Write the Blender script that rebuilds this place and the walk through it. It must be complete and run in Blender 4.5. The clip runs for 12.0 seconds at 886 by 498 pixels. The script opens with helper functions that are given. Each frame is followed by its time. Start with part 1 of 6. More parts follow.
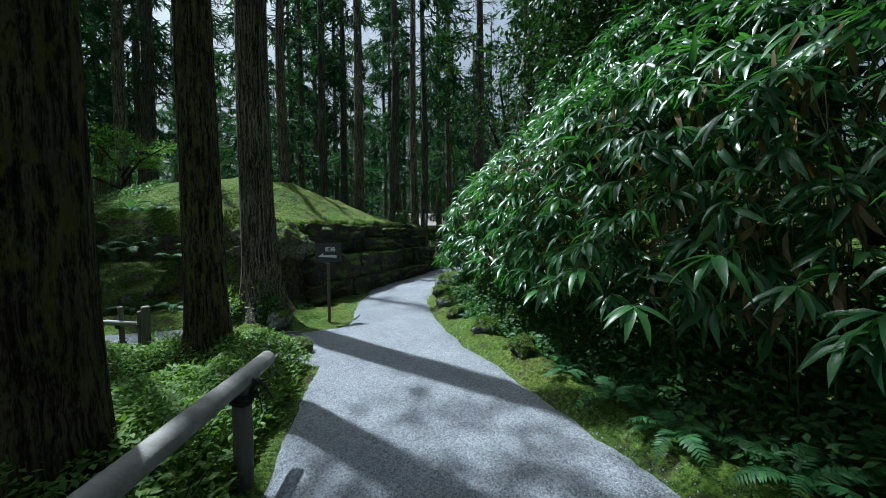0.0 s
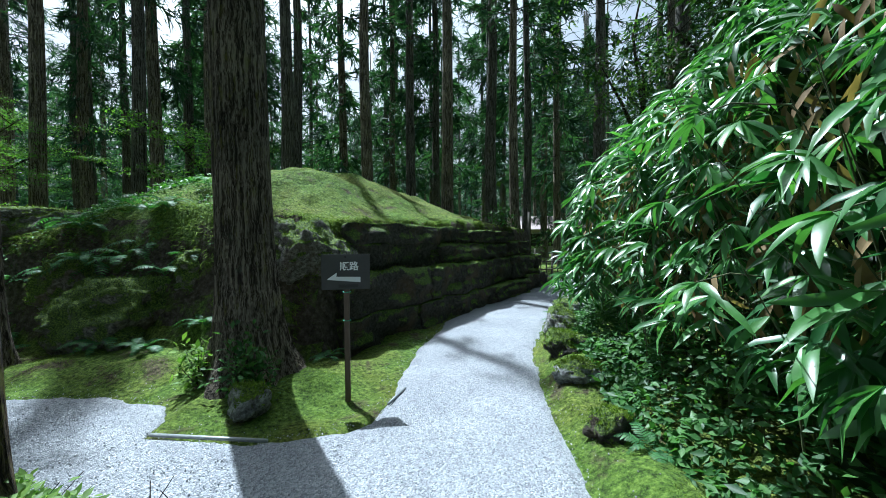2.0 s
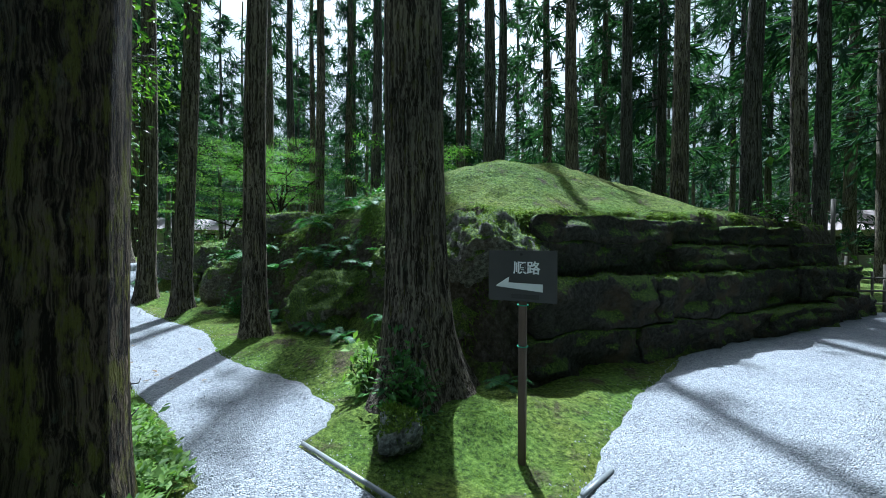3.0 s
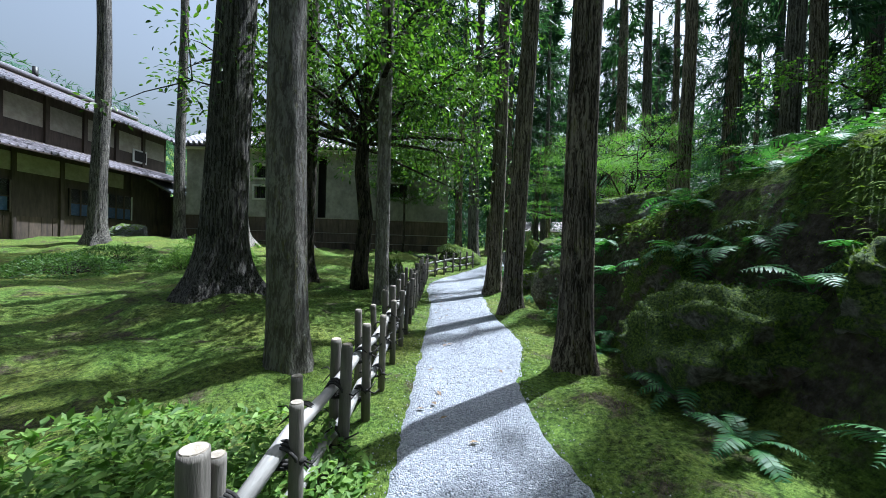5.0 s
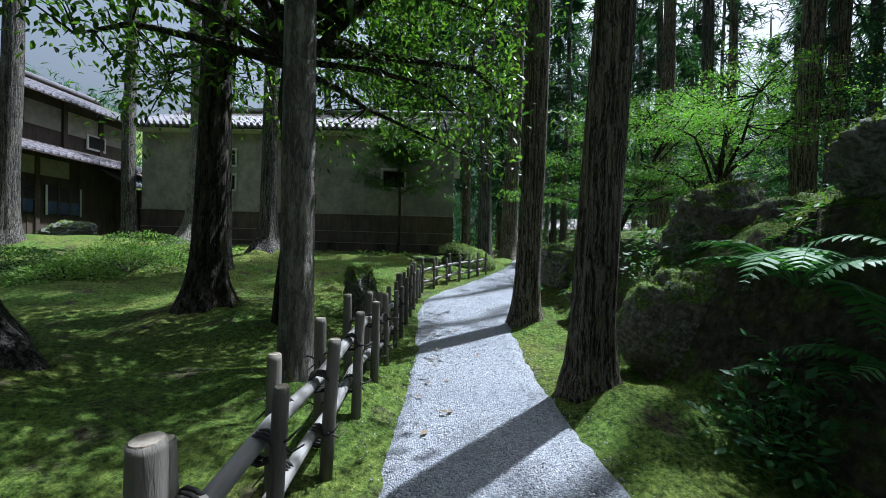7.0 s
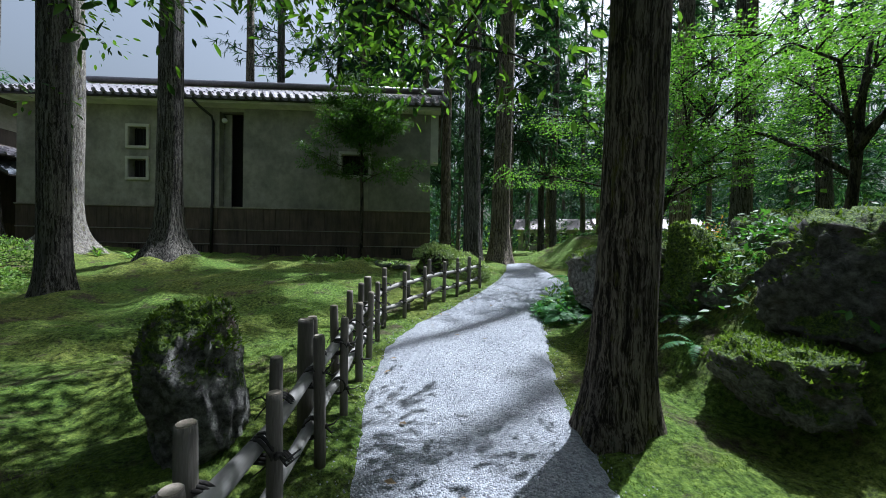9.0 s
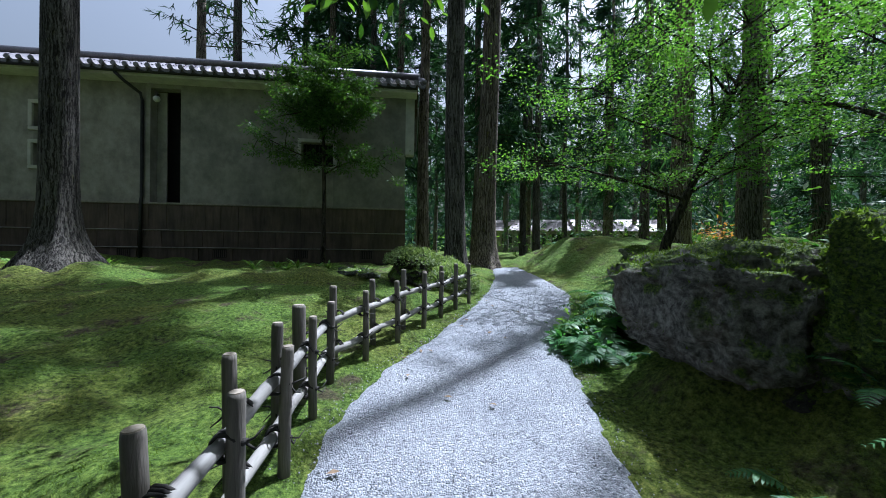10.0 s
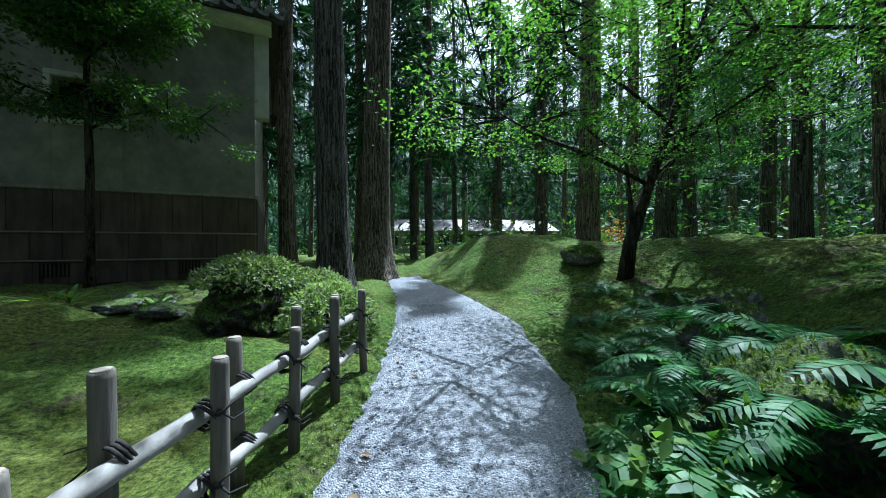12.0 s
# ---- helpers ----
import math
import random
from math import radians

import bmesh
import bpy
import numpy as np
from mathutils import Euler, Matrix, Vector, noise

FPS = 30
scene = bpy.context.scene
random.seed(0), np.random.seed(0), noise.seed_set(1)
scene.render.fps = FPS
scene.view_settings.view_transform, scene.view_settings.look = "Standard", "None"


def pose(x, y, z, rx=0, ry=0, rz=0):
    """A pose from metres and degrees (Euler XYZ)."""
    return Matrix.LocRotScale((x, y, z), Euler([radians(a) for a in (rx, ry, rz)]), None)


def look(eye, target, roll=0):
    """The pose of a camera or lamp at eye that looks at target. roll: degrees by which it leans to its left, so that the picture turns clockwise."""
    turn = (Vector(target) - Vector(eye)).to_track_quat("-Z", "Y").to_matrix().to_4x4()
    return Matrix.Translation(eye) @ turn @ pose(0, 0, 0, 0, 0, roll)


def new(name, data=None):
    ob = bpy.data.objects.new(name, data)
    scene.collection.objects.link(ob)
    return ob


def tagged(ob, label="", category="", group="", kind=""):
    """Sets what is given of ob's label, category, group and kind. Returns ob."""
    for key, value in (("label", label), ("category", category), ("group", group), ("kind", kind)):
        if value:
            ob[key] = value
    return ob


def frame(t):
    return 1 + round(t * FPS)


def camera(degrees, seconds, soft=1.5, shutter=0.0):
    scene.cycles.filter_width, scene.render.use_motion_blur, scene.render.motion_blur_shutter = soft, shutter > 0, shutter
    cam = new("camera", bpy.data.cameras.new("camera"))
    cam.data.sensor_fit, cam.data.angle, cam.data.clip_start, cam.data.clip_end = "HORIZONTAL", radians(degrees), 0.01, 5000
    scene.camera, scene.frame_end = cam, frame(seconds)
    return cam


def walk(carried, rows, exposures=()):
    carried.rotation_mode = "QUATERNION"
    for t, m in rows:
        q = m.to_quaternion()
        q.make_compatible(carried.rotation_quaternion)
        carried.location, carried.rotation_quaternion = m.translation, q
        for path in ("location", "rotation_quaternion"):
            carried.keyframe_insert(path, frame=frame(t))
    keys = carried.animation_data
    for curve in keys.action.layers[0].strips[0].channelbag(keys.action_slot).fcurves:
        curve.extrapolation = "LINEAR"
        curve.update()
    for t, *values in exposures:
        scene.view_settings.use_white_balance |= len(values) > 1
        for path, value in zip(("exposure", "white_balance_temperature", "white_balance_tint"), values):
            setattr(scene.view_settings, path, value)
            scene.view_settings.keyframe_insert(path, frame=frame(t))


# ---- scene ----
cam = camera(102.3, 12.0, soft=0.85)
METRES, EYE, TILT, LEAN, TURN = 17.0, 1.37, 0.0, 0.0, -10.3
ROWS = [
    (0.0, 0.0, 0.0, 0.0, -0.02, -2.17, 0.47),
    (0.5, -0.0022, 0.0494, 0.0001, 0.29, -2.0, 0.51),
    (1.0, -0.0023, 0.0988, 0.0009, 1.44, -1.98, 0.7),
    (1.5, -0.006, 0.1431, 0.0023, 6.33, -1.63, 0.62),
    (2.0, -0.0111, 0.1781, -0.0002, 16.04, -1.2, 0.53),
    (2.5, -0.0211, 0.2075, -0.0033, 33.28, -0.66, 0.37),
    (3.0, -0.0341, 0.2344, -0.0049, 48.12, -0.4, -0.21),
    (3.5, -0.0549, 0.2566, -0.0077, 65.54, -0.33, -0.63),
    (5.5, -0.188, 0.2735, -0.0136, 103.26, -1.05, -1.94),
    (6.0, -0.2363, 0.2663, -0.0166, 103.0, -1.07, -1.8),
    (6.5, -0.2877, 0.2568, -0.0145, 102.31, -1.12, -1.71),
    (7.0, -0.3403, 0.2477, -0.0135, 101.62, -1.0, -1.56),
    (9.0, -0.5164, 0.211, -0.0157, 97.6, -0.54, -0.95),
    (9.5, -0.5618, 0.2033, -0.0138, 96.04, -0.46, -0.87),
    (10.0, -0.6077, 0.1963, -0.0134, 93.72, -0.29, -0.77),
    (10.5, -0.6512, 0.1907, -0.0123, 90.1, -0.19, -0.58),
    (11.0, -0.6919, 0.1871, -0.0117, 85.06, -0.12, -0.45),
    (11.5, -0.7325, 0.1871, -0.0109, 79.82, -0.11, -0.04),
    (12.0, -0.7719, 0.1928, -0.0097, 75.04, -0.09, 0.37),
]
walk(cam, [(t, pose(0, 0, EYE, TILT, LEAN, TURN) @ pose(METRES * x, METRES * y, METRES * z, 90 + pitch, roll, yaw)) for t, x, y, z, yaw, pitch, roll in ROWS],
     exposures=[(0.0, 0.59, 5200, 3), (0.5, 1.03, 5250, 2), (1.5, 1.22, 5200, 2), (3.5, 1.20, 4950, 4), (5.5, 1.42, 5200, 10), (6.0, 1.50, 5200, 11), (6.5, 1.27, 5150, 14), (7.0, 0.98, 5200, 10), (9.0, 1.01, 5300, 11), (10.5, 0.98, 4950, 14), (12.0, 1.05, 4850, 4)])
# ---- light ----
SUN_DIR = Vector((-0.30, 0.335, 0.893)).normalized()
world = bpy.data.worlds.new("sky")
scene.world = world
world.use_nodes = True
wn = world.node_tree.nodes
sky = wn.new("ShaderNodeTexSky")
sky.sky_type, sky.sun_disc = "NISHITA", False
sky.sun_elevation = math.asin(SUN_DIR.z)
sky.sun_rotation = math.atan2(SUN_DIR.x, SUN_DIR.y)
sky.air_density, sky.dust_density, sky.ozone_density = 2.0, 10.0, 1.0
wn["Background"].inputs[1].default_value = 0.056
haze = wn.new("ShaderNodeHueSaturation")
haze.inputs["Saturation"].default_value, haze.inputs["Value"].default_value = 0.45, 1.25
world.node_tree.links.new(sky.outputs[0], haze.inputs["Color"])
world.node_tree.links.new(haze.outputs[0], wn["Background"].inputs[0])
sun = new("sun", bpy.data.lights.new("sun", "SUN"))
sun.data.energy, sun.data.angle, sun.data.color = 5.0, radians(0.6), (1.0, 0.95, 0.86)
sun.matrix_world = look(SUN_DIR * 60, (0, 0, 0))


# ---- materials ----
def nodes_of(name):
    m = bpy.data.materials.new(name)
    m.use_nodes = True
    nt = m.node_tree
    return m, nt, nt.nodes["Principled BSDF"], nt.nodes["Material Output"]


def ramp(nt, src, stops):
    r = nt.nodes.new("ShaderNodeValToRGB")
    el = r.color_ramp.elements
    while len(el) < len(stops):
        el.new(0.5)
    for e, (p, c) in zip(el, stops):
        e.position, e.color = p, (*c, 1)
    nt.links.new(src, r.inputs[0])
    return r.outputs[0]


def position(nt, scale=(1, 1, 1), local=False):
    mp = nt.nodes.new("ShaderNodeMapping")
    mp.inputs["Scale"].default_value = scale
    if local:
        nt.links.new(nt.nodes.new("ShaderNodeTexCoord").outputs["Object"], mp.inputs[0])
    else:
        nt.links.new(nt.nodes.new("ShaderNodeNewGeometry").outputs["Position"], mp.inputs[0])
    return mp.outputs[0]


def tex_noise(nt, vec, scale, detail=4, rough=0.55):
    n = nt.nodes.new("ShaderNodeTexNoise")
    n.inputs["Scale"].default_value, n.inputs["Detail"].default_value, n.inputs["Roughness"].default_value = scale, detail, rough
    nt.links.new(vec, n.inputs["Vector"])
    return n.outputs[0]


def tex_cells(nt, vec, scale, feature="F1"):
    n = nt.nodes.new("ShaderNodeTexVoronoi")
    n.feature = feature
    n.inputs["Scale"].default_value = scale
    nt.links.new(vec, n.inputs["Vector"])
    return n


def blend(nt, fac, a, b, kind="MIX"):
    m = nt.nodes.new("ShaderNodeMix")
    m.data_type, m.blend_type = "RGBA", kind
    for sock, v in ((m.inputs[0], fac), (m.inputs[6], a), (m.inputs[7], b)):
        if isinstance(v, (int, float)):
            sock.default_value = v
        elif isinstance(v, tuple):
            sock.default_value = (*v, 1)
        else:
            nt.links.new(v, sock)
    return m.outputs[2]


def calc(nt, op, a, b=0.0):
    m = nt.nodes.new("ShaderNodeMath")
    m.operation = op
    for sock, v in ((m.inputs[0], a), (m.inputs[1], b)):
        if isinstance(v, (int, float)):
            sock.default_value = v
        else:
            nt.links.new(v, sock)
    return m.outputs[0]


def bump(nt, bsdf, height, distance, strength=1.0, before=None):
    b = nt.nodes.new("ShaderNodeBump")
    b.inputs["Distance"].default_value, b.inputs["Strength"].default_value = distance, strength
    nt.links.new(height, b.inputs["Height"])
    if before:
        nt.links.new(before, b.inputs["Normal"])
    nt.links.new(b.outputs[0], bsdf.inputs["Normal"])
    return b.outputs[0]


def gravel_material():
    m, nt, p, _ = nodes_of("grey_gravel")
    v = position(nt)
    cells = tex_cells(nt, v, 95)
    cells2 = tex_cells(nt, v, 190)
    tone = ramp(nt, cells.outputs["Color"], [(0.1, (0.18, 0.19, 0.21)), (0.5, (0.34, 0.355, 0.385)), (0.9, (0.50, 0.515, 0.54))])
    dirt = ramp(nt, tex_noise(nt, v, 1.4, 5), [(0.35, (0.80, 0.81, 0.83)), (0.7, (1, 1, 1))])
    nt.links.new(blend(nt, 1.0, tone, dirt, "MULTIPLY"), p.inputs["Base Color"])
    p.inputs["Roughness"].default_value = 0.85
    n1 = bump(nt, p, calc(nt, "MULTIPLY", cells2.outputs["Distance"], -1.0), 0.006, 0.7)
    bump(nt, p, calc(nt, "MULTIPLY", cells.outputs["Distance"], -1.0), 0.016, 1.0, n1)
    return m


def moss_material(name="moss", brown=0.5, dark=1.0, rocky=False):
    m, nt, p, _ = nodes_of(name)
    v = position(nt)
    fine = tex_noise(nt, v, 26, 9, 0.82)
    mid = tex_noise(nt, v, 6, 5, 0.6)
    big = tex_noise(nt, v, 0.75, 4, 0.6)
    d = dark
    green = ramp(nt, fine, [(0.39, (0.022 * d, 0.042 * d, 0.009 * d)), (0.50, (0.098 * d, 0.170 * d, 0.025 * d)), (0.62, (0.21 * d, 0.31 * d, 0.055 * d))])
    olive = ramp(nt, fine, [(0.39, (0.030 * d, 0.038 * d, 0.010 * d)), (0.50, (0.130 * d, 0.165 * d, 0.028 * d)), (0.62, (0.28 * d, 0.31 * d, 0.065 * d))])
    soil = ramp(nt, fine, [(0.40, (0.035, 0.027, 0.018)), (0.62, (0.13, 0.10, 0.07))])
    a = ramp(nt, big, [(0.42, (0, 0, 0)), (0.62, (1, 1, 1))])
    b = ramp(nt, tex_noise(nt, v, 2.3, 6, 0.68), [(0.60 - 0.1 * brown, (0, 0, 0)), (0.70 - 0.1 * brown, (0.9, 0.9, 0.9))])
    c = blend(nt, a, green, olive)
    c = blend(nt, b, c, soil)
    if rocky:
        sep = nt.nodes.new("ShaderNodeSeparateXYZ")
        nt.links.new(nt.nodes.new("ShaderNodeNewGeometry").outputs["True Normal"], sep.inputs[0])
        steep = calc(nt, "ADD", calc(nt, "MULTIPLY", sep.outputs[2], -1.0), calc(nt, "MULTIPLY", tex_noise(nt, v, 3.2, 5, 0.65), 0.9))
        stone = ramp(nt, tex_noise(nt, v, 16, 7, 0.7), [(0.32, (0.025, 0.021, 0.016)), (0.52, (0.085, 0.072, 0.055)), (0.72, (0.19, 0.17, 0.14))])
        c = blend(nt, ramp(nt, steep, [(-0.18 + 0.18, (0, 0, 0)), (0.12, (1, 1, 1))]), c, stone)
    nt.links.new(c, p.inputs["Base Color"])
    p.inputs["Roughness"].default_value = 0.95
    p.inputs["Specular IOR Level"].default_value = 0.2
    n1 = bump(nt, p, fine, 0.055, 1.0)
    bump(nt, p, mid, 0.14, 0.9, n1)
    return m


def rock_material(name="mossy_rock", moss=0.5, base=(0.17, 0.165, 0.15)):
    m, nt, p, _ = nodes_of(name)
    v = position(nt)
    fine = tex_noise(nt, v, 22, 8, 0.7)
    big = tex_noise(nt, v, 2.6, 5, 0.6)
    stone = ramp(nt, fine, [(0.38, tuple(0.28 * c for c in base)), (0.50, base), (0.63, tuple(min(1, 2.1 * c) for c in base))])
    rust = blend(nt, ramp(nt, big, [(0.5, (0, 0, 0)), (0.7, (0.6, 0.6, 0.6))]), stone, (0.13, 0.085, 0.045))
    mossy = ramp(nt, tex_noise(nt, v, 55, 6, 0.72), [(0.40, (0.018, 0.040, 0.006)), (0.51, (0.085, 0.145, 0.016)), (0.63, (0.22, 0.29, 0.04))])
    sep = nt.nodes.new("ShaderNodeSeparateXYZ")
    nt.links.new(nt.nodes.new("ShaderNodeNewGeometry").outputs["Normal"], sep.inputs[0])
    fac = calc(nt, "ADD", calc(nt, "MULTIPLY", sep.outputs[2], 0.33), tex_noise(nt, v, 4.5, 6, 0.65))
    f = ramp(nt, fac, [(0.78 - 0.4 * moss, (0, 0, 0)), (0.88 - 0.4 * moss, (1, 1, 1))])
    nt.links.new(blend(nt, f, rust, mossy), p.inputs["Base Color"])
    p.inputs["Roughness"].default_value = 0.9
    n1 = bump(nt, p, tex_noise(nt, v, 80, 4, 0.7), 0.016, 0.9)
    bump(nt, p, fine, 0.06, 1.0, n1)
    return m


def bark_material(name, dark, light, moss=0.3, stretch=0.085, scale=34, deep=0.2):
    m, nt, p, _ = nodes_of(name)
    v = position(nt, (1, 1, stretch))
    w = position(nt)
    warp = nt.nodes.new("ShaderNodeVectorMath")
    warp.operation = "ADD"
    wn2 = nt.nodes.new("ShaderNodeTexNoise")
    wn2.inputs["Scale"].default_value = 5.0
    nt.links.new(w, wn2.inputs["Vector"])
    soft = nt.nodes.new("ShaderNodeVectorMath")
    soft.operation = "SCALE"
    soft.inputs["Scale"].default_value = 0.05
    nt.links.new(wn2.outputs["Color"], soft.inputs[0])
    nt.links.new(v, warp.inputs[0])
    nt.links.new(soft.outputs[0], warp.inputs[1])
    v = warp.outputs[0]
    grain = tex_noise(nt, v, scale, 6, 0.62)
    fibres = tex_noise(nt, v, scale * 4, 4, 0.6)
    tone = ramp(nt, calc(nt, "ADD", calc(nt, "MULTIPLY", grain, 0.72), calc(nt, "MULTIPLY", fibres, 0.28)), [(0.42, tuple(deep * c for c in dark)), (0.49, dark), (0.57, light)])
    patch = ramp(nt, tex_noise(nt, w, 1.7, 4), [(0.4, (0.75, 0.75, 0.75)), (0.65, (1.1, 1.08, 1.05))])
    c = blend(nt, 1.0, tone, patch, "MULTIPLY")
    lichen = ramp(nt, tex_noise(nt, position(nt, (1, 1, 0.45)), 13, 6, 0.7), [(0.60, (0, 0, 0)), (0.68, (1, 1, 1))])
    c = blend(nt, calc(nt, "MULTIPLY", lichen, 0.32), c, (0.24, 0.27, 0.20))
    green = ramp(nt, tex_noise(nt, position(nt, (1, 1, 0.3)), 15, 6, 0.7), [(0.64 - 0.2 * moss, (0, 0, 0)), (0.74 - 0.2 * moss, (1, 1, 1))])
    c = blend(nt, calc(nt, "MULTIPLY", green, min(1, 1.3 * moss)), c, (0.21, 0.205, 0.042))
    nt.links.new(c, p.inputs["Base Color"])
    p.inputs["Roughness"].default_value = 0.92
    p.inputs["Specular IOR Level"].default_value = 0.2
    n1 = bump(nt, p, fibres, 0.01, 0.7)
    bump(nt, p, grain, 0.08, 1.0, n1)
    return m


def leaf_material(name, c1, c2, rough=0.45, through_light=0.45, spec=0.5):
    m, nt, p, out = nodes_of(name)
    geo = nt.nodes.new("ShaderNodeNewGeometry")
    c = ramp(nt, geo.outputs["Random Per Island"], [(0.0, c1), (0.85, c2), (1.0, tuple(min(1, 1.25 * x) for x in c2))])
    spots = ramp(nt, tex_noise(nt, position(nt), 9, 4), [(0.35, (0.7, 0.7, 0.7)), (0.7, (1.1, 1.1, 1.1))])
    c = blend(nt, 1.0, c, spots, "MULTIPLY")
    nt.links.new(c, p.inputs["Base Color"])
    p.inputs["Roughness"].default_value = rough
    p.inputs["Specular IOR Level"].default_value = spec
    tr = nt.nodes.new("ShaderNodeBsdfTranslucent")
    nt.links.new(blend(nt, 1.0, c, (1.25, 1.45, 0.5), "MULTIPLY"), tr.inputs[0])
    mix = nt.nodes.new("ShaderNodeMixShader")
    mix.inputs[0].default_value = through_light
    nt.links.new(p.outputs[0], mix.inputs[1])
    nt.links.new(tr.outputs[0], mix.inputs[2])
    nt.links.new(mix.outputs[0], out.inputs[0])
    return m


def plain_material(name, c1, c2, scale=8, rough=0.7, stretch=(1, 1, 1), depth=0.004, metal=0.0, stain=0.25):
    m, nt, p, _ = nodes_of(name)
    v = position(nt, stretch)
    n = tex_noise(nt, v, scale, 6, 0.65)
    c = ramp(nt, n, [(0.3, c1), (0.7, c2)])
    s = ramp(nt, tex_noise(nt, position(nt), 1.3, 5, 0.65), [(0.35, (1 - stain,) * 3), (0.62, (1, 1, 1))])
    c = blend(nt, 1.0, c, s, "MULTIPLY")
    obj = nt.nodes.new("ShaderNodeObjectInfo")
    r = ramp(nt, obj.outputs["Random"], [(0, (0.82, 0.82, 0.82)), (1, (1.12, 1.1, 1.08))])
    nt.links.new(blend(nt, 1.0, c, r, "MULTIPLY"), p.inputs["Base Color"])
    p.inputs["Roughness"].default_value, p.inputs["Metallic"].default_value = rough, metal
    bump(nt, p, tex_noise(nt, v, scale * 5, 4, 0.6), depth, 0.7)
    return m


GRAVEL = gravel_material()
MOSS = moss_material(rocky=True)
MOSS_TUFT = leaf_material("moss_tuft", (0.085, 0.140, 0.022), (0.17, 0.235, 0.042), 0.9, 0.3, 0.1)
ROCK = rock_material()
ROCK_MOSSY = rock_material("very_mossy_rock", 0.95, (0.15, 0.14, 0.12))
ROCK_GREY = rock_material("grey_rock", 0.35, (0.22, 0.225, 0.225))
# Darkened copy of the grey rock: the canopy's shade is in its colour.
ROCK_SHADE = rock_material("shaded_rock", 0.42, (0.105, 0.102, 0.095))
# Near-black stone: shade on the wall and bank hollows is in its colour.
ROCK_DARK_SHADED = rock_material("dark_shaded_stone", 0.5, (0.036, 0.033, 0.028))
BARK = bark_material("cedar_bark", (0.125, 0.102, 0.080), (0.38, 0.33, 0.265), 0.40, 0.06, 40)
BARK_MOSSY = bark_material("mossy_cedar_bark", (0.070, 0.053, 0.038), (0.21, 0.165, 0.115), 0.66, 0.055, 40)
BARK_PALE = bark_material("pale_bark", (0.22, 0.20, 0.175), (0.36, 0.34, 0.305), 0.38, 0.22, 24, 0.62)
BARK_DARK = bark_material("dark_bark", (0.035, 0.03, 0.024), (0.09, 0.075, 0.06), 0.3, 0.15, 16)
BARK_GREY = bark_material("grey_cedar_bark", (0.085, 0.078, 0.068), (0.24, 0.225, 0.20), 0.25, 0.05, 40)
# Bluish air over the far cedars is mixed into this green.
CEDAR_LEAF = leaf_material("cedar_foliage", (0.018, 0.050, 0.036), (0.055, 0.115, 0.062), 0.7, 0.3, 0.2)
SASA_LEAF = leaf_material("bamboo_grass_leaf", (0.026, 0.095, 0.032), (0.085, 0.21, 0.055), 0.33, 0.36, 0.6)
SASA_DEAD = leaf_material("dry_bamboo_grass_leaf", (0.16, 0.105, 0.05), (0.33, 0.24, 0.13), 0.7, 0.3, 0.2)
MAPLE_LEAF = leaf_material("maple_leaf", (0.10, 0.225, 0.038), (0.185, 0.34, 0.065), 0.5, 0.5, 0.3)
OAK_LEAF = leaf_material("evergreen_oak_leaf", (0.022, 0.06, 0.012), (0.10, 0.18, 0.022), 0.35, 0.5, 0.5)
# Darker than its own deep green: unlit foliage is put into the colour.
DARK_SHADED_LEAF = leaf_material("dark_shaded_evergreen_leaf", (0.008, 0.024, 0.008), (0.032, 0.070, 0.016), 0.4, 0.3, 0.4)
SHRUB_LEAF = leaf_material("shrub_leaf", (0.035, 0.085, 0.018), (0.11, 0.20, 0.040), 0.5, 0.4, 0.4)
AZALEA_LEAF = leaf_material("azalea_leaf", (0.065, 0.14, 0.025), (0.20, 0.31, 0.07), 0.55, 0.4, 0.3)
PALE_LEAF = leaf_material("pale_shrub_leaf", (0.13, 0.19, 0.075), (0.30, 0.36, 0.17), 0.55, 0.4, 0.3)
FERN_LEAF = leaf_material("fern_leaf", (0.035, 0.12, 0.042), (0.085, 0.21, 0.065), 0.5, 0.4, 0.35)
BROAD_FERN = leaf_material("broad_fern_leaf", (0.06, 0.17, 0.05), (0.13, 0.28, 0.08), 0.45, 0.45, 0.4)
UNDER_LEAF = leaf_material("undergrowth_leaf", (0.028, 0.085, 0.026), (0.085, 0.19, 0.045), 0.5, 0.4, 0.35)
ORANGE_LEAF = leaf_material("reddish_leaf", (0.25, 0.10, 0.03), (0.42, 0.20, 0.06), 0.6, 0.5, 0.2)
# Paler and bluer green: distance haze is painted into the leaf colour.
HAZY_LEAF = leaf_material("hazy_far_foliage", (0.035, 0.085, 0.06), (0.08, 0.15, 0.10), 0.8, 0.25, 0.1)
STEM = plain_material("green_stem", (0.05, 0.07, 0.02), (0.12, 0.13, 0.05), 30)
POST_WOOD = plain_material("weathered_post_wood", (0.075, 0.066, 0.054), (0.22, 0.20, 0.17), 18, 0.8, (1, 1, 0.12), 0.006)
POST_TOP = plain_material("cut_end_grain", (0.24, 0.20, 0.15), (0.42, 0.37, 0.30), 40, 0.8)
RAIL_WOOD = plain_material("bleached_rail_wood", (0.17, 0.16, 0.145), (0.36, 0.35, 0.33), 10, 0.7, (0.15, 1, 1), 0.005)
ROPE = plain_material("black_palm_rope", (0.012, 0.011, 0.010), (0.04, 0.036, 0.03), 60, 0.9)
PLASTER = plain_material("aged_grey_plaster", (0.23, 0.22, 0.19), (0.34, 0.325, 0.285), 5, 0.9, (1, 1, 0.8), 0.006, 0, 0.38)
PLASTER_PALE = plain_material("pale_plaster", (0.50, 0.49, 0.43), (0.62, 0.61, 0.55), 6, 0.9, (1, 1, 1), 0.003)
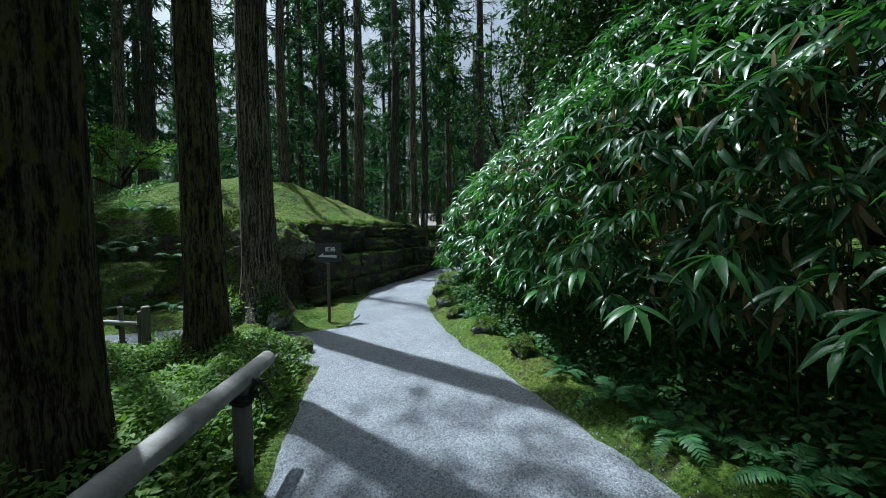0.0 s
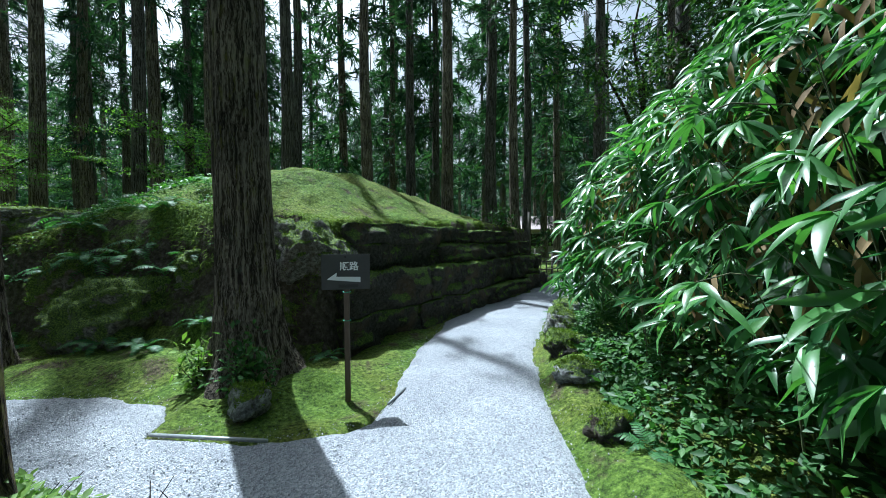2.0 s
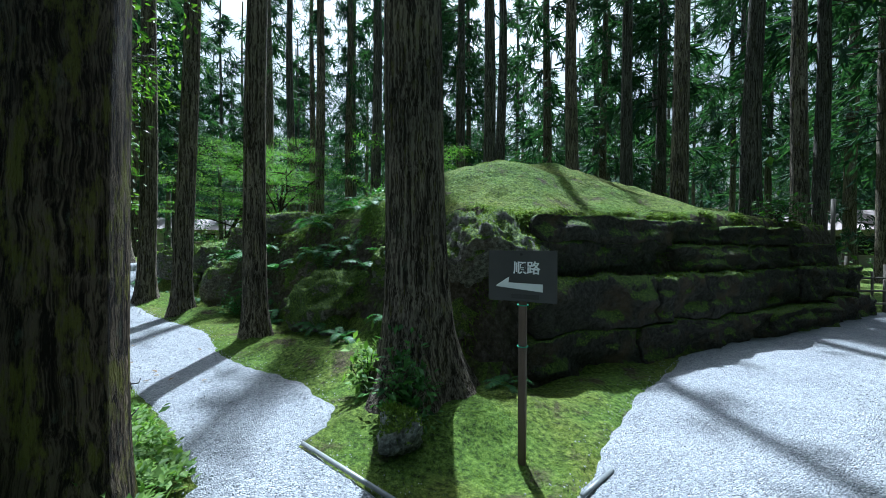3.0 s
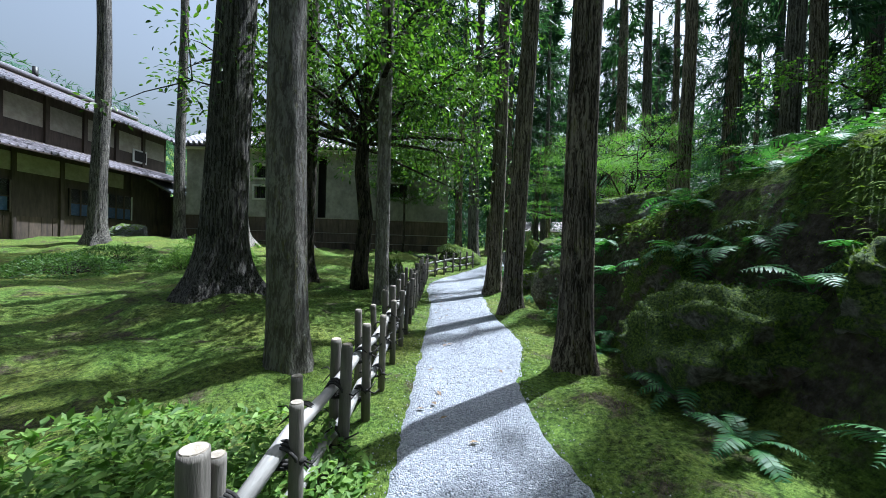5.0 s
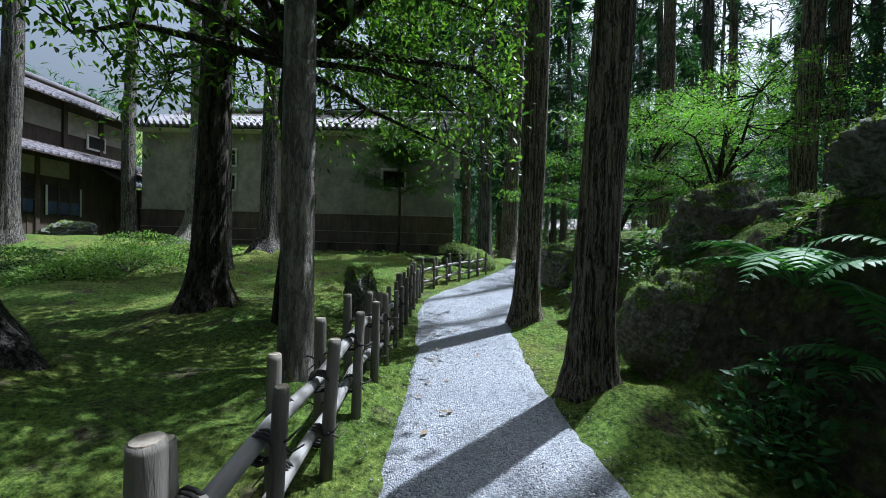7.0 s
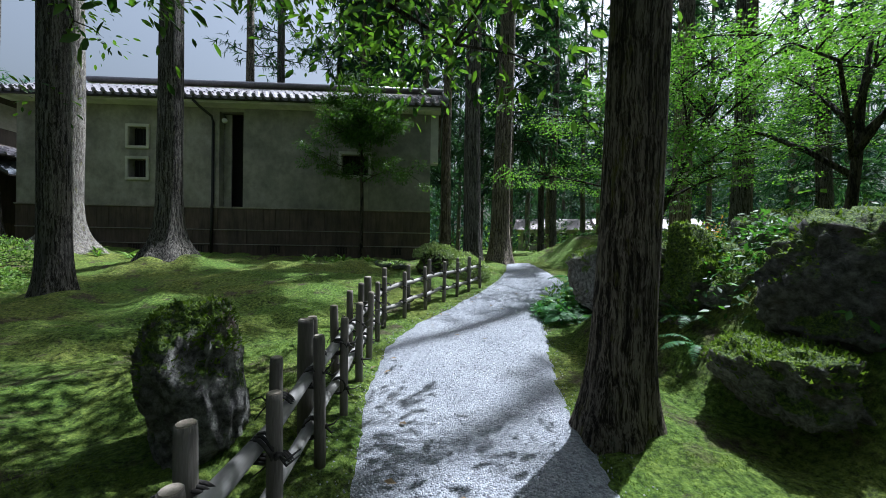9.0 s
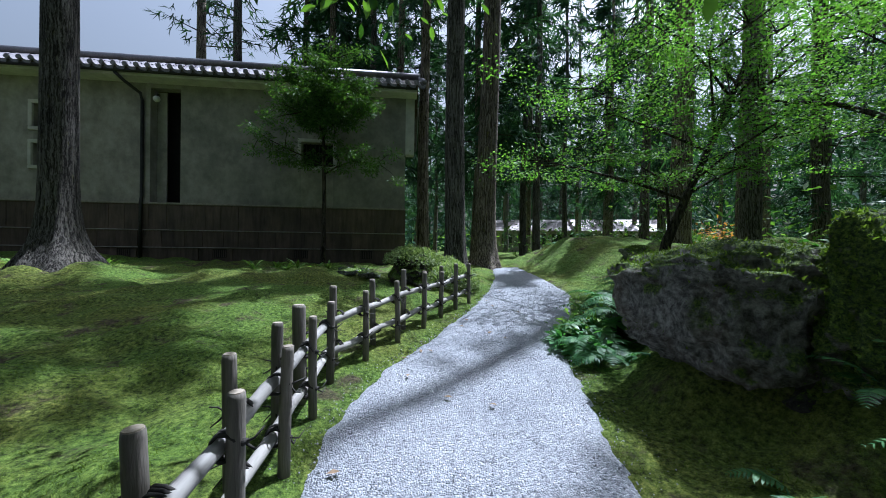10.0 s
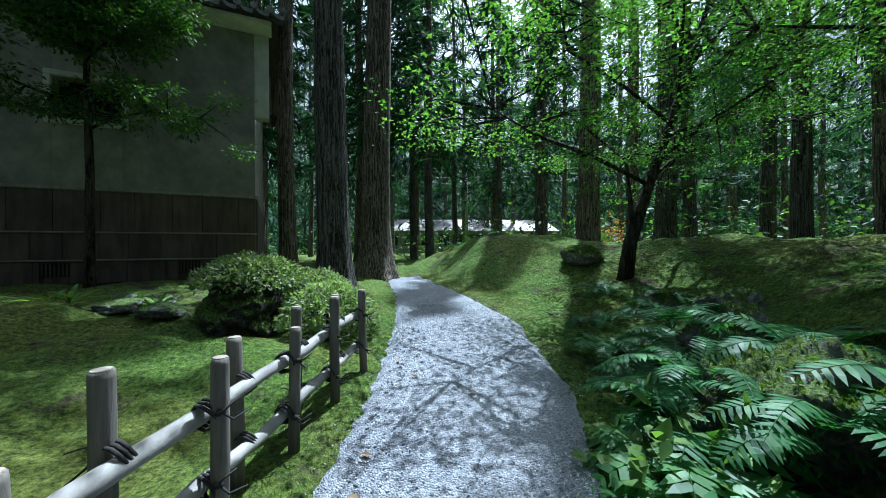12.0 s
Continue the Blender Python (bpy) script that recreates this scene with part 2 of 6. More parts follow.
WAINSCOT = plain_material("dark_weathered_boards", (0.045, 0.032, 0.024), (0.135, 0.098, 0.070), 9, 0.75, (1, 1, 0.15), 0.005, 0, 0.4)
BATTEN = plain_material("grey_bamboo_batten", (0.20, 0.18, 0.15), (0.36, 0.33, 0.28), 20, 0.7)
ROOF_TILE = plain_material("glazed_roof_tile", (0.13, 0.12, 0.135), (0.27, 0.25, 0.275), 18, 0.28, (1, 1, 1), 0.003)
ROOF_TILE_BLUE = plain_material("silvery_roof_tile", (0.17, 0.19, 0.22), (0.33, 0.36, 0.40), 18, 0.3, (1, 1, 1), 0.003)
HOUSE_WOOD = plain_material("old_house_timber", (0.040, 0.028, 0.022), (0.10, 0.075, 0.058), 9, 0.75, (1, 1, 0.15), 0.004)
HOUSE_PLASTER = plain_material("house_plaster", (0.33, 0.30, 0.25), (0.45, 0.42, 0.36), 5, 0.9)
DARK_VOID = plain_material("dark_interior", (0.008, 0.008, 0.008), (0.018, 0.017, 0.016), 5, 0.9)
SIGN_PANEL = plain_material("dark_grey_sign_panel", (0.045, 0.043, 0.045), (0.062, 0.06, 0.062), 6, 0.55, (1, 1, 1), 0.0005, 0, 0.1)
SIGN_WHITE = plain_material("white_sign_paint", (0.82, 0.84, 0.86), (0.88, 0.89, 0.90), 20, 0.6, (1, 1, 1), 0.0002, 0, 0.08)
SIGN_POST = plain_material("brown_sign_post", (0.075, 0.05, 0.036), (0.14, 0.10, 0.075), 20, 0.7, (1, 1, 0.1), 0.001)
SIGN_DARK = plain_material("sign_bar_paint", (0.02, 0.02, 0.021), (0.03, 0.03, 0.031), 20, 0.6, (1, 1, 1), 0.0002, 0, 0.05)
GREEN_TIE = plain_material("green_wire_tie", (0.02, 0.22, 0.12), (0.05, 0.35, 0.2), 30, 0.5)
STEEL_PIPE = plain_material("grey_edging_pipe", (0.20, 0.22, 0.23), (0.33, 0.35, 0.36), 25, 0.5, (1, 1, 1), 0.001, 0.3)
DARK_METAL = plain_material("dark_metal", (0.02, 0.02, 0.021), (0.05, 0.05, 0.05), 20, 0.5, (1, 1, 1), 0.001, 0.5)
PALE_PAINT = plain_material("pale_paint", (0.60, 0.61, 0.60), (0.72, 0.72, 0.70), 5, 0.6)
PALE_ROOF = plain_material("pale_metal_roof", (0.30, 0.25, 0.25), (0.42, 0.36, 0.36), 4, 0.5, (1, 1, 1), 0.004)
BLUE_CLOTH = plain_material("blue_curtain", (0.06, 0.12, 0.30), (0.12, 0.2, 0.42), 12, 0.8)
LITTER = leaf_material("fallen_leaf", (0.13, 0.085, 0.05), (0.33, 0.24, 0.16), 0.8, 0.15, 0.2)
PEBBLE = leaf_material("loose_gravel", (0.20, 0.21, 0.23), (0.46, 0.475, 0.505), 0.85, 0.0, 0.3)


def glass_material():
    m, nt, p, _ = nodes_of("window_glass")
    p.inputs["Base Color"].default_value = (0.9, 0.95, 0.95, 1)
    p.inputs["Roughness"].default_value, p.inputs["Transmission Weight"].default_value = 0.05, 1.0
    return m


GLASS = glass_material()


# ---- mesh helpers ----
def lattice(a, b, seed=0):
    """Smooth value noise of two coordinates in -1..1."""
    ia, ib = np.floor(a), np.floor(b)
    fa, fb = a - ia, b - ib
    fa, fb = fa * fa * (3 - 2 * fa), fb * fb * (3 - 2 * fb)

    def h(i, j):
        v = np.sin(i * 127.1 + j * 311.7 + seed * 74.7) * 43758.5453
        return 2 * (v - np.floor(v)) - 1
    top = h(ia, ib) * (1 - fa) + h(ia + 1, ib) * fa
    low = h(ia, ib + 1) * (1 - fa) + h(ia + 1, ib + 1) * fa
    return top * (1 - fb) + low * fb


def fbm(a, b, scale, octaves=4, seed=0):
    a, b = np.asarray(a, float) * scale, np.asarray(b, float) * scale
    out, amp = 0, 0.5
    for k in range(octaves):
        out = out + amp * lattice(a + 17.3 * k, b - 9.1 * k, seed + k)
        a, b, amp = a * 2.03, b * 2.03, amp * 0.5
    return out


def ease(lo, hi, v):
    t = np.clip((np.asarray(v, float) - lo) / (hi - lo), 0, 1)
    return t * t * (3 - 2 * t)


def mesh_of(name, verts, faces, material, smooth=False):
    me = bpy.data.meshes.new(name)
    me.from_pydata([tuple(v) for v in verts] if not isinstance(verts, list) else verts, [], faces)
    me.materials.append(material)
    if smooth:
        me.polygons.foreach_set("use_smooth", [True] * len(me.polygons))
    me.update()
    return me


def part_of(name, me, parent=None, label=""):
    ob = new(name, me)
    ob.parent = parent
    if label:
        ob["label"] = label
    return ob


def part(name, bm, material, parent=None, label="", smooth=False):
    me = bpy.data.meshes.new(name)
    bm.to_mesh(me)
    bm.free()
    me.materials.append(material)
    if smooth:
        me.polygons.foreach_set("use_smooth", [True] * len(me.polygons))
    return part_of(name, me, parent, label)


def thing(name, label, category, at=(0, 0, 0), rz=0, group="", kind=""):
    ob = new(name)
    ob.empty_display_size = 0.1
    ob.matrix_world = pose(*at, 0, 0, rz)
    return tagged(ob, label, category, group, kind)


def box(bm, lo, hi, bevel=0.0, turn=None):
    lo, hi = Vector(lo), Vector(hi)
    r = bmesh.ops.create_cube(bm, size=1, matrix=Matrix.Translation((lo + hi) / 2) @ (turn or Matrix()) @ Matrix.Diagonal((*(hi - lo), 1)))
    if bevel:
        edges = list({e for v in r["verts"] for e in v.link_edges})
        bmesh.ops.bevel(bm, geom=edges, offset=bevel, segments=2, affect="EDGES")
    return bm


def boxed(name, lo, hi, material, parent=None, label="", bevel=0.0):
    return part(name, box(bmesh.new(), lo, hi, bevel), material, parent, label)


def tube_arrays(points, radii, sides=10, wob=0.0, seed=0, caps=True):
    pts = [Vector(p) for p in points]
    verts, faces = [], []
    up = Vector((0.31, 0.17, 0.93))
    rnd = random.Random(seed)
    for i, p in enumerate(pts):
        d = (pts[min(i + 1, len(pts) - 1)] - pts[max(i - 1, 0)]).normalized()
        a = d.cross(up)
        if a.length < 0.1:
            a = d.cross(Vector((1, 0, 0)))
        a.normalize()
        b = d.cross(a)
        for k in range(sides):
            ang = 2 * math.pi * k / sides
            r = radii[i] * (1 + wob * rnd.uniform(-1, 1))
            verts.append(tuple(p + (a * math.cos(ang) + b * math.sin(ang)) * r))
    for i in range(len(pts) - 1):
        for k in range(sides):
            q = (k + 1) % sides
            faces.append((i * sides + k, i * sides + q, (i + 1) * sides + q, (i + 1) * sides + k))
    if caps:
        faces.append(tuple(range(sides - 1, -1, -1)))
        faces.append(tuple(range((len(pts) - 1) * sides, len(pts) * sides)))
    return verts, faces


def tube(name, points, radii, material, parent=None, sides=10, wob=0.0, seed=0, label="", smooth=True):
    v, f = tube_arrays(points, radii, sides, wob, seed)
    return part_of(name, mesh_of(name, v, f, material, smooth), parent, label)


def join_arrays(chunks):
    verts, faces = [], []
    for v, f in chunks:
        o = len(verts)
        verts.extend(v)
        faces.extend(tuple(i + o for i in q) for q in f)
    return verts, faces


# Leaf shapes: along +x from the origin, upper side +z.
LANCE = ([(0, 0, 0), (0.28, 0.082, 0.03), (0.28, -0.082, 0.03), (0.3, 0, 0), (0.66, 0.075, -0.05), (0.66, -0.075, -0.05), (0.66, 0, -0.08), (1, 0, -0.27)],
         [(0, 3, 1), (0, 2, 3), (3, 6, 4, 1), (2, 5, 6, 3), (6, 7, 4), (5, 7, 6)])
OVAL_FINE = ([(0, 0, 0), (0.28, 0.17, 0.03), (0.66, 0.19, 0.02), (1, 0, -0.1), (0.66, -0.19, 0.02), (0.28, -0.17, 0.03)],
             [(0, 3, 2, 1), (0, 5, 4, 3)])
OVAL = ([(0, 0, 0), (0.5, 0.24, 0.06), (1, 0, -0.06), (0.5, -0.24, 0.06)], [(0, 2, 1), (0, 3, 2)])
STAR = ([(0, 0, 0), (0.35, 0.13, 0), (0.55, 0.5, -0.05), (0.6, 0.14, 0), (1, 0, -0.08), (0.6, -0.14, 0), (0.55, -0.5, -0.05), (0.35, -0.13, 0)],
        [(0, 2, 1), (0, 3, 2), (0, 4, 3), (0, 5, 4), (0, 6, 5), (0, 7, 6)])
SPRAY = ([(0, -0.06, 0), (0, 0.06, 0), (1.1, 0, -0.14), (0.2, 0.03, 0), (0.4, 0.0, 0), (0.85, 0.42, -0.06), (0.3, -0.03, 0), (0.5, -0.0, 0), (0.95, -0.36, -0.1)],
         [(0, 1, 2), (3, 4, 5), (6, 8, 7)])


def leaves(name, shape, at, along, face, size, material, parent=None, label=""):
    """One mesh of many leaves: places, directions, upper sides and lengths, as arrays."""
    at, along, face = np.asarray(at, float), np.asarray(along, float), np.asarray(face, float)
    size = np.asarray(size, float).reshape(-1, 1, 1)
    x = along / np.linalg.norm(along, axis=1, keepdims=True)
    y = np.cross(face, x)
    y /= np.linalg.norm(y, axis=1, keepdims=True) + 1e-9
    z = np.cross(x, y)
    tv = np.array(shape[0])
    k = len(tv)
    v = at[:, None, :] + size * (tv[None, :, 0:1] * x[:, None, :] + tv[None, :, 1:2] * y[:, None, :] + tv[None, :, 2:3] * z[:, None, :])
    n = len(at)
    sizes = [len(f) for f in shape[1]]
    flat = np.concatenate([np.array(f) for f in shape[1]])
    loops = (flat[None, :] + (np.arange(n) * k)[:, None]).ravel()
    totals = np.tile(np.array(sizes), n)
    starts = np.concatenate([[0], np.cumsum(totals)[:-1]])
    me = bpy.data.meshes.new(name)
    me.vertices.add(n * k)
    me.vertices.foreach_set("co", v.ravel())
    me.loops.add(len(loops))
    me.loops.foreach_set("vertex_index", loops.astype(np.int32))
    me.polygons.add(len(totals))
    me.polygons.foreach_set("loop_start", starts.astype(np.int32))
    me.polygons.foreach_set("loop_total", totals.astype(np.int32))
    me.materials.append(material)
    me.update(calc_edges=True)
    return part_of(name, me, parent, label)


def rand_dirs(rng, n):
    d = rng.normal(size=(n, 3))
    return d / np.linalg.norm(d, axis=1, keepdims=True)


# ---- ground ----
def south_edge(x):
    return np.interp(x, [-60, -24, -20, -16, -13, -11.8, -10.6, -9, -8, -5, -3, -1.6, 0], [14, 12, 11, 9.6, 7.2, 6.66, 6.72, 6.9, 6.95, 6.9, 6.75, 6.9, 7.0])


def wall_line(y):
    return -1.45 + (np.asarray(y, float) - 7.0) * 0.52


# Path edges, from the walk's start on: the way straight on, and the way that turns off.
STRAIGHT_Y = [-6, 0, 2.0, 3.2, 4.4, 5.8, 7.4, 9.1, 11.2, 14, 18]
STRAIGHT_L = [-0.75, -0.7, -0.62, -0.66, -0.66, -0.42, -0.42, -0.2, 0.5, 2.0, 4.6]
STRAIGHT_R = [1.9, 1.72, 1.5, 1.28, 1.02, 0.92, 1.0, 1.45, 2.3, 3.9, 6.6]
TURN_X = [-0.2, -0.42, -0.62, -0.85, -1.2, -2.0, -2.05, -2.3, -3.0, -3.74, -4.7, -5.9, -8.0, -9.6, -10.7, -11.8, -12.65, -13.1, -13.64, -14.2, -14.8, -15.75, -16.6, -18.1, -20.5]
TURN_S = [3.6, 3.77, 3.91, 4.09, 4.35, 4.6, 4.73, 4.76, 4.82, 4.85, 4.86, 4.86, 4.88, 4.75, 4.64, 4.67, 4.97, 5.22, 5.55, 5.88, 6.17, 6.59, 6.93, 7.4, 7.95]
TURN_N = [5.95, 5.68, 5.5, 5.42, 5.3, 5.26, 5.5, 5.74, 5.9, 5.78, 5.75, 6.08, 5.96, 5.99, 6.13, 6.46, 6.7, 6.8, 7.05, 7.48, 7.75, 8.18, 8.33, 8.5, 8.75]


def on_path(x, y):
    """How far inside a path a place lies, in metres; below 0 outside."""
    x, y = np.asarray(x, float), np.asarray(y, float)
    l, r = np.interp(y, STRAIGHT_Y, STRAIGHT_L), np.interp(y, STRAIGHT_Y, STRAIGHT_R)
    a = np.minimum(np.minimum(x - l, r - x), 18 - y)
    order = np.argsort(TURN_X)
    s, n = np.interp(x, np.array(TURN_X)[order], np.array(TURN_S)[order]), np.interp(x, np.array(TURN_X)[order], np.array(TURN_N)[order])
    b = np.minimum(np.minimum(y - s, n - y), np.minimum(-0.2 - x, x + 20.5))
    return np.maximum(a, b)


def path_rise(x):
    return np.interp(x, [-20.5, -18, -14.8, -13.4, -12.3, -11], [0.52, 0.46, 0.26, 0.145, 0.06, 0.0])


# Mossy swellings round the trunks' feet: place, height, reach.
ROOT_MOUNDS = [(-4.72, 3.74, 0.10, 0.5), (-7.08, 1.65, 0.30, 1.15), (-9.5, 1.95, 0.22, 0.8), (-9.1, 3.1, 0.14, 0.6), (-16.4, -0.75, 0.25, 0.9), (-7.3, 4.1, 0.06, 0.4), (-11.3, 1.2, 0.16, 0.9),
               (-6.2, 2.9, 0.10, 0.6), (-17.6, -4.1, 0.3, 1.1), (-12.4, 2.4, 0.10, 0.9), (-14.6, 2.2, 0.12, 1.1), (-7.7, 6.26, 0.06, 0.35), (-10.08, 6.26, 0.08, 0.4), (-4.97, 6.35, 0.08, 0.35)]


def height(x, y):
    """The ground's height: flat by the path, the moss mound, the rocky bank, the rise to the storehouse."""
    x, y = np.asarray(x, float), np.asarray(y, float)
    z = 0.22 * (1 - ease(-17, -11, x))
    z = z + (path_rise(x) - z) * ease(3.6, 5.4, y)
    z = z + 0.40 * (1 - ease(-20.5, -8.5, x)) * (1 - ease(3.2, 5.6, y))
    z = z + 0.35 * (1 - ease(-12, 2, y)) * (1 - ease(-20, -4, x))
    # the mound and the bank
    in_s, in_w = y - south_edge(x), wall_line(y) - x
    inside = np.minimum(in_s, in_w * 0.9)
    inside = np.where(y > 14, np.minimum(inside, in_w * 0.9 - (y - 14) * 0.4), inside)
    edge_h = np.interp(x, [-24, -19, -16, -13.5, -12, -10, -8.5, -7.2, -5, -2, 3], [0.2, 0.25, 0.3, 0.5, 0.75, 0.95, 1.0, 1.35, 1.65, 1.72, 1.75])
    steep = np.interp(x, [-20, -14, -12.4, -11, -9, -7.6, -6.0, -5.0, -3, -1.5], [5.0, 3.0, 1.3, 1.15, 0.6, 0.5, 0.5, 0.8, 0.9, 0.42])
    rise = ease(0, 1, inside / steep) * edge_h * (1 - 0.75 * ease(15, 26, y))
    dome = 1.2 * np.exp(-((x + 3.6) / 4.6) ** 2 - ((y - 10.8) / 3.5) ** 2) * ease(0.2, 2.6, inside)
    dome2 = 0.95 * np.exp(-((x + 19.7) / 2.5) ** 2 - ((y - 10.7) / 2.0) ** 2)
    dome3 = 0.55 * np.exp(-((x + 15.2) / 2.6) ** 2 - ((y - 11.2) / 1.9) ** 2)
    far_slope = 0.9 * ease(9, 16, y) * (1 - ease(-14, -8, x)) * ease(-26, -18, x) + 0.5 * ease(-14.5, -12, x) * (1 - ease(-12, -9, x)) * ease(8, 12, y)
    lawn = -on_path(x, y)
    z = z + rise + dome + (dome2 + dome3 + 0.6 * far_slope) * ease(0.0, 1.5, lawn)
    craggy = ease(0.02, 0.3, inside) * (1 - ease(1.2, 2.4, inside)) * (1 - ease(-2.2, -1.4, x)) * ease(-14, -12, x)
    z = z + craggy * (0.26 * fbm(x, y, 1.0, 4, 12) + 0.12 * np.abs(fbm(x, y, 3.1, 3, 13)))
    right = x - np.interp(y, STRAIGHT_Y, STRAIGHT_R)
    z = z + (2.3 * ease(0.8, 4.2, right) + 0.10 * ease(0.0, 0.2, right) * (1 - ease(0.35, 0.6, right))) * (1 - ease(9.5, 13.5, y)) * ease(-16, -9, y)
    free = ease(0.0, 0.5, lawn)
    for mx, my, up, reach in ROOT_MOUNDS:
        z = z + free * up * np.exp(-((x - mx) ** 2 + (y - my) ** 2) / reach ** 2)
    z = z + free * (0.16 * fbm(x, y, 0.55, 3, 3) + 0.13 * fbm(x, y, 1.5, 3, 8) + 0.05 * fbm(x, y, 3.4, 2, 9) + 0.03) + free * 0.012 * fbm(x, y, 9, 2, 5)
    return np.where(lawn < 0, z - 0.035, z)


def ground_z(x, y):
    return float(height(x, y))


def stretched(lo, hi, step, reach):
    core = list(np.arange(lo, hi + step / 2, step))
    out, d = [], step
    while not out or out[-1] < reach:
        d *= 1.22
        out.append((out[-1] if out else 0) + d)
    return np.array([lo - v for v in reversed(out)] + core + [hi + v for v in out])


def build_ground():
    gx, gy = stretched(-23.5, 5, 0.10, 600), stretched(-7, 14, 0.10, 600)
    xx, yy = np.meshgrid(gx, gy)
    zz = height(xx, yy)
    w = len(gx)
    verts = np.stack([xx.ravel(), yy.ravel(), zz.ravel()], 1)
    idx = (np.arange(len(gy) - 1)[:, None] * w + np.arange(w - 1)[None, :]).ravel()
    faces = np.stack([idx, idx + 1, idx + w + 1, idx + w], 1)
    me = mesh_of("ground", verts.tolist(), faces.tolist(), MOSS, True)
    tagged(new("ground", me), "undulating forest floor covered in green and yellowish moss", "ground", kind="structure")


def build_path(name, rows, label, lift):
    """rows: pairs of edge places; ragged edges and a slightly uneven tread."""
    fine, across = [], 14
    for i in range(len(rows) - 1):
        (a0, b0), (a1, b1) = rows[i], rows[i + 1]
        steps = max(2, int((Vector(a1) - Vector(a0)).length / 0.05))
        for k in range(steps):
            t = k / steps
            fine.append((Vector(a0).lerp(Vector(a1), t), Vector(b0).lerp(Vector(b1), t)))
    fine.append((Vector(rows[-1][0]), Vector(rows[-1][1])))
    verts, faces = [], []
    for a, b in fine:
        d = (b - a).normalized()
        a2 = a - d * (0.03 + 0.07 * float(fbm(a.x, a.y, 2.6, 3, 21)) + 0.045 * float(fbm(a.x, a.y, 11, 2, 22)))
        b2 = b + d * (0.03 + 0.07 * float(fbm(b.x, b.y, 2.6, 3, 31)) + 0.045 * float(fbm(b.x, b.y, 11, 2, 32)))
        for k in range(across + 1):
            p = a2.lerp(b2, k / across)
            edge = min(k, across - k) / across
            z = float(path_rise(p.x)) + lift + 0.012 * float(fbm(p.x, p.y, 1.6, 3, 40)) - (0.05 if edge == 0 else 0)
            verts.append((p.x, p.y, z))
    w = across + 1
    for i in range(len(fine) - 1):
        for k in range(across):
            faces.append((i * w + k, i * w + k + 1, (i + 1) * w + k + 1, (i + 1) * w + k))
    tagged(new(name, mesh_of(name, verts, faces, GRAVEL, True)), label, "path", kind="structure")


build_ground()
build_path("path", [((l, y), (r, y)) for y, l, r in zip(STRAIGHT_Y, STRAIGHT_L, STRAIGHT_R)], "pale grey gravel garden path running on beside the stone wall", 0.016)
build_path("path_branch", [((x, s), (x, n)) for x, s, n in zip(TURN_X, TURN_S, TURN_N)], "pale grey gravel path turning off along the bamboo rail fence", 0.010)


# ---- trees ----
def trunk_mesh(name, r, tall, material, seed, sides=56, rows=58, flare=0.5, lean=(0, 0), ridge=0.05):
    """A tapered trunk with bark ridges and a root flare, from below the ground up."""
    zs = np.concatenate([[-0.35], np.linspace(0, 1, rows) ** 2.2 * tall])
    ang = np.linspace(0, 2 * math.pi, sides, endpoint=False)
    A, Z = np.meshgrid(ang, zs)
    rad = r * (1 - 0.72 * np.clip(Z / tall, 0, 1) ** 0.9)
    lobes = 1 + 0.45 * np.sin(A * 5 + seed) * np.sin(A * 2 + 1.7 * seed)
    rad = rad + r * flare * lobes * np.exp(-np.clip(Z, -0.2, None) / (0.9 * r + 0.12))
    c, s = np.cos(A), np.sin(A)
    ridges = np.abs(lattice(c * 7 + 3 * seed, s * 7 + Z * 0.35, seed)) + 0.6 * lattice(c * 15, s * 15 + Z * 0.9, seed + 4)
    rad = rad * (1 + ridge * ridges + 0.03 * lattice(c * 1.5 + seed, Z * 0.6, seed))
    wave_x, wave_y = 0.05 * np.sin(Z * 0.5 + seed), 0.05 * np.cos(Z * 0.42 + 2 * seed)
    X = rad * c + lean[0] * Z + wave_x - 0.05 * math.sin(seed)
    Y = rad * s + lean[1] * Z + wave_y - 0.05 * math.cos(2 * seed)
    verts = np.stack([X.ravel(), Y.ravel(), Z.ravel()], 1).tolist()
    n = len(zs)
    faces = [(i * sides + k, i * sides + (k + 1) % sides, (i + 1) * sides + (k + 1) % sides, (i + 1) * sides + k) for i in range(n - 1) for k in range(sides)]
    return mesh_of(name, verts, faces, material, True)


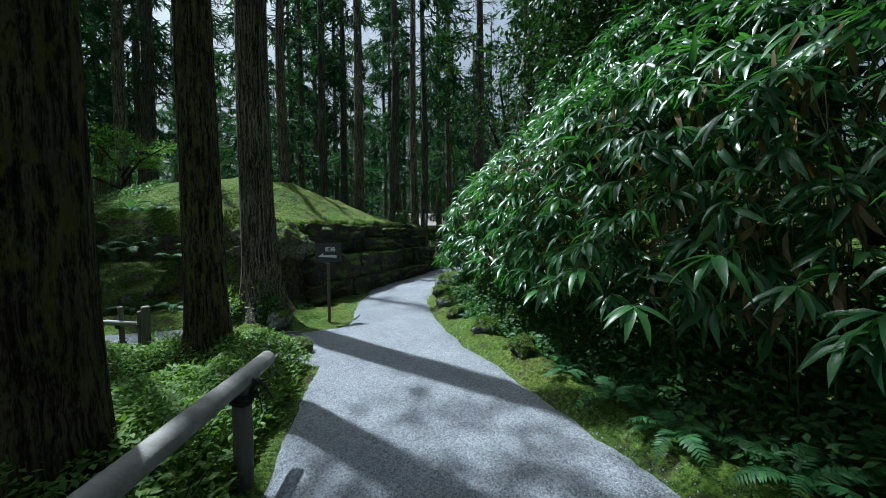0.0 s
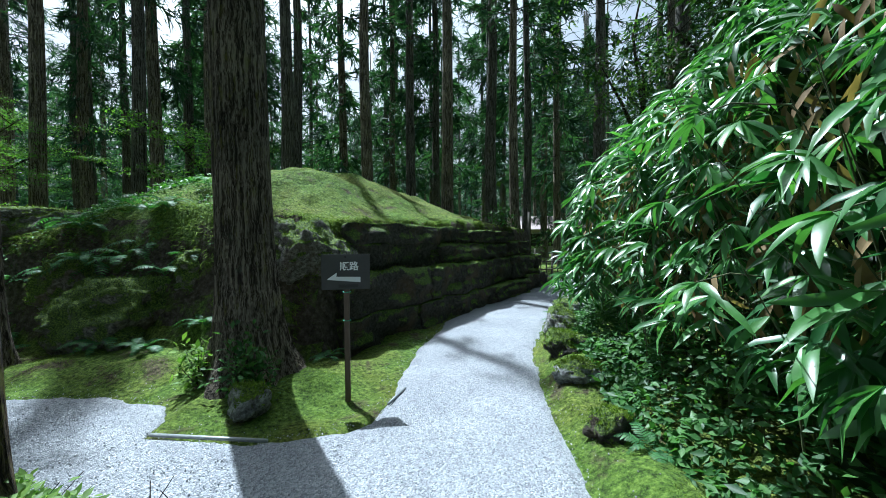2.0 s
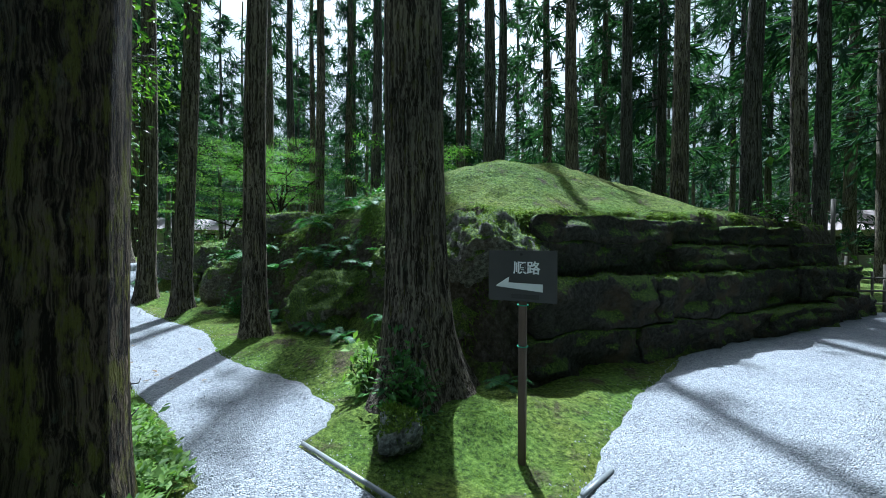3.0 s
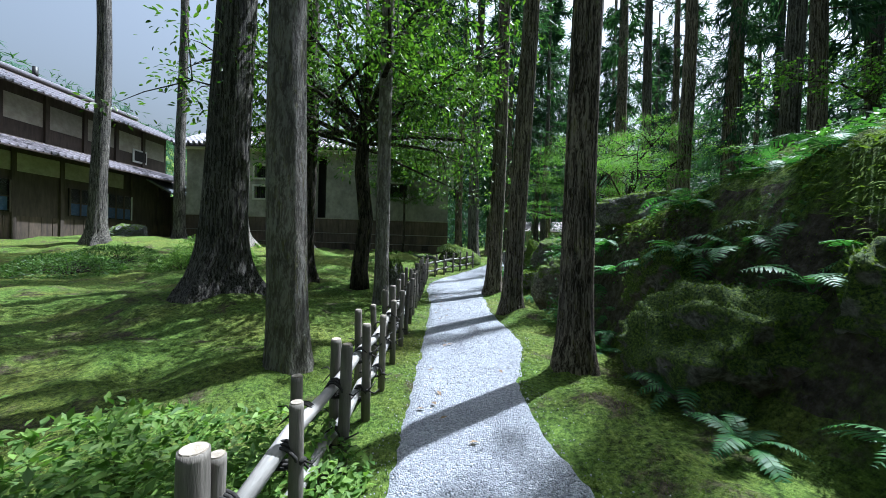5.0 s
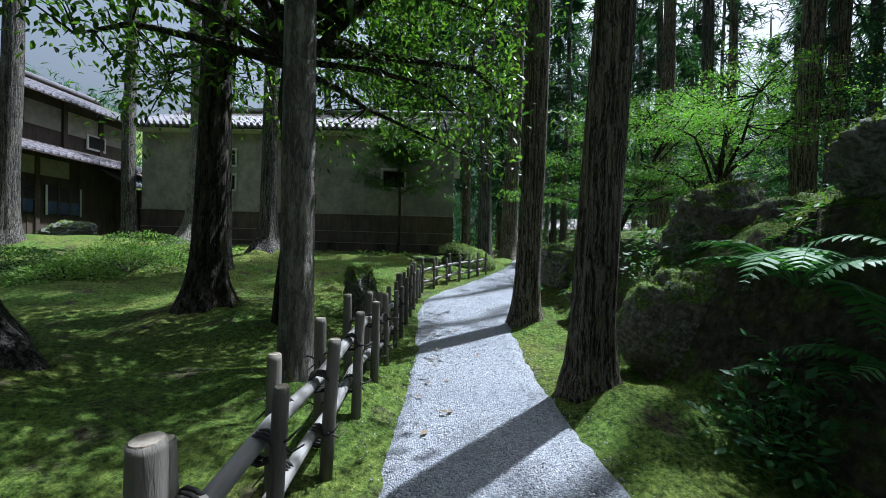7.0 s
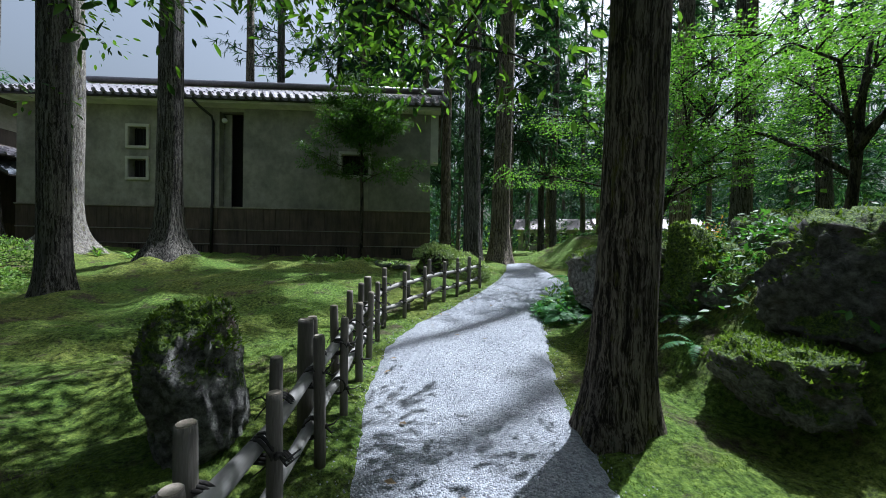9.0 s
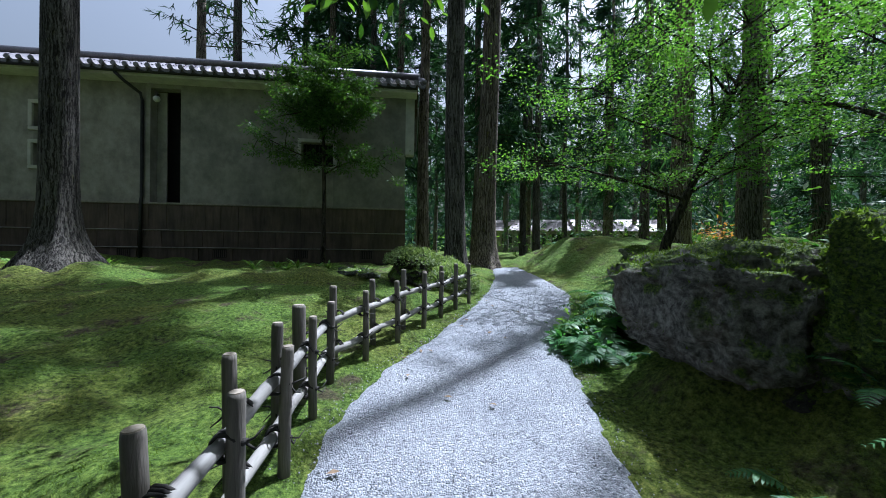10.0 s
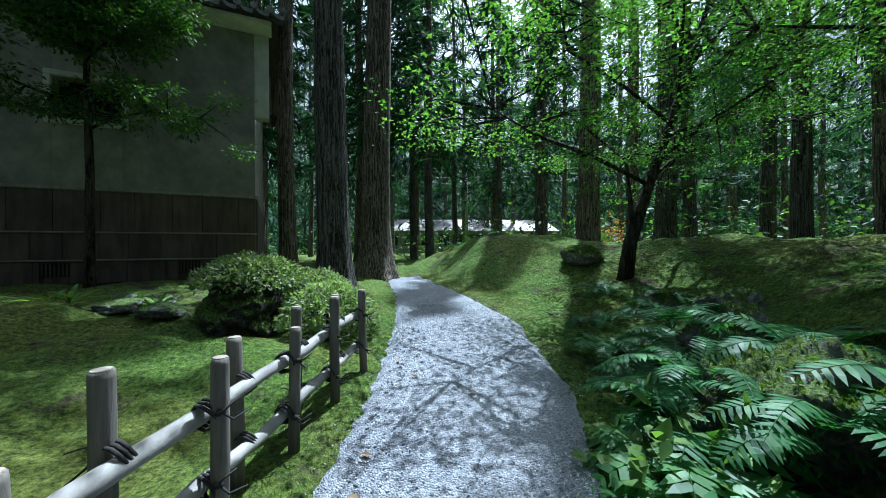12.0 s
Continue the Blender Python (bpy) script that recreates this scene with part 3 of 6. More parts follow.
def cedar_crown(name, seed, low, tall, spread, branches, per, size=0.5):
    """Drooping boughs round the upper stem, each a run of small sprays."""
    rng = np.random.default_rng(seed)
    at, along, up = [], [], []
    sticks = []
    for b in range(branches):
        t = (b + rng.random()) / branches
        z = low + (tall - low) * t
        a = rng.random() * 2 * math.pi
        reach = spread * (1 - 0.8 * t ** 1.3) * rng.uniform(0.55, 1.1)
        d = np.array([math.cos(a), math.sin(a), 0])
        k = np.sort(rng.uniform(0.15, 1.0, per))
        droop = -0.32 * reach * k ** 1.6 + 0.12 * reach * k
        side = rng.normal(0, 0.16 * reach, per) * k
        p = d[None] * (k * reach)[:, None] + np.array([-d[1], d[0], 0])[None] * side[:, None]
        p[:, 2] = z + droop + rng.normal(0, 0.10 * reach, per)
        at.append(p)
        w = rand_dirs(rng, per) * 0.75 + d[None] * 0.8
        w[:, 2] -= 0.55
        along.append(w)
        up.append(rand_dirs(rng, per) * 0.8 + np.array([[0, 0, 1.0]]))
        sticks.append(tube_arrays([(0, 0, z), tuple(d * reach * 0.9 + np.array([0, 0, z - 0.16 * reach]))], [0.032, 0.008], 3, caps=False))
    at, along, up = np.concatenate(at), np.concatenate(along), np.concatenate(up)
    crown = leaves(name, SPRAY, at, along, up, rng.uniform(0.6, 1.5, len(at)) * size, CEDAR_LEAF)
    v, f = join_arrays(sticks)
    return crown, mesh_of("bough", v, f, BARK_DARK)


CEDAR_LABEL = "tall straight cedar with fissured brown bark and high crown"
CROWN_KINDS = []
for i in range(3):
    crown, boughs = cedar_crown("crown", 50 + i, 8.5, 23, 2.6, 34, 24, 0.36)
    CROWN_KINDS.append((crown.data, boughs))
    bpy.data.objects.remove(crown)
CROWN_FAR = []
for i in range(4):
    crown, boughs = cedar_crown("crown", 70 + i, 4.0 + 1.0 * i, 23, 2.9, 48, 26, 0.70)
    CROWN_FAR.append((crown.data, boughs))
    bpy.data.objects.remove(crown)
CROWN_THIN = []
for i in range(3):
    crown, boughs = cedar_crown("crown", 80 + i, 8.0, 23, 2.3, 30, 22, 0.36)
    CROWN_THIN.append((crown.data, boughs))
    bpy.data.objects.remove(crown)
CROWN_LOW = []
for i in range(2):
    crown, boughs = cedar_crown("crown", 90 + i, 1.2, 15, 2.4, 50, 34, 0.38)
    CROWN_LOW.append((crown.data, boughs))
    bpy.data.objects.remove(crown)


def cedar(x, y, r, bark, seed, lean=(0, 0), crown=0, label=CEDAR_LABEL, flare=0.4, lift=0.0, drop=0.0, group="", name="cedar_tree", dense=False):
    ob = thing(name, label, "tree", (x, y, ground_z(x, y) + lift), group=group)
    part_of("trunk", trunk_mesh("trunk", r, 26, bark, seed, lean=lean, flare=flare), ob)
    if crown is not None:
        data, boughs = CROWN_FAR[crown % 4] if dense else CROWN_KINDS[crown % 3]
        for nm, me in (("crown", data), ("bough", boughs)):
            c = part_of(nm, me, ob)
            tagged(c, kind="stuff")
            c.matrix_basis = Matrix.Translation((lean[0] * 15, lean[1] * 15, (4.0 if dense else 2.5) - drop)) @ Matrix.Rotation(seed * 1.3, 4, "Z")
    return ob


NEAR = "cedars along the path"
cedar(-1.52, 1.84, 0.245, BARK_MOSSY, 1, crown=3, drop=3.0, dense=True, label="dark cedar trunk with mossy fissured bark by the path's start", group=NEAR)
cedar(-1.81, 4.18, 0.195, BARK_MOSSY, 2, crown=1, drop=2.5, label="thick cedar with lichen-spotted bark at the path's bend", group=NEAR)
cedar(-1.90, 6.32, 0.265, BARK, 3, (0.0, 0.0), 2, "cedar with red-brown furrowed bark beside the sign", 0.75, group=NEAR)
cedar(-4.97, 6.35, 0.15, BARK, 4, (-0.02, 0.02), 0, "slender cedar leaning a little at the gravel's edge", 0.35, group=NEAR)
cedar(-7.70, 6.26, 0.155, BARK, 5, (0.0, 0.012), 1, group=NEAR)
cedar(-10.08, 6.26, 0.17, BARK, 6, (0.004, 0.02), 2, "cedar with coarse brown bark standing in moss beside the path", 0.5, group=NEAR)
cedar(-4.72, 3.74, 0.165, BARK_PALE, 7, (0.012, 0.0), 0, "smooth pale-barked tree trunk with lichen, beside the fence", 0.25, drop=-3, group=NEAR, name="pale_trunk_tree")
cedar(-7.08, 1.65, 0.31, BARK_GREY, 8, (-0.002, 0.01), 0, "massive old cedar with deep grey bark and spreading roots", 0.8, group=NEAR)
cedar(-9.64, 1.9, 0.20, BARK_DARK, 9, (-0.004, 0.012), 1, "dark straight trunk rising from a mossy root mound", 0.7, drop=-3, group=NEAR, name="dark_trunk_tree")
cedar(-7.51, 4.06, 0.118, BARK_PALE, 10, (0.0, 0.012), 2, "slim pale trunk with peeling bark behind the fence", 0.25, drop=-3, group=NEAR, name="pale_trunk_tree")
cedar(-16.57, -0.86, 0.265, BARK_GREY, 11, crown=1, dense=True, label="cedar with swollen mossy base before the storehouse", flare=0.9, group=NEAR)
cedar(-13.6, -0.45, 0.19, BARK_GREY, 12, crown=2, drop=-3, flare=0.45, label="straight grey cedar on the moss lawn", group=NEAR)
cedar(-19.6, -8.3, 0.26, BARK_GREY, 13, crown=0, drop=-3, flare=0.5, group=NEAR)
cedar(-15.9, -8.9, 0.30, BARK_GREY, 14, crown=1, drop=-3, flare=0.6, group=NEAR)
cedar(-17.6, -4.1, 0.27, BARK_PALE, 15, crown=0, flare=1.2, label="pale cedar trunk flaring into broad mossy roots", group=NEAR)
cedar(-17.97, 6.4, 0.245, BARK_GREY, 16, (0, 0.004), 3, "tall cedar beside the storehouse corner", 0.5, group=NEAR, dense=True)
cedar(-20.4, 7.68, 0.33, BARK, 17, (0, 0.004), 2, "stout cedar with brown bark at the end of the path", 0.5, group=NEAR, dense=True)

# The wood: a few kinds of tree, set out by hand near by and by chance far off.
FOREST = "cedars of the surrounding wood"
FAR_TRUNK = [trunk_mesh("trunk", 0.24, 25, BARK_GREY if i % 2 else BARK, 30 + i, sides=20, rows=14, flare=0.25) for i in range(4)]


def forest_tree(x, y, seed, scale=1.0, thick=1.0, low=False, thin=False, slim=1.0):
    rng = random.Random(seed)
    ob = thing("cedar_tree", "tall slender cedar of the surrounding wood with drooping foliage", "tree", (x, y, ground_z(x, y) - 0.05), rng.uniform(0, 360), FOREST)
    t = part_of("trunk", FAR_TRUNK[seed % 4], ob)
    t.scale = (thick, thick, scale)
    data, boughs = (CROWN_LOW[seed % 2] if low else CROWN_THIN[seed % 3] if thin else CROWN_FAR[seed % 4])
    for nm, me in (("crown", data), ("bough", boughs)):
        c = part_of(nm, me, ob)
        c.scale = (scale * slim, scale * slim, scale)
        tagged(c, kind="stuff")
    return ob


HAND_TREES = [(-19.9, 13.8, 1.35), (-17.7, 13.9, 0.95), (-22.3, 5.9, 0.9), (-32, 6.3, 0.9), (-34, 9.0, 0.9), (-31, 12.6, 0.9), (-36.6, 15, 0.8), (-33.5, 16.5, 0.8), (-31.5, 18.6, 0.85), (-24.5, 16.0, 0.9),
              (-21.0, 17.2, 0.9), (-16.4, 17.0, 0.85), (-14.6, 15.4, 0.9), (-13.1, 18.5, 0.9), (-11.5, 15.2, 0.95), (-10.2, 18.8, 1.0), (-8.9, 14.8, 0.95), (-7.2, 17.5, 1.0), (-12.2, 21.5, 1.0),
              (-9.6, 12.6, 0.8), (-12.0, 11.9, 0.8), (-5.9, 14.2, 0.9), (-4.0, 16.8, 1.0), (-2.6, 18.6, 0.95), (-0.8, 16.2, 0.95), (0.9, 17.8, 1.05), (1.6, 15.6, 0.7), (2.6, 20.4, 0.9), (4.6, 23.0, 0.9), (5.8, 19.6, 1.3),
              (7.4, 17.0, 1.0), (6.4, 14.2, 0.9), (-6.6, 20.8, 1.0), (-1.9, 22.5, 1.0), (-15.0, 22.8, 1.0), (-18.5, 20.5, 0.95), (-26.5, 9.4, 0.85), (-28.5, 12.5, 0.9), (8.2, 11.0, 1.1), (7.2, 7.2, 1.1), (9.5, 3.0, 1.2)]
for i, (x, y, k) in enumerate(HAND_TREES):
    forest_tree(x, y, i, 0.95 + 0.1 * math.sin(i * 7.7), k, thin=y < 20 and x > -23 and k < 1.4 and not (-15 < x < -11 and y > 15), slim=0.5 if -20.5 < x < -3.5 and y < 17 else 1.0)
rng = random.Random(5)
placed = [(x, y) for x, y, _ in HAND_TREES]
tries = 0
while len(placed) < 205 and tries < 9000:
    tries += 1
    x, y = rng.uniform(-75, 38), rng.uniform(-4, 72)
    if (y < 19.5 and x > -29) or (x < -28 and y < 1.5) or (x > 5 and y < 12 and rng.random() < 0.5):
        continue
    if min((x - a) ** 2 + (y - b) ** 2 for a, b in placed) < 4.6:
        continue
    placed.append((x, y))
    forest_tree(x, y, len(placed), rng.uniform(0.8, 1.15), rng.uniform(0.75, 1.2), low=rng.random() < 0.22)
for i, (x, y) in enumerate([(-30, 1.2), (-29.5, 3.4), (-31.5, 2.4), (-33, 0.5), (-28.8, 5.0), (-31.5, -0.6), (-34, 2.6)]):
    forest_tree(x, y, 500 + i, 1.05, 1.1)
for i, (x, y) in enumerate([(-29.5, -5.4), (-30, -3.7)]):
    forest_tree(x, y, 520 + i, 1.3, 1.2, thin=True)
for i, (x, y) in enumerate([(12, -3), (9, -8), (4, -11), (-4, -9), (14, 5), (-1, -15), (10, -15), (9.5, 6.2), (10.5, 1), (8.8, -2.6), (11.5, 9), (9.4, 13), (12.5, 12), (8.4, 9.3)]):
    forest_tree(x, y, 400 + i, 1.0, 1.1, low=i > 6)


def limb_tree(name, label, x, y, limbs, bark, trunk_pts, trunk_radii, leaf_shape, leaf_mat, leaf_size, clumps, per, flat=0.5, spread=0.5, seed=0, group=""):
    """A broadleaf tree: bent stem, limbs that fork into twigs, and leaves in clumps at the twig ends."""
    rng = np.random.default_rng(seed)
    z0 = ground_z(x, y)
    ob = thing(name, label, "tree", (x, y, z0), group=group)
    tube("trunk", [(0, 0, -0.2)] + trunk_pts, [trunk_radii[0] * 1.35] + trunk_radii, bark, ob, 14, 0.05, seed)
    centres, joints = [], []
    for start, end, r in limbs:
        s, e = Vector(start), Vector(end)
        mid = s.lerp(e, 0.5) + Vector((rng.normal(0, 0.13), rng.normal(0, 0.13), 0.10 + rng.normal(0, 0.06))) * (e - s).length
        tube("limb", [s, s.lerp(mid, 0.5) + Vector((0, 0, 0.05)), mid, mid.lerp(e, 0.55), e], [r, r * 0.85, r * 0.65, r * 0.45, r * 0.15], bark, ob, 8, 0.06, seed)
        joints += [s.lerp(mid, 0.6), mid, mid.lerp(e, 0.35), mid.lerp(e, 0.7), e]
        for k in range(clumps):
            t = rng.uniform(0.3, 1.05)
            c = (s.lerp(mid, t * 2) if t < 0.5 else mid.lerp(e, t * 2 - 1)) + Vector(rng.normal(0, spread, 3) * np.array([1, 1, flat]))
            centres.append(c)
    at, along, up, twigs = [], [], [], []
    for c in centres:
        n = per
        p = rng.normal(0, 1, (n, 3)) * np.array([0.32, 0.32, 0.32 * flat]) * spread * 1.1 + np.array(c)
        at.append(p)
        w = p - np.array(c)
        w = w / (np.linalg.norm(w, axis=1, keepdims=True) + 1e-6) + rand_dirs(rng, n) * 0.6
        w[:, 2] -= 0.25
        along.append(w)
        up.append(rand_dirs(rng, n) * 0.6 + np.array([[0, 0, 1.0]]))
        near = min((q for q in joints), key=lambda q: (q - c).length)
        twigs.append(tube_arrays([near, near.lerp(c, 0.6) + Vector((0, 0, 0.05)), c], [0.014, 0.009, 0.003], 3, caps=False))
    at, along, up = np.concatenate(at), np.concatenate(along), np.concatenate(up)
    leaves("crown", leaf_shape, at, along, up, rng.uniform(0.6, 1.25, len(at)) * leaf_size, leaf_mat, ob)
    v, f = join_arrays(twigs)
    tagged(part_of("twig", mesh_of("twig", v, f, bark), ob), kind="stuff")
    return ob


# Evergreen broadleaf tree that overhangs the fence.
limb_tree("evergreen_oak_tree", "spreading evergreen tree with dark mossy limbs and glossy leaves", -9.07, 3.33,
          [((0, 0, 2.6), (-2.6, 1.9, 3.9), 0.07), ((0, 0, 2.8), (1.7, 0.9, 4.3), 0.07), ((0, 0.1, 3.0), (-1.0, 2.6, 4.5), 0.06), ((0, 0, 3.2), (-3.6, -0.4, 4.4), 0.07), ((0, 0, 3.4), (0.6, -2.6, 4.4), 0.07), ((0, 0, 2.9), (-1.5, 1.95, 2.35), 0.045), ((0, 0, 3.0), (-3.4, -2.4, 3.9), 0.06), ((0, 0, 3.2), (1.6, -1.6, 4.0), 0.06), ((0, 0, 3.0), (-4.6, -3.6, 4.2), 0.06), ((0, 0, 3.3), (2.6, 0.9, 4.3), 0.06), ((0, 0, 2.9), (0.3, -2.3, 3.1), 0.05), ((0, 0, 3.0), (-1.2, -2.8, 3.3), 0.05), ((0, 0, 3.1), (-2.4, -3.4, 3.6), 0.05), ((0, 0, 3.0), (1.4, -2.6, 3.6), 0.05), ((0, 0, 3.2), (-0.5, 2.2, 3.9), 0.05), ((0, 0, 3.4), (-1.8, 1.4, 4.6), 0.05), ((0, 0, 3.4), (0.8, 2.2, 4.4), 0.05), ((0, 0, 3.6), (-2.6, 2.4, 5.0), 0.05), ((0, 0, 3.6), (-0.8, -0.8, 5.2), 0.05), ((0, 0, 3.8), (0.9, 0.6, 5.4), 0.05), ((0, 0, 4.2), (0.2, -1.0, 6.2), 0.05), ((0, 0, 3.4), (-0.9, 0.8, 4.6), 0.05), ((0, 0, 3.4), (-2.4, 0.6, 5.0), 0.06),
           ((0, 0, 3.6), (2.7, -1.2, 4.8), 0.06), ((0, 0, 4.0), (-1.6, -2.6, 5.6), 0.06), ((0, 0, 4.4), (-0.8, 1.6, 6.4), 0.05), ((0, 0, 4.4), (1.8, 2.0, 6.0), 0.05), ((0, 0, 3.1), (-2.2, 2.7, 3.5), 0.05), ((0, 0, 3.0), (-2.3, 2.2, 3.1), 0.04), ((0, 0, 3.2), (-2.7, 1.6, 3.4), 0.04)],
          BARK_DARK, [(0.05, 0, 0.4), (0.0, 0.1, 1.4), (0.1, 0.0, 2.4), (0.0, 0.0, 3.4), (0.05, 0.1, 4.6), (0, 0, 6.0)], [0.17, 0.15, 0.14, 0.12, 0.09, 0.03],
          OVAL_FINE, OAK_LEAF, 0.108, 15, 46, 0.6, 0.66, 3)
# Maples.
limb_tree("maple_tree", "green maple with thin leaning stems and layered feathery foliage", -15.7, 9.9,
          [((0.1, 0.4, 1.3), (0.3, -2.3, 1.85), 0.030), ((0.1, 0.45, 1.4), (-0.4, 2.7, 2.2), 0.030), ((0.15, 0.7, 2.0), (0.4, 3.3, 2.5), 0.030), ((0.15, 0.8, 2.2), (0.6, -1.7, 3.0), 0.028), ((0.2, 1.1, 2.9), (0.2, 3.5, 3.6), 0.028),
           ((0.2, 1.2, 3.2), (0.5, -0.9, 4.3), 0.026), ((0.3, 1.5, 4.0), (0.8, 2.9, 5.0), 0.024), ((0.25, 1.3, 3.4), (-1.0, 0.6, 4.9), 0.026), ((0.1, 0.5, 1.6), (1.7, 0.8, 2.5), 0.026), ((0.2, 1.0, 2.6), (1.9, 2.1, 3.5), 0.026),
           ((0.2, 0.9, 2.4), (2.6, 0.4, 3.9), 0.026), ((0.05, 0.15, 0.5), (-0.35, -0.7, 2.3), 0.034), ((0.2, 1.2, 3.1), (1.6, 3.6, 4.6), 0.026)],
          BARK_DARK, [(0.03, 0.1, 0.5), (0.1, 0.4, 1.3), (0.15, 0.8, 2.2), (0.22, 1.25, 3.3), (0.32, 1.7, 4.6)], [0.085, 0.070, 0.056, 0.042, 0.022],
          STAR, MAPLE_LEAF, 0.050, 16, 140, 0.055, 0.72, 5, "maples")
limb_tree("maple_tree", "bright green maple spreading low tiers behind the rocky bank", -12.3, 10.5,
          [((0, 0, 0.8), (-1.8, -0.8, 2.0), 0.04), ((0, 0, 1.0), (1.6, -0.6, 2.3), 0.04), ((0, 0, 1.2), (0.6, 1.8, 2.9), 0.04), ((0, 0, 1.4), (-1.4, 1.0, 3.0), 0.04), ((0, 0, 1.5), (1.2, 0.6, 3.4), 0.035), ((0, 0, 1.0), (0.2, -1.3, 2.4), 0.03)],
          BARK_DARK, [(0, 0, 0.4), (0.05, 0, 1.0), (0, 0.1, 1.7), (0.1, 0.1, 2.6)], [0.06, 0.05, 0.04, 0.02],
          STAR, MAPLE_LEAF, 0.046, 13, 150, 0.07, 0.62, 7, "maples")
limb_tree("maple_tree", "bright green maple sapling among the cedars", -8.2, 13.4,
          [((0, 0, 1.6), (-1.8, -0.4, 2.8), 0.04), ((0, 0, 1.7), (1.8, -0.6, 3.0), 0.04), ((0, 0, 2.0), (0.6, 1.5, 3.4), 0.04), ((0, 0, 2.2), (-0.6, -1.4, 3.3), 0.03)],
          BARK_DARK, [(0, 0, 0.5), (0.05, 0, 1.4), (0, 0.1, 2.4)], [0.05, 0.04, 0.02],
          STAR, MAPLE_LEAF, 0.065, 12, 110, 0.10, 0.6, 8, "maples")
# Clipped evergreen before the storehouse wall.
limb_tree("clipped_evergreen_tree", "small clipped evergreen with a rounded crown before the plaster wall", -19.6, 3.0,
          [((0, 0, 2.7), (0.1, -1.6, 3.45), 0.025), ((0, 0, 2.5), (0.1, 1.45, 2.85), 0.025), ((0, 0, 3.6), (0.0, -1.0, 4.2), 0.02), ((0, 0, 3.6), (0.1, 0.95, 4.1), 0.02), ((0, 0, 4.2), (0.3, 0.2, 5.7), 0.02), ((0, 0, 4.0), (-0.3, 0.7, 5.2), 0.02),
           ((0, 0, 3.9), (0.1, -0.85, 5.0), 0.02), ((0, 0, 3.6), (0.5, 0.4, 4.5), 0.02), ((0, 0, 3.8), (0.5, -0.4, 4.8), 0.02), ((0, 0, 4.4), (0.0, -0.4, 5.6), 0.02), ((0, 0, 3.5), (0.4, -0.5, 4.0), 0.02)],
          BARK_DARK, [(0, 0, 0.6), (0.02, 0.02, 1.8), (0, -0.02, 3.2), (0, 0, 5.0)], [0.065, 0.055, 0.045, 0.015],
          OVAL, SHRUB_LEAF, 0.08, 16, 150, 0.55, 0.32, 9)
limb_tree("broadleaf_tree", "broadleaf tree with forked limbs beyond the thicket", 6.2, 16.4,
          [((0, 0, 4.6), (1.9, 0.4, 7.6), 0.09), ((0, 0, 4.2), (-1.6, -0.3, 7.4), 0.09), ((0, 0, 5.0), (0.3, 1.5, 8.6), 0.08), ((0, 0, 5.2), (2.6, -1.4, 7.0), 0.07), ((0, 0, 5.4), (-0.6, -1.2, 9.2), 0.07)],
          BARK_DARK, [(0, 0, 1.5), (0.1, 0, 3.2), (0.1, 0.1, 4.8), (0.0, 0.1, 6.4)], [0.17, 0.15, 0.13, 0.06],
          OVAL, SHRUB_LEAF, 0.16, 9, 50, 0.6, 0.8, 10)


# ---- rocks ----
def rock_mesh(name, size, seed, material, rough=0.3, cut=0.0, detail=5, square=1.0):
    """A weathered boulder: noise on a sphere, flattened by a few broken faces."""
    bm = bmesh.new()
    bmesh.ops.create_icosphere(bm, subdivisions=detail, radius=1)
    rnd = random.Random(seed)
    planes = [(Vector((rnd.gauss(0, 1), rnd.gauss(0, 1), rnd.gauss(0, 0.7))).normalized(), rnd.uniform(0.55, 0.85) / square) for _ in range(9)]
    off = Vector((seed * 3.1, seed * 1.7, 0))
    for v in bm.verts:
        p = Vector([math.copysign(abs(c) ** square, c) for c in v.co])
        for n, d in planes:
            over = p.dot(n) - d
            if over > 0:
                p -= n * over * (0.85 if not cut else 1)
        k = 1 + rough * noise.noise(p * 1.3 + off) + 0.55 * rough * (1 - 2 * abs(noise.noise(p * 2.9 + off))) + 0.42 * rough * noise.noise(p * 7 + off) + 0.24 * rough * noise.noise(p * 17 + off)
        v.co = Vector((p.x * size[0], p.y * size[1], p.z * size[2])) * k
    me = bpy.data.meshes.new(name)
    bm.to_mesh(me)
    bm.free()
    me.materials.append(material)
    me.polygons.foreach_set("use_smooth", [True] * len(me.polygons))
    return me


def rock(x, y, size, seed, material=ROCK, label="weathered mossy boulder half sunk in the bank", sink=0.35, z=None, turn=0.0, tilt=0.0, group="", name="boulder", square=1.0, rough=0.3):
    z = ground_z(x, y) if z is None else z
    ob = new(name, rock_mesh("rock", size, seed, material, detail=5 if max(size) > 0.33 else 4, square=square, rough=rough))
    ob.matrix_world = pose(x, y, z + size[2] * (1 - 2 * sink), tilt, 0, turn)
    return tagged(ob, label, "rock", group)


BANK = "boulders of the rocky bank"
rock(-11.78, 7.42, (0.60, 0.52, 0.38), 1, ROCK, "large grey boulder with a moss cap beside the path", 0.2, z=0.53, turn=4, square=0.5, rough=0.2)
rock(-11.05, 7.5, (0.3, 0.32, 0.52), 26, ROCK_MOSSY, "tall moss-grown rock beside the grey boulder", 0.2, z=0.5, turn=30, group=BANK)
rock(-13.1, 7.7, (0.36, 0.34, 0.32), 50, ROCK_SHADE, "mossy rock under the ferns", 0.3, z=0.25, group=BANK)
rock(-13.75, 8.5, (0.3, 0.26, 0.24), 51, ROCK_GREY, "grey rock among the ferns", 0.3, z=0.42, group=BANK)
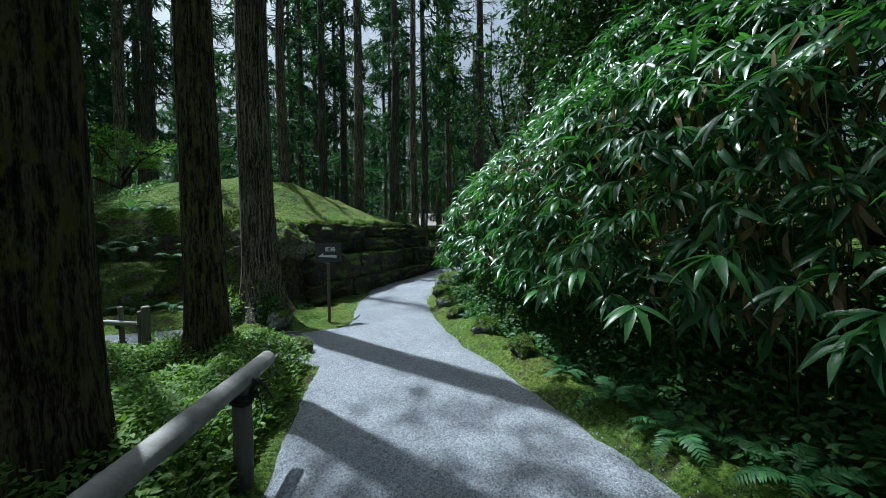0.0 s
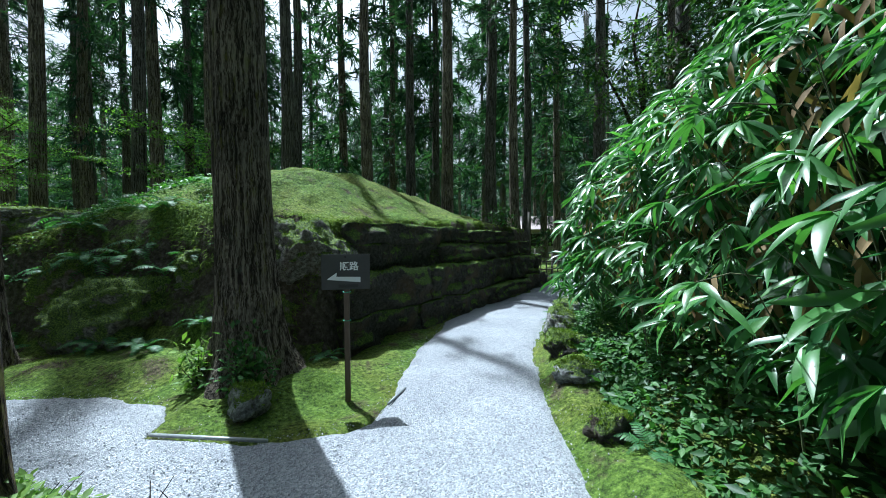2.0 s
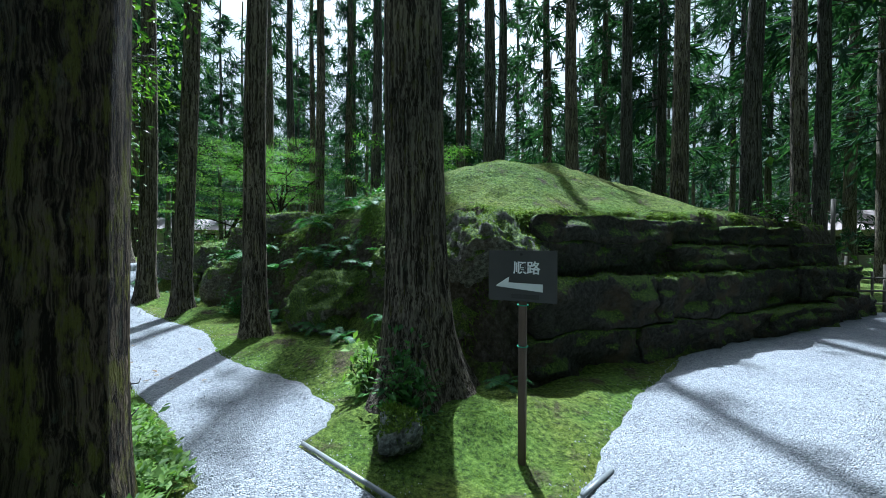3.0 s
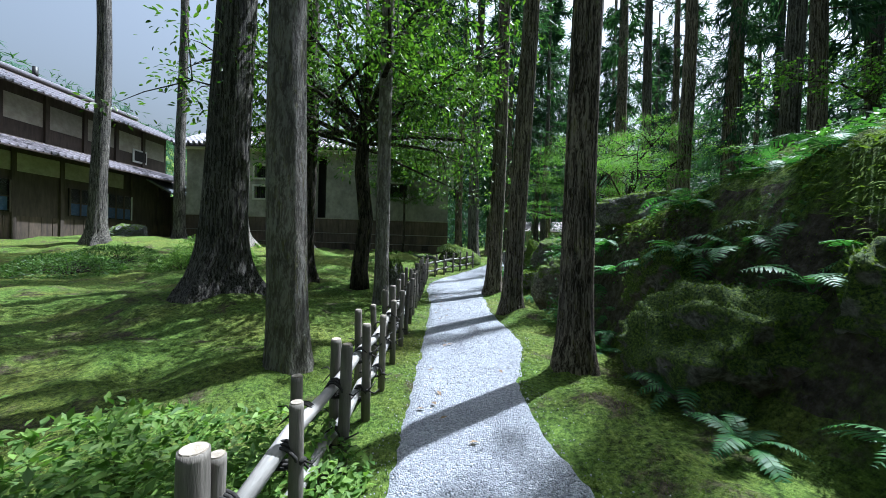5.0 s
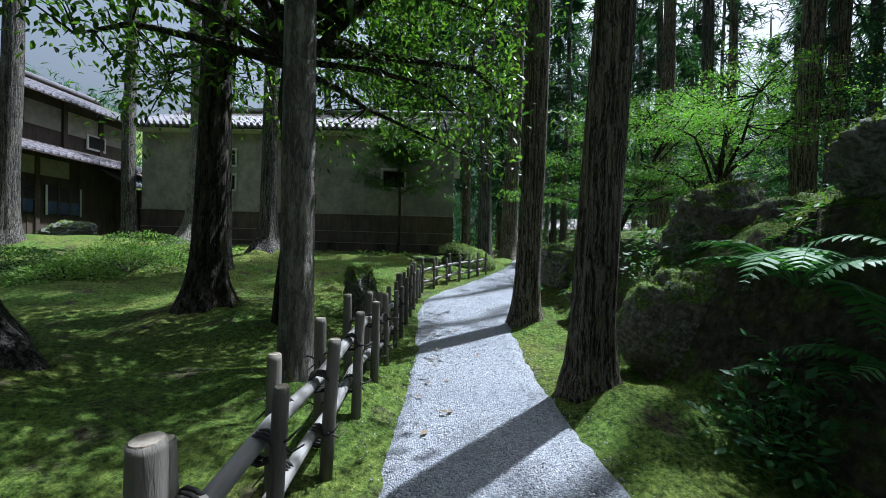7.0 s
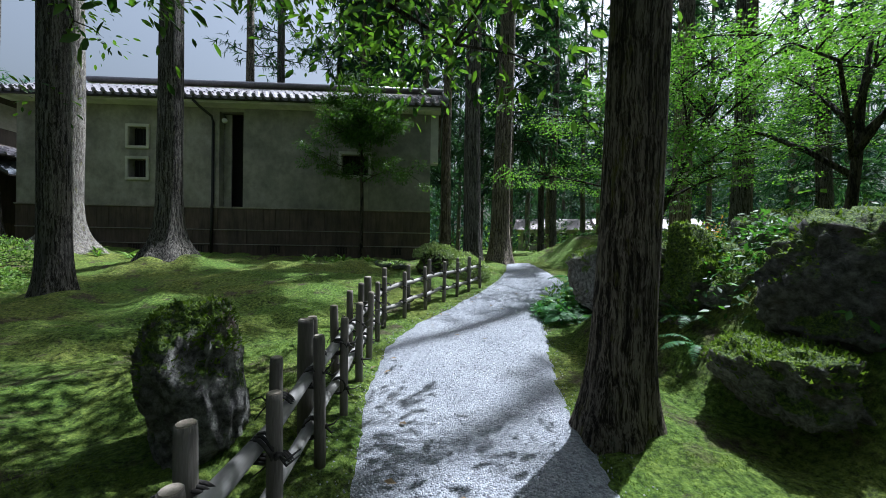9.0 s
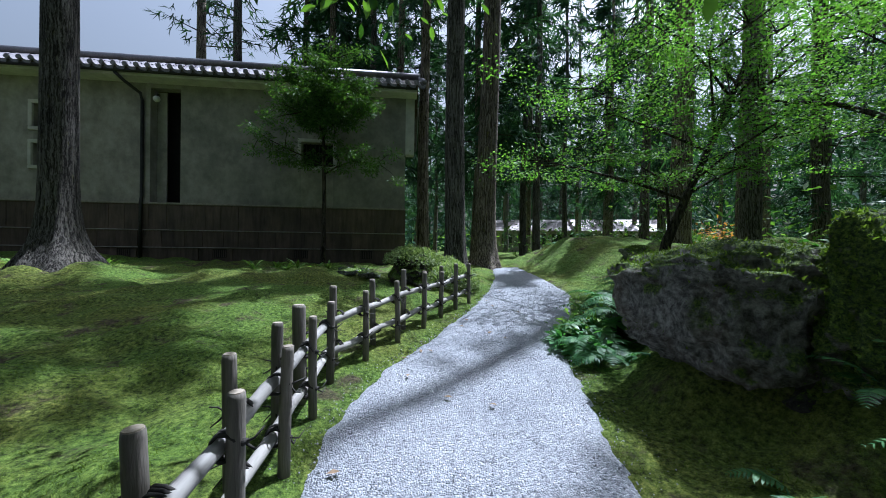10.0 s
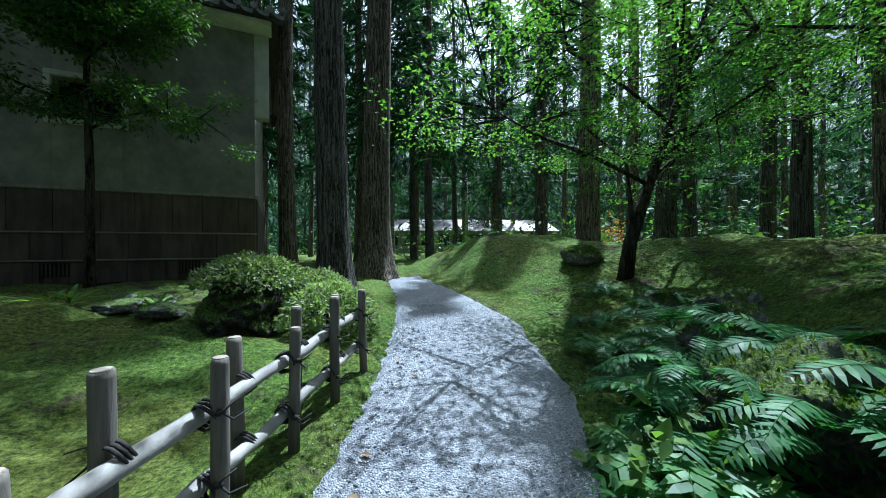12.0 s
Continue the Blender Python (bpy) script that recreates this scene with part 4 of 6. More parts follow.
# Added rock: its near-black colour draws the dark hollow under the boulder.
rock(-11.6, 7.6, (0.6, 0.5, 0.42), 24, ROCK_DARK_SHADED, "supporting rock, coloured as shade, in the hollow under the grey boulder", 0.3, z=0.05)
rock(-11.3, 8.5, (0.45, 0.4, 0.35), 2, ROCK, sink=0.3, group=BANK)
rock(-9.72, 7.78, (0.60, 0.5, 0.42), 3, ROCK_SHADE, "big boulder overhung by creepers, its colour darkened for shade", 0.3, z=0.72, turn=20, group=BANK, square=0.7, rough=0.22)
rock(-9.92, 7.08, (0.36, 0.22, 0.20), 4, ROCK, "low grey-blue broken rock at the foot of the bank", 0.3, z=0.32, turn=-12, tilt=8, group=BANK, square=0.75, rough=0.26)
rock(-10.75, 7.65, (0.32, 0.28, 0.26), 27, ROCK, "small broken rock among the creepers", 0.3, z=0.72, group=BANK)
rock(-8.5, 7.85, (0.55, 0.4, 0.45), 5, ROCK, sink=0.3, group=BANK)
rock(-8.1, 7.3, (0.48, 0.42, 0.58), 6, ROCK, "pointed grey slab with a moss-grown back leaning on the bank", 0.3, z=0.1, turn=35, tilt=-10, group=BANK, square=0.75, rough=0.2)
rock(-7.55, 7.9, (0.5, 0.42, 0.40), 28, ROCK_DARK_SHADED, "moss-topped rock behind the slab, darkened for shade", 0.3, z=0.75, group=BANK)
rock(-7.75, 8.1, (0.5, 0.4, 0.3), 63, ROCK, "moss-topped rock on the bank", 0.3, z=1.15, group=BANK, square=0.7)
rock(-7.0, 7.85, (0.55, 0.35, 0.5), 29, ROCK_DARK_SHADED, "dark shaded rock face behind the ferns", 0.3, z=0.25, group=BANK, square=0.7)
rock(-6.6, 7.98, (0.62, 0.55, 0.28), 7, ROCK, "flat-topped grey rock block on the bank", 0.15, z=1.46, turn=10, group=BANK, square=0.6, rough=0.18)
rock(-6.2, 7.95, (0.6, 0.4, 0.5), 8, ROCK_DARK_SHADED, "dark rock in the shade of the bank", 0.3, z=0.3, group=BANK)
rock(-5.2, 8.0, (0.8, 0.55, 0.5), 9, ROCK, sink=0.3, z=1.0, group=BANK)
rock(-5.25, 7.42, (0.50, 0.42, 0.55), 25, ROCK_MOSSY, "craggy brown rock under the ferns", 0.3, z=0.5, group=BANK)
rock(-4.25, 7.22, (0.95, 0.55, 0.60), 10, ROCK_MOSSY, "low boulder wholly covered in moss", 0.35, z=0.15, group=BANK)
rock(-3.55, 7.75, (0.65, 0.6, 0.55), 11, ROCK_MOSSY, "moss-covered boulder below the mound", 0.3, z=0.6, group=BANK)
rock(-3.1, 8.0, (0.7, 0.6, 0.5), 12, ROCK, "fissured brown boulder under the moss cap", 0.25, z=1.0, group=BANK)
rock(-2.3, 7.55, (0.6, 0.5, 0.5), 13, ROCK, "rounded brown boulder under the moss cap", 0.3, z=0.95, group=BANK)
rock(-2.5, 7.35, (0.7, 0.45, 0.5), 14, ROCK_MOSSY, "mossy boulder at the mound's foot", 0.3, z=0.2, group=BANK)
rock(-1.75, 7.38, (0.5, 0.42, 0.38), 15, ROCK, "rusty-toned boulder under the moss cap behind the sign", 0.3, z=1.05, group=BANK)
rock(-1.45, 5.62, (0.17, 0.14, 0.15), 16, ROCK_GREY, "small grey stone at the cedar's foot", 0.2)
rock(-0.95, 4.45, (0.18, 0.14, 0.14), 17, ROCK_MOSSY, "small dark stone at the shrub's edge", 0.25)
rock(-9.88, 3.94, (0.27, 0.20, 0.40), 66, ROCK, "upright mossy garden stone behind the fence", 0.22, turn=25, tilt=8, rough=0.18, square=0.62)
rock(-20.2, -11.5, (1.0, 0.6, 0.5), 19, ROCK_GREY, "pale garden stone on the far lawn", 0.3)
rock(-14.9, 9.5, (0.2, 0.16, 0.13), 20, ROCK_GREY, "small grey stone in the moss slope", 0.3)
rock(-14.2, 9.4, (0.26, 0.2, 0.16), 21, ROCK_GREY, "small grey stone in the moss slope", 0.3)
rock(-16.6, 10.1, (0.3, 0.3, 0.2), 22, ROCK, "small stone at the maple's foot", 0.3)
rock(-16.55, 5.3, (0.48, 0.46, 0.36), 23, ROCK_DARK_SHADED, "dark round garden stone under the clipped shrub", 0.2)
for i, (x, y, s) in enumerate([(1.22, 6.3, 0.2), (1.3, 7.0, 0.24), (1.45, 7.9, 0.28), (1.2, 5.4, 0.15), (1.35, 4.4, 0.15), (1.5, 3.5, 0.17), (1.85, 9.0, 0.3)]):
    rock(x, y, (s, s * 0.8, s * 0.7), 30 + i, ROCK_DARK_SHADED if i % 2 else ROCK_GREY, "small mossy edging stone beside the gravel", 0.35, group="edging stones")
for i, (x, y) in enumerate([(-0.95, 2.05), (-1.05, 2.35), (-0.98, 1.75)]):
    rock(x, y, (0.16, 0.13, 0.09), 40 + i, ROCK_GREY, "flat grey stone at the handrail's foot", 0.35, group="edging stones")


# ---- terraced stone wall beside the mound ----
def stone_wall():
    ob = thing("stone_wall", "terraced wall of rough cut stone courses with moss, coloured as in shade", "wall", kind="structure")
    d = Vector((0.52, 1.0, 0)).normalized()
    inward = Vector((-d.y, d.x, 0))
    rnd = random.Random(11)
    for course in range(4):
        s, end = 0.15 + 0.1 * course, (8.1, 7.5, 7.0, 6.3)[course]
        while s < end:
            length = min(rnd.uniform(0.9, 2.3), end - s + 0.15)
            lo, hi = (-0.1, 0.40, 0.96, 1.34)[course], (0.41, 0.97, 1.35, 1.64)[course] + rnd.uniform(-0.05, 0.01)
            bm = bmesh.new()
            bmesh.ops.create_cube(bm, size=1)
            bmesh.ops.subdivide_edges(bm, edges=bm.edges[:], cuts=13, use_grid_fill=True)
            mid = Vector((-1.3, 7.0, 0)) + d * (s + length / 2) + inward * (0.30 + 0.14 * course + rnd.uniform(-0.1, 0.1))
            for v in bm.verts:
                p = v.co.copy()
                q = Vector((abs(p.x), abs(p.y), abs(p.z)))
                shrink = 1 - 0.09 * max(0, q.x + q.z - 0.82) - 0.08 * max(0, q.y + q.z - 0.82)
                p *= shrink
                w = mid + d * (p.x * (length - 0.02)) + inward * (p.y * 0.6) + Vector((0, 0, (lo + hi) / 2 + p.z * (hi - lo)))
                w += Vector((noise.noise(w * 2.2), noise.noise(w * 2.2 + Vector((9, 0, 0))), noise.noise(w * 3 + Vector((0, 9, 0))) * 0.5)) * 0.11 + Vector((noise.noise(w * 7), noise.noise(w * 7 + Vector((5, 0, 0))), 0)) * 0.035
                ledge = noise.noise(Vector((w.x * 1.5, w.y * 1.5, w.z * 9)))
                w += inward * (0.06 * ledge + 0.05 * noise.noise(w * 6) + 0.025 * noise.noise(w * 15)) + Vector((0, 0, 0.03 * noise.noise(w * 9)))
                v.co = w
            # The shade over the wall is put into this stone's colour.
            part("stone_block", bm, ROCK_DARK_SHADED, ob, smooth=True)
            s += length


stone_wall()


# ---- bamboo rail fence ----
FENCE_X = [-2.6, -5.6, -8.0, -10.1, -11.3, -12.4, -12.7, -13.0, -13.35, -13.7, -14.25, -14.7, -15.08]
FENCE_Y = [4.51, 4.575, 4.555, 4.53, 4.52, 4.53, 4.68, 4.86, 5.07, 5.31, 5.60, 5.87, 6.13]


def post_mesh(r, tall, seed):
    return mesh_of("post", *tube_arrays([(0, 0, -0.15), (0.004, 0, 0.3), (0, 0.003, tall - 0.02), (0, 0.003, tall)], [r, r * 1.02, r * 0.98, r * 0.93], 12, 0.03, seed), POST_WOOD, True)


def add_post(parent, x, y, r, tall, seed, tilt=0.0):
    z = ground_z(x, y)
    p = part_of("post", post_mesh(r, tall, seed), parent)
    p.matrix_basis = pose(x, y, z, tilt, tilt * 0.6, seed * 37)
    cap = part_of("end_grain", mesh_of("end_grain", *tube_arrays([(0, 0.003, tall - 0.002), (0, 0.003, tall + 0.004)], [r * 0.86, r * 0.8], 12), POST_TOP), p, "pale cut end")
    return p


def tie_mesh(r):
    """A lashing: turns of rope with a knot and two loose ends."""
    chunks = []
    for k in range(3):
        pts = [(r * math.cos(a), r * math.sin(a), -0.014 + 0.014 * k + 0.006 * math.sin(2 * a)) for a in np.linspace(0, 2 * math.pi, 11)]
        chunks.append(tube_arrays(pts, [0.006] * 11, 5, caps=False))
    chunks.append(tube_arrays([(r, 0, 0), (r + 0.012, 0.008, 0.01), (r + 0.02, 0.0, -0.005)], [0.011, 0.014, 0.008], 6))
    chunks.append(tube_arrays([(r + 0.01, 0.0, 0), (r + 0.05, 0.02, 0.02), (r + 0.07, 0.03, -0.02)], [0.005, 0.004, 0.003], 4))
    chunks.append(tube_arrays([(r + 0.01, 0.0, 0), (r + 0.04, -0.03, 0.0), (r + 0.05, -0.04, -0.05)], [0.005, 0.004, 0.003], 4))
    return mesh_of("rope_tie", *join_arrays(chunks), ROPE, True)


TIE = tie_mesh(0.045)


def build_fence():
    ob = thing("rail_fence", "low weathered rail fence of round posts lashed with black rope", "fence")
    lengths, xs, ys = [0.0], [], []
    pts = [Vector((x, y, 0)) for x, y in zip(FENCE_X, FENCE_Y)]
    for a, b in zip(pts, pts[1:]):
        lengths.append(lengths[-1] + (b - a).length)
    total = lengths[-1]

    def place(s):
        return np.array([np.interp(s, lengths, FENCE_X), np.interp(s, lengths, FENCE_Y)])
    rnd = random.Random(4)
    s, k = 0.0, 0
    while s <= total + 0.01:
        p, q = place(s), place(min(s + 0.05, total))
        d = (q - p) / (np.linalg.norm(q - p) + 1e-9) if s < total - 0.06 else (p - place(s - 0.05)) / 0.05
        n = np.array([-d[1], d[0]])
        side = 0.062
        front = min(s + 0.26, total)
        add_post(ob, *(p + n * side), rnd.uniform(0.025, 0.031), rnd.uniform(0.60, 0.66), k, rnd.uniform(-2, 2))
        add_post(ob, *(place(front) - n * side), rnd.uniform(0.025, 0.031), rnd.uniform(0.60, 0.66), 100 + k, rnd.uniform(-2, 2))
        if k in (0, 6, 14, 18):
            add_post(ob, *(p + n * 0.075 - d * 0.07), 0.042, rnd.uniform(0.62, 0.66), 200 + k, rnd.uniform(-1, 1))
        for h in (0.18, 0.43):
            t = part_of("rope_tie", TIE, ob)
            t.matrix_basis = pose(*(p + n * side * 0.4), ground_z(*p) + h, 90 + rnd.uniform(-15, 15), 0, math.degrees(math.atan2(d[1], d[0])) + 90 + rnd.uniform(-12, 12)) @ Matrix.Diagonal((0.98, 0.98, 1.0, 1))
        q = place(front)
        for h in (0.18, 0.43):
            t = part_of("rope_tie", TIE, ob)
            t.matrix_basis = pose(*(q - n * side * 0.4), ground_z(*q) + h, 90 + rnd.uniform(-20, 20), rnd.uniform(-25, 25), math.degrees(math.atan2(d[1], d[0])) - 90 + rnd.uniform(-15, 15)) @ Matrix.Diagonal((1.05, 1.05, 1.2, 1))
        s += 0.53 + rnd.uniform(-0.03, 0.03)
        k += 1
    cuts = [0.0, 3.2, 7.5, 9.85, total]
    for a, b in zip(cuts, cuts[1:]):
        for h in (0.18, 0.43):
            n = max(4, int((b - a) / 0.35))
            line = []
            for i in range(n + 1):
                x, y = place(a + (b - a) * i / n)
                line.append((x, y, ground_z(x, y) + h + 0.012 * math.sin(3.1 * i + h * 9)))
            tube("rail", line, [0.029 + 0.003 * math.sin(2.3 * i) for i in range(n + 1)], RAIL_WOOD, ob, 10, 0.03, int(a * 10), "bleached round rail")


build_fence()


def handrail():
    ob = thing("handrail", "round wooden handrail lashed to a post at the path's start", "handrail")
    tube("rail", [(-1.12, -0.6, 0.52), (-0.9, 1.0, 0.57), (-0.72, 2.1, 0.61), (-0.69, 2.36, 0.615)], [0.055, 0.054, 0.05, 0.048], RAIL_WOOD, ob, 16, 0.02, 3, "grey weathered rail")
    tube("rail_end", [(-0.69, 2.36, 0.615), (-0.688, 2.372, 0.616)], [0.044, 0.040], POST_TOP, ob, 16)
    for i, (x, y) in enumerate([(-0.745, 2.08), (-1.0, 0.1)]):
        add_post(ob, x, y, 0.048, 0.60, 60 + i)
        t = part_of("rope_tie", TIE, ob)
        t.matrix_basis = pose(x + 0.01, y, 0.57, 90, 0, 10) @ Matrix.Diagonal((1.35, 1.35, 1.6, 1))
    t = part_of("rope_tie", TIE, ob)
    t.matrix_basis = pose(-0.745, 2.08, 0.50) @ Matrix.Diagonal((1.25, 1.25, 1.6, 1))


handrail()


def lattice_fence():
    """The dark bamboo fence that closes the way straight on."""
    ob = thing("bamboo_fence", "dark bamboo lattice fence closing the path ahead", "fence")
    a, b = Vector((1.9, 14.3, 0)), Vector((6.4, 17.6, 0))
    d = (b - a).normalized()
    n = 22
    for i in range(n + 1):
        p = a.lerp(b, i / n)
        z = ground_z(p.x, p.y)
        tall = 1.0 if i % 4 == 0 else 0.86
        r = 0.035 if i % 4 == 0 else 0.02
        tube("post" if i % 4 == 0 else "picket", [(p.x, p.y, z - 0.1), (p.x, p.y, z + tall)], [r, r * 0.95], POST_WOOD, ob, 8)
    for h in (0.2, 0.45, 0.7):
        tube("rail", [(*(a + Vector((0.02, -0.04, 0)))[:2], h), (*(b + Vector((0.02, -0.04, 0)))[:2], h)], [0.02, 0.02], POST_WOOD, ob, 8)


lattice_fence()


# ---- direction sign ----
def text_mesh(body, size):
    cu = bpy.data.curves.new("sign_text", "FONT")
    cu.body, cu.size, cu.align_x, cu.align_y, cu.extrude = body, size, "CENTER", "CENTER", 0.001
    cu.offset = 0.0016
    ob = new("sign_text", cu)
    dg = bpy.context.evaluated_depsgraph_get()
    dg.update()
    me = bpy.data.meshes.new_from_object(ob.evaluated_get(dg))
    bpy.data.objects.remove(ob)
    me.materials.clear()
    me.materials.append(SIGN_WHITE)
    return me


def sign():
    x, y = -0.80, 6.03
    ob = thing("direction_sign", "dark grey route sign with white arrow on a brown post", "sign", (x, y, ground_z(x, y) + 0.01), 12)
    post = part("post", box(bmesh.new(), (-0.022, -0.022, -0.2), (0.022, 0.022, 1.08), 0.004), SIGN_POST, ob)
    panel = part("panel", box(bmesh.new(), (-0.205, -0.038, 0.975), (0.205, -0.024, 1.28), 0.003), SIGN_PANEL, ob)
    arrow = bmesh.new()
    pts = [(-0.155, 1.067), (-0.075, 1.122), (-0.078, 1.087), (0.125, 1.083), (0.125, 1.037), (-0.155, 1.061)]
    vs = [arrow.verts.new((px, -0.0395, pz)) for px, pz in pts]
    arrow.faces.new(vs)
    g = bmesh.ops.extrude_face_region(arrow, geom=arrow.faces[:])
    bmesh.ops.translate(arrow, verts=[e for e in g["geom"] if isinstance(e, bmesh.types.BMVert)], vec=(0, -0.0015, 0))
    part("arrow", arrow, SIGN_WHITE, panel, "white painted arrow")
    part("bar", box(bmesh.new(), (-0.06, -0.041, 0.992), (0.105, -0.0385, 1.02)), SIGN_DARK, panel, "dark covering strip")
    letters = part_of("lettering", text_mesh("順路", 0.080), panel, "white lettering")
    letters.matrix_basis = pose(0.03, -0.0405, 1.172, 90, 0, 0)
    for z in (0.70, 0.95):
        t = part_of("wire_tie", mesh_of("wire_tie", *tube_arrays([(0.032 * math.cos(a), 0.032 * math.sin(a), z) for a in np.linspace(0, 2 * math.pi, 9)], [0.004] * 9, 5, caps=False), GREEN_TIE), ob, "thin green tie")
    part("bolt", box(bmesh.new(), (-0.008, -0.043, 1.25), (0.008, -0.037, 1.266), 0.002), DARK_METAL, panel)


sign()


def edging(name, a, b):
    ob = tube(name, [a, tuple((np.array(a) + np.array(b)) / 2), b], [0.013, 0.0135, 0.013], STEEL_PIPE, None, 10)
    tagged(ob, "grey round edging pole lying between gravel and moss", "edging", "path edging")


edging("edging_pole", (-1.95, 5.27, 0.028), (-1.08, 5.27, 0.028))
edging("edging_pole", (-0.40, 5.88, 0.026), (-0.33, 6.2, 0.026))


# ---- storehouse ----
def roof_tiles(name, x0, x1, y0, y1, z0, z1, material, parent, pitch=0.285, rows=12):
    """Curved pantiles in overlapping rows, as one sheet: from the eave (x0, z0) to the ridge (x1, z1), along y."""
    cols = max(2, int((y1 - y0) / pitch))
    per = 8
    verts, faces = [], []
    for r in range(rows):
        for e, (t, lift) in enumerate(((r / rows, 0.035), ((r + 1.08) / rows, 0.0))):
            for k in range(cols * per + 1):
                u = k / per
                f = u % 1.0
                wave = 0.045 * math.cos(2 * math.pi * f) if f < 0.5 else -0.045 + 0.012 * math.sin(2 * math.pi * f)
                verts.append((x0 + (x1 - x0) * t, y0 + (y1 - y0) * k / (cols * per), z0 + (z1 - z0) * t + lift + wave))
        w = cols * per + 1
        o = r * 2 * w
        for k in range(w - 1):
            faces.append((o + k, o + k + 1, o + w + k + 1, o + w + k))
        # the front lip of each row
        o2 = len(verts)
        for k in range(w):
            vx, vy, vz = verts[o + k]
            verts.append((vx, vy, vz - 0.04))
        for k in range(w - 1):
            faces.append((o2 + k, o2 + k + 1, o + k + 1, o + k))
    ob = part_of(name, mesh_of(name, verts, faces, material), parent)
    ob["kind"] = "stuff"
    return ob


KX, KN, KS = -21.0, 5.2, -9.05      # facade plane, north and south corner
KB, KW, KE = 0.55, 2.33, 6.02       # base, top of the boards, wall top


def storehouse():
    ob = thing("storehouse", "old plastered storehouse with dark board wainscot and tiled roof", "building")
    back = KX - 6.0
    bays = [(KS, -5.32, 0, 0), (-5.32, -4.72, 1, 0), (-4.72, -2.26, 0, 0), (-2.26, -1.43, 2, 0), (-1.43, 2.02, 0, 0), (2.02, 2.98, 3, 0), (2.98, KN, 0, 0)]
    for a, b, kind, _ in bays:
        if kind == 0:
            boxed("wall_panel", (KX - 0.3, a, KW), (KX, b, KE), PLASTER, ob, "stained grey plaster")
        elif kind == 1:
            for lo, hi in ((KW, 3.32), (3.95, 4.42), (5.08, KE)):
                boxed("wall_panel", (KX - 0.3, a, lo), (KX, b, hi), PLASTER, ob)
        elif kind == 2:
            boxed("wall_panel", (KX - 0.3, a, 5.72), (KX, b, KE), PLASTER, ob)
        else:
            for lo, hi in ((KW, 3.58), (4.32, KE)):
                boxed("wall_panel", (KX - 0.3, a, lo), (KX, b, hi), PLASTER, ob)
    for lo, hi in (((back, KN - 0.3, KW), (KX - 0.3, KN, KE)), ((back, KS, KW), (KX - 0.3, KS + 0.3, KE)), ((back, KS + 0.3, KW), (back + 0.3, KN - 0.3, KE))):
        boxed("wall_panel", lo, hi, PLASTER, ob)
    # gable
    for y in (KN - 0.3, KS):
        g = bmesh.new()
        a = [g.verts.new(c) for c in ((KX, y, KE), (back, y, KE), ((KX + back) / 2, y, 7.7))]
        b = [g.verts.new((v.co.x, y + 0.3, v.co.z)) for v in a]
        g.faces.new(a), g.faces.new(b[::-1])
        for i in range(3):
            g.faces.new((a[i], b[i], b[(i + 1) % 3], a[(i + 1) % 3]))
        part("gable", g, PLASTER, ob)
    boxed("base_course", (back - 0.02, KS - 0.02, 0.2), (KX + 0.02, KN + 0.02, KB + 0.06), ROCK_DARK_SHADED, ob, "dark stone footing")
    boxed("recess_back", (KX - 0.75, -2.6, KW), (KX - 0.7, -1.3, 5.72), DARK_VOID, ob)
    boxed("door_leaf", (KX - 0.34, -2.25, KW + 0.02), (KX - 0.29, -1.98, 5.70), PLASTER, ob, "grey plastered door leaf standing in the recess")
    # wainscot boards in three bands
    bands = [(KB + 0.06, 1.02), (1.05, 1.53), (1.56, KW - 0.03)]
    rnd = random.Random(2)
    vents = [-7.9, -5.1, -2.95, -0.3, 2.05, 4.05]
    meshes = {}
    for lo, hi in bands:
        y = KS
        while y < KN - 0.05:
            w = min(rnd.choice([0.42, 0.5, 0.58, 0.64]), KN - y)
            if KN - (y + w) < 0.2:
                w = KN - y
            if not (lo < 0.9 and any(abs(y + w / 2 - v) < 0.36 for v in vents)):
                key = (round(w, 2), lo)
                if key not in meshes:
                    meshes[key] = box(bmesh.new(), (0, 0.004, 0), (0.03, w - 0.004, hi - lo), 0.004)
                    me = bpy.data.meshes.new("board")
                    meshes[key].to_mesh(me)
                    meshes[key].free()
                    me.materials.append(WAINSCOT)
                    meshes[key] = me
                p = part_of("board", meshes[key], ob)
                p.matrix_basis = pose(KX + 0.004 + rnd.uniform(0, 0.008), y, lo)
            y += w
        tube("batten", [(KX + 0.05, KS, hi + 0.012), (KX + 0.052, (KS + KN) / 2, hi + 0.008), (KX + 0.05, KN + 0.03, hi + 0.012)], [0.018] * 3, BATTEN, ob, 8)
    boxed("wainscot_core", (KX - 0.3, KS, KB + 0.05), (KX + 0.002, KN, KW - 0.004), WAINSCOT, ob)
    boxed("wainscot_side", (back, KN - 0.3, KB + 0.05), (KX - 0.3, KN + 0.03, KW - 0.004), WAINSCOT, ob)
    boxed("sill_ledge", (KX, KS - 0.02, KW - 0.02), (KX + 0.075, KN + 0.06, KW + 0.022), BATTEN, ob, bevel=0.006)
    for v in vents:
        vent = boxed("vent", (KX + 0.004, v - 0.2, 0.74), (KX + 0.012, v + 0.2, 0.98), DARK_VOID, ob, "dark floor vent with vertical bars")
        for k in range(7):
            boxed("bar", (KX + 0.012, v - 0.18 + k * 0.055, 0.75), (KX + 0.034, v - 0.158 + k * 0.055, 0.97), HOUSE_WOOD, vent)
        boxed("surround", (KX + 0.004, v - 0.36, 0.62), (KX + 0.03, v - 0.2, 1.02), WAINSCOT, vent)
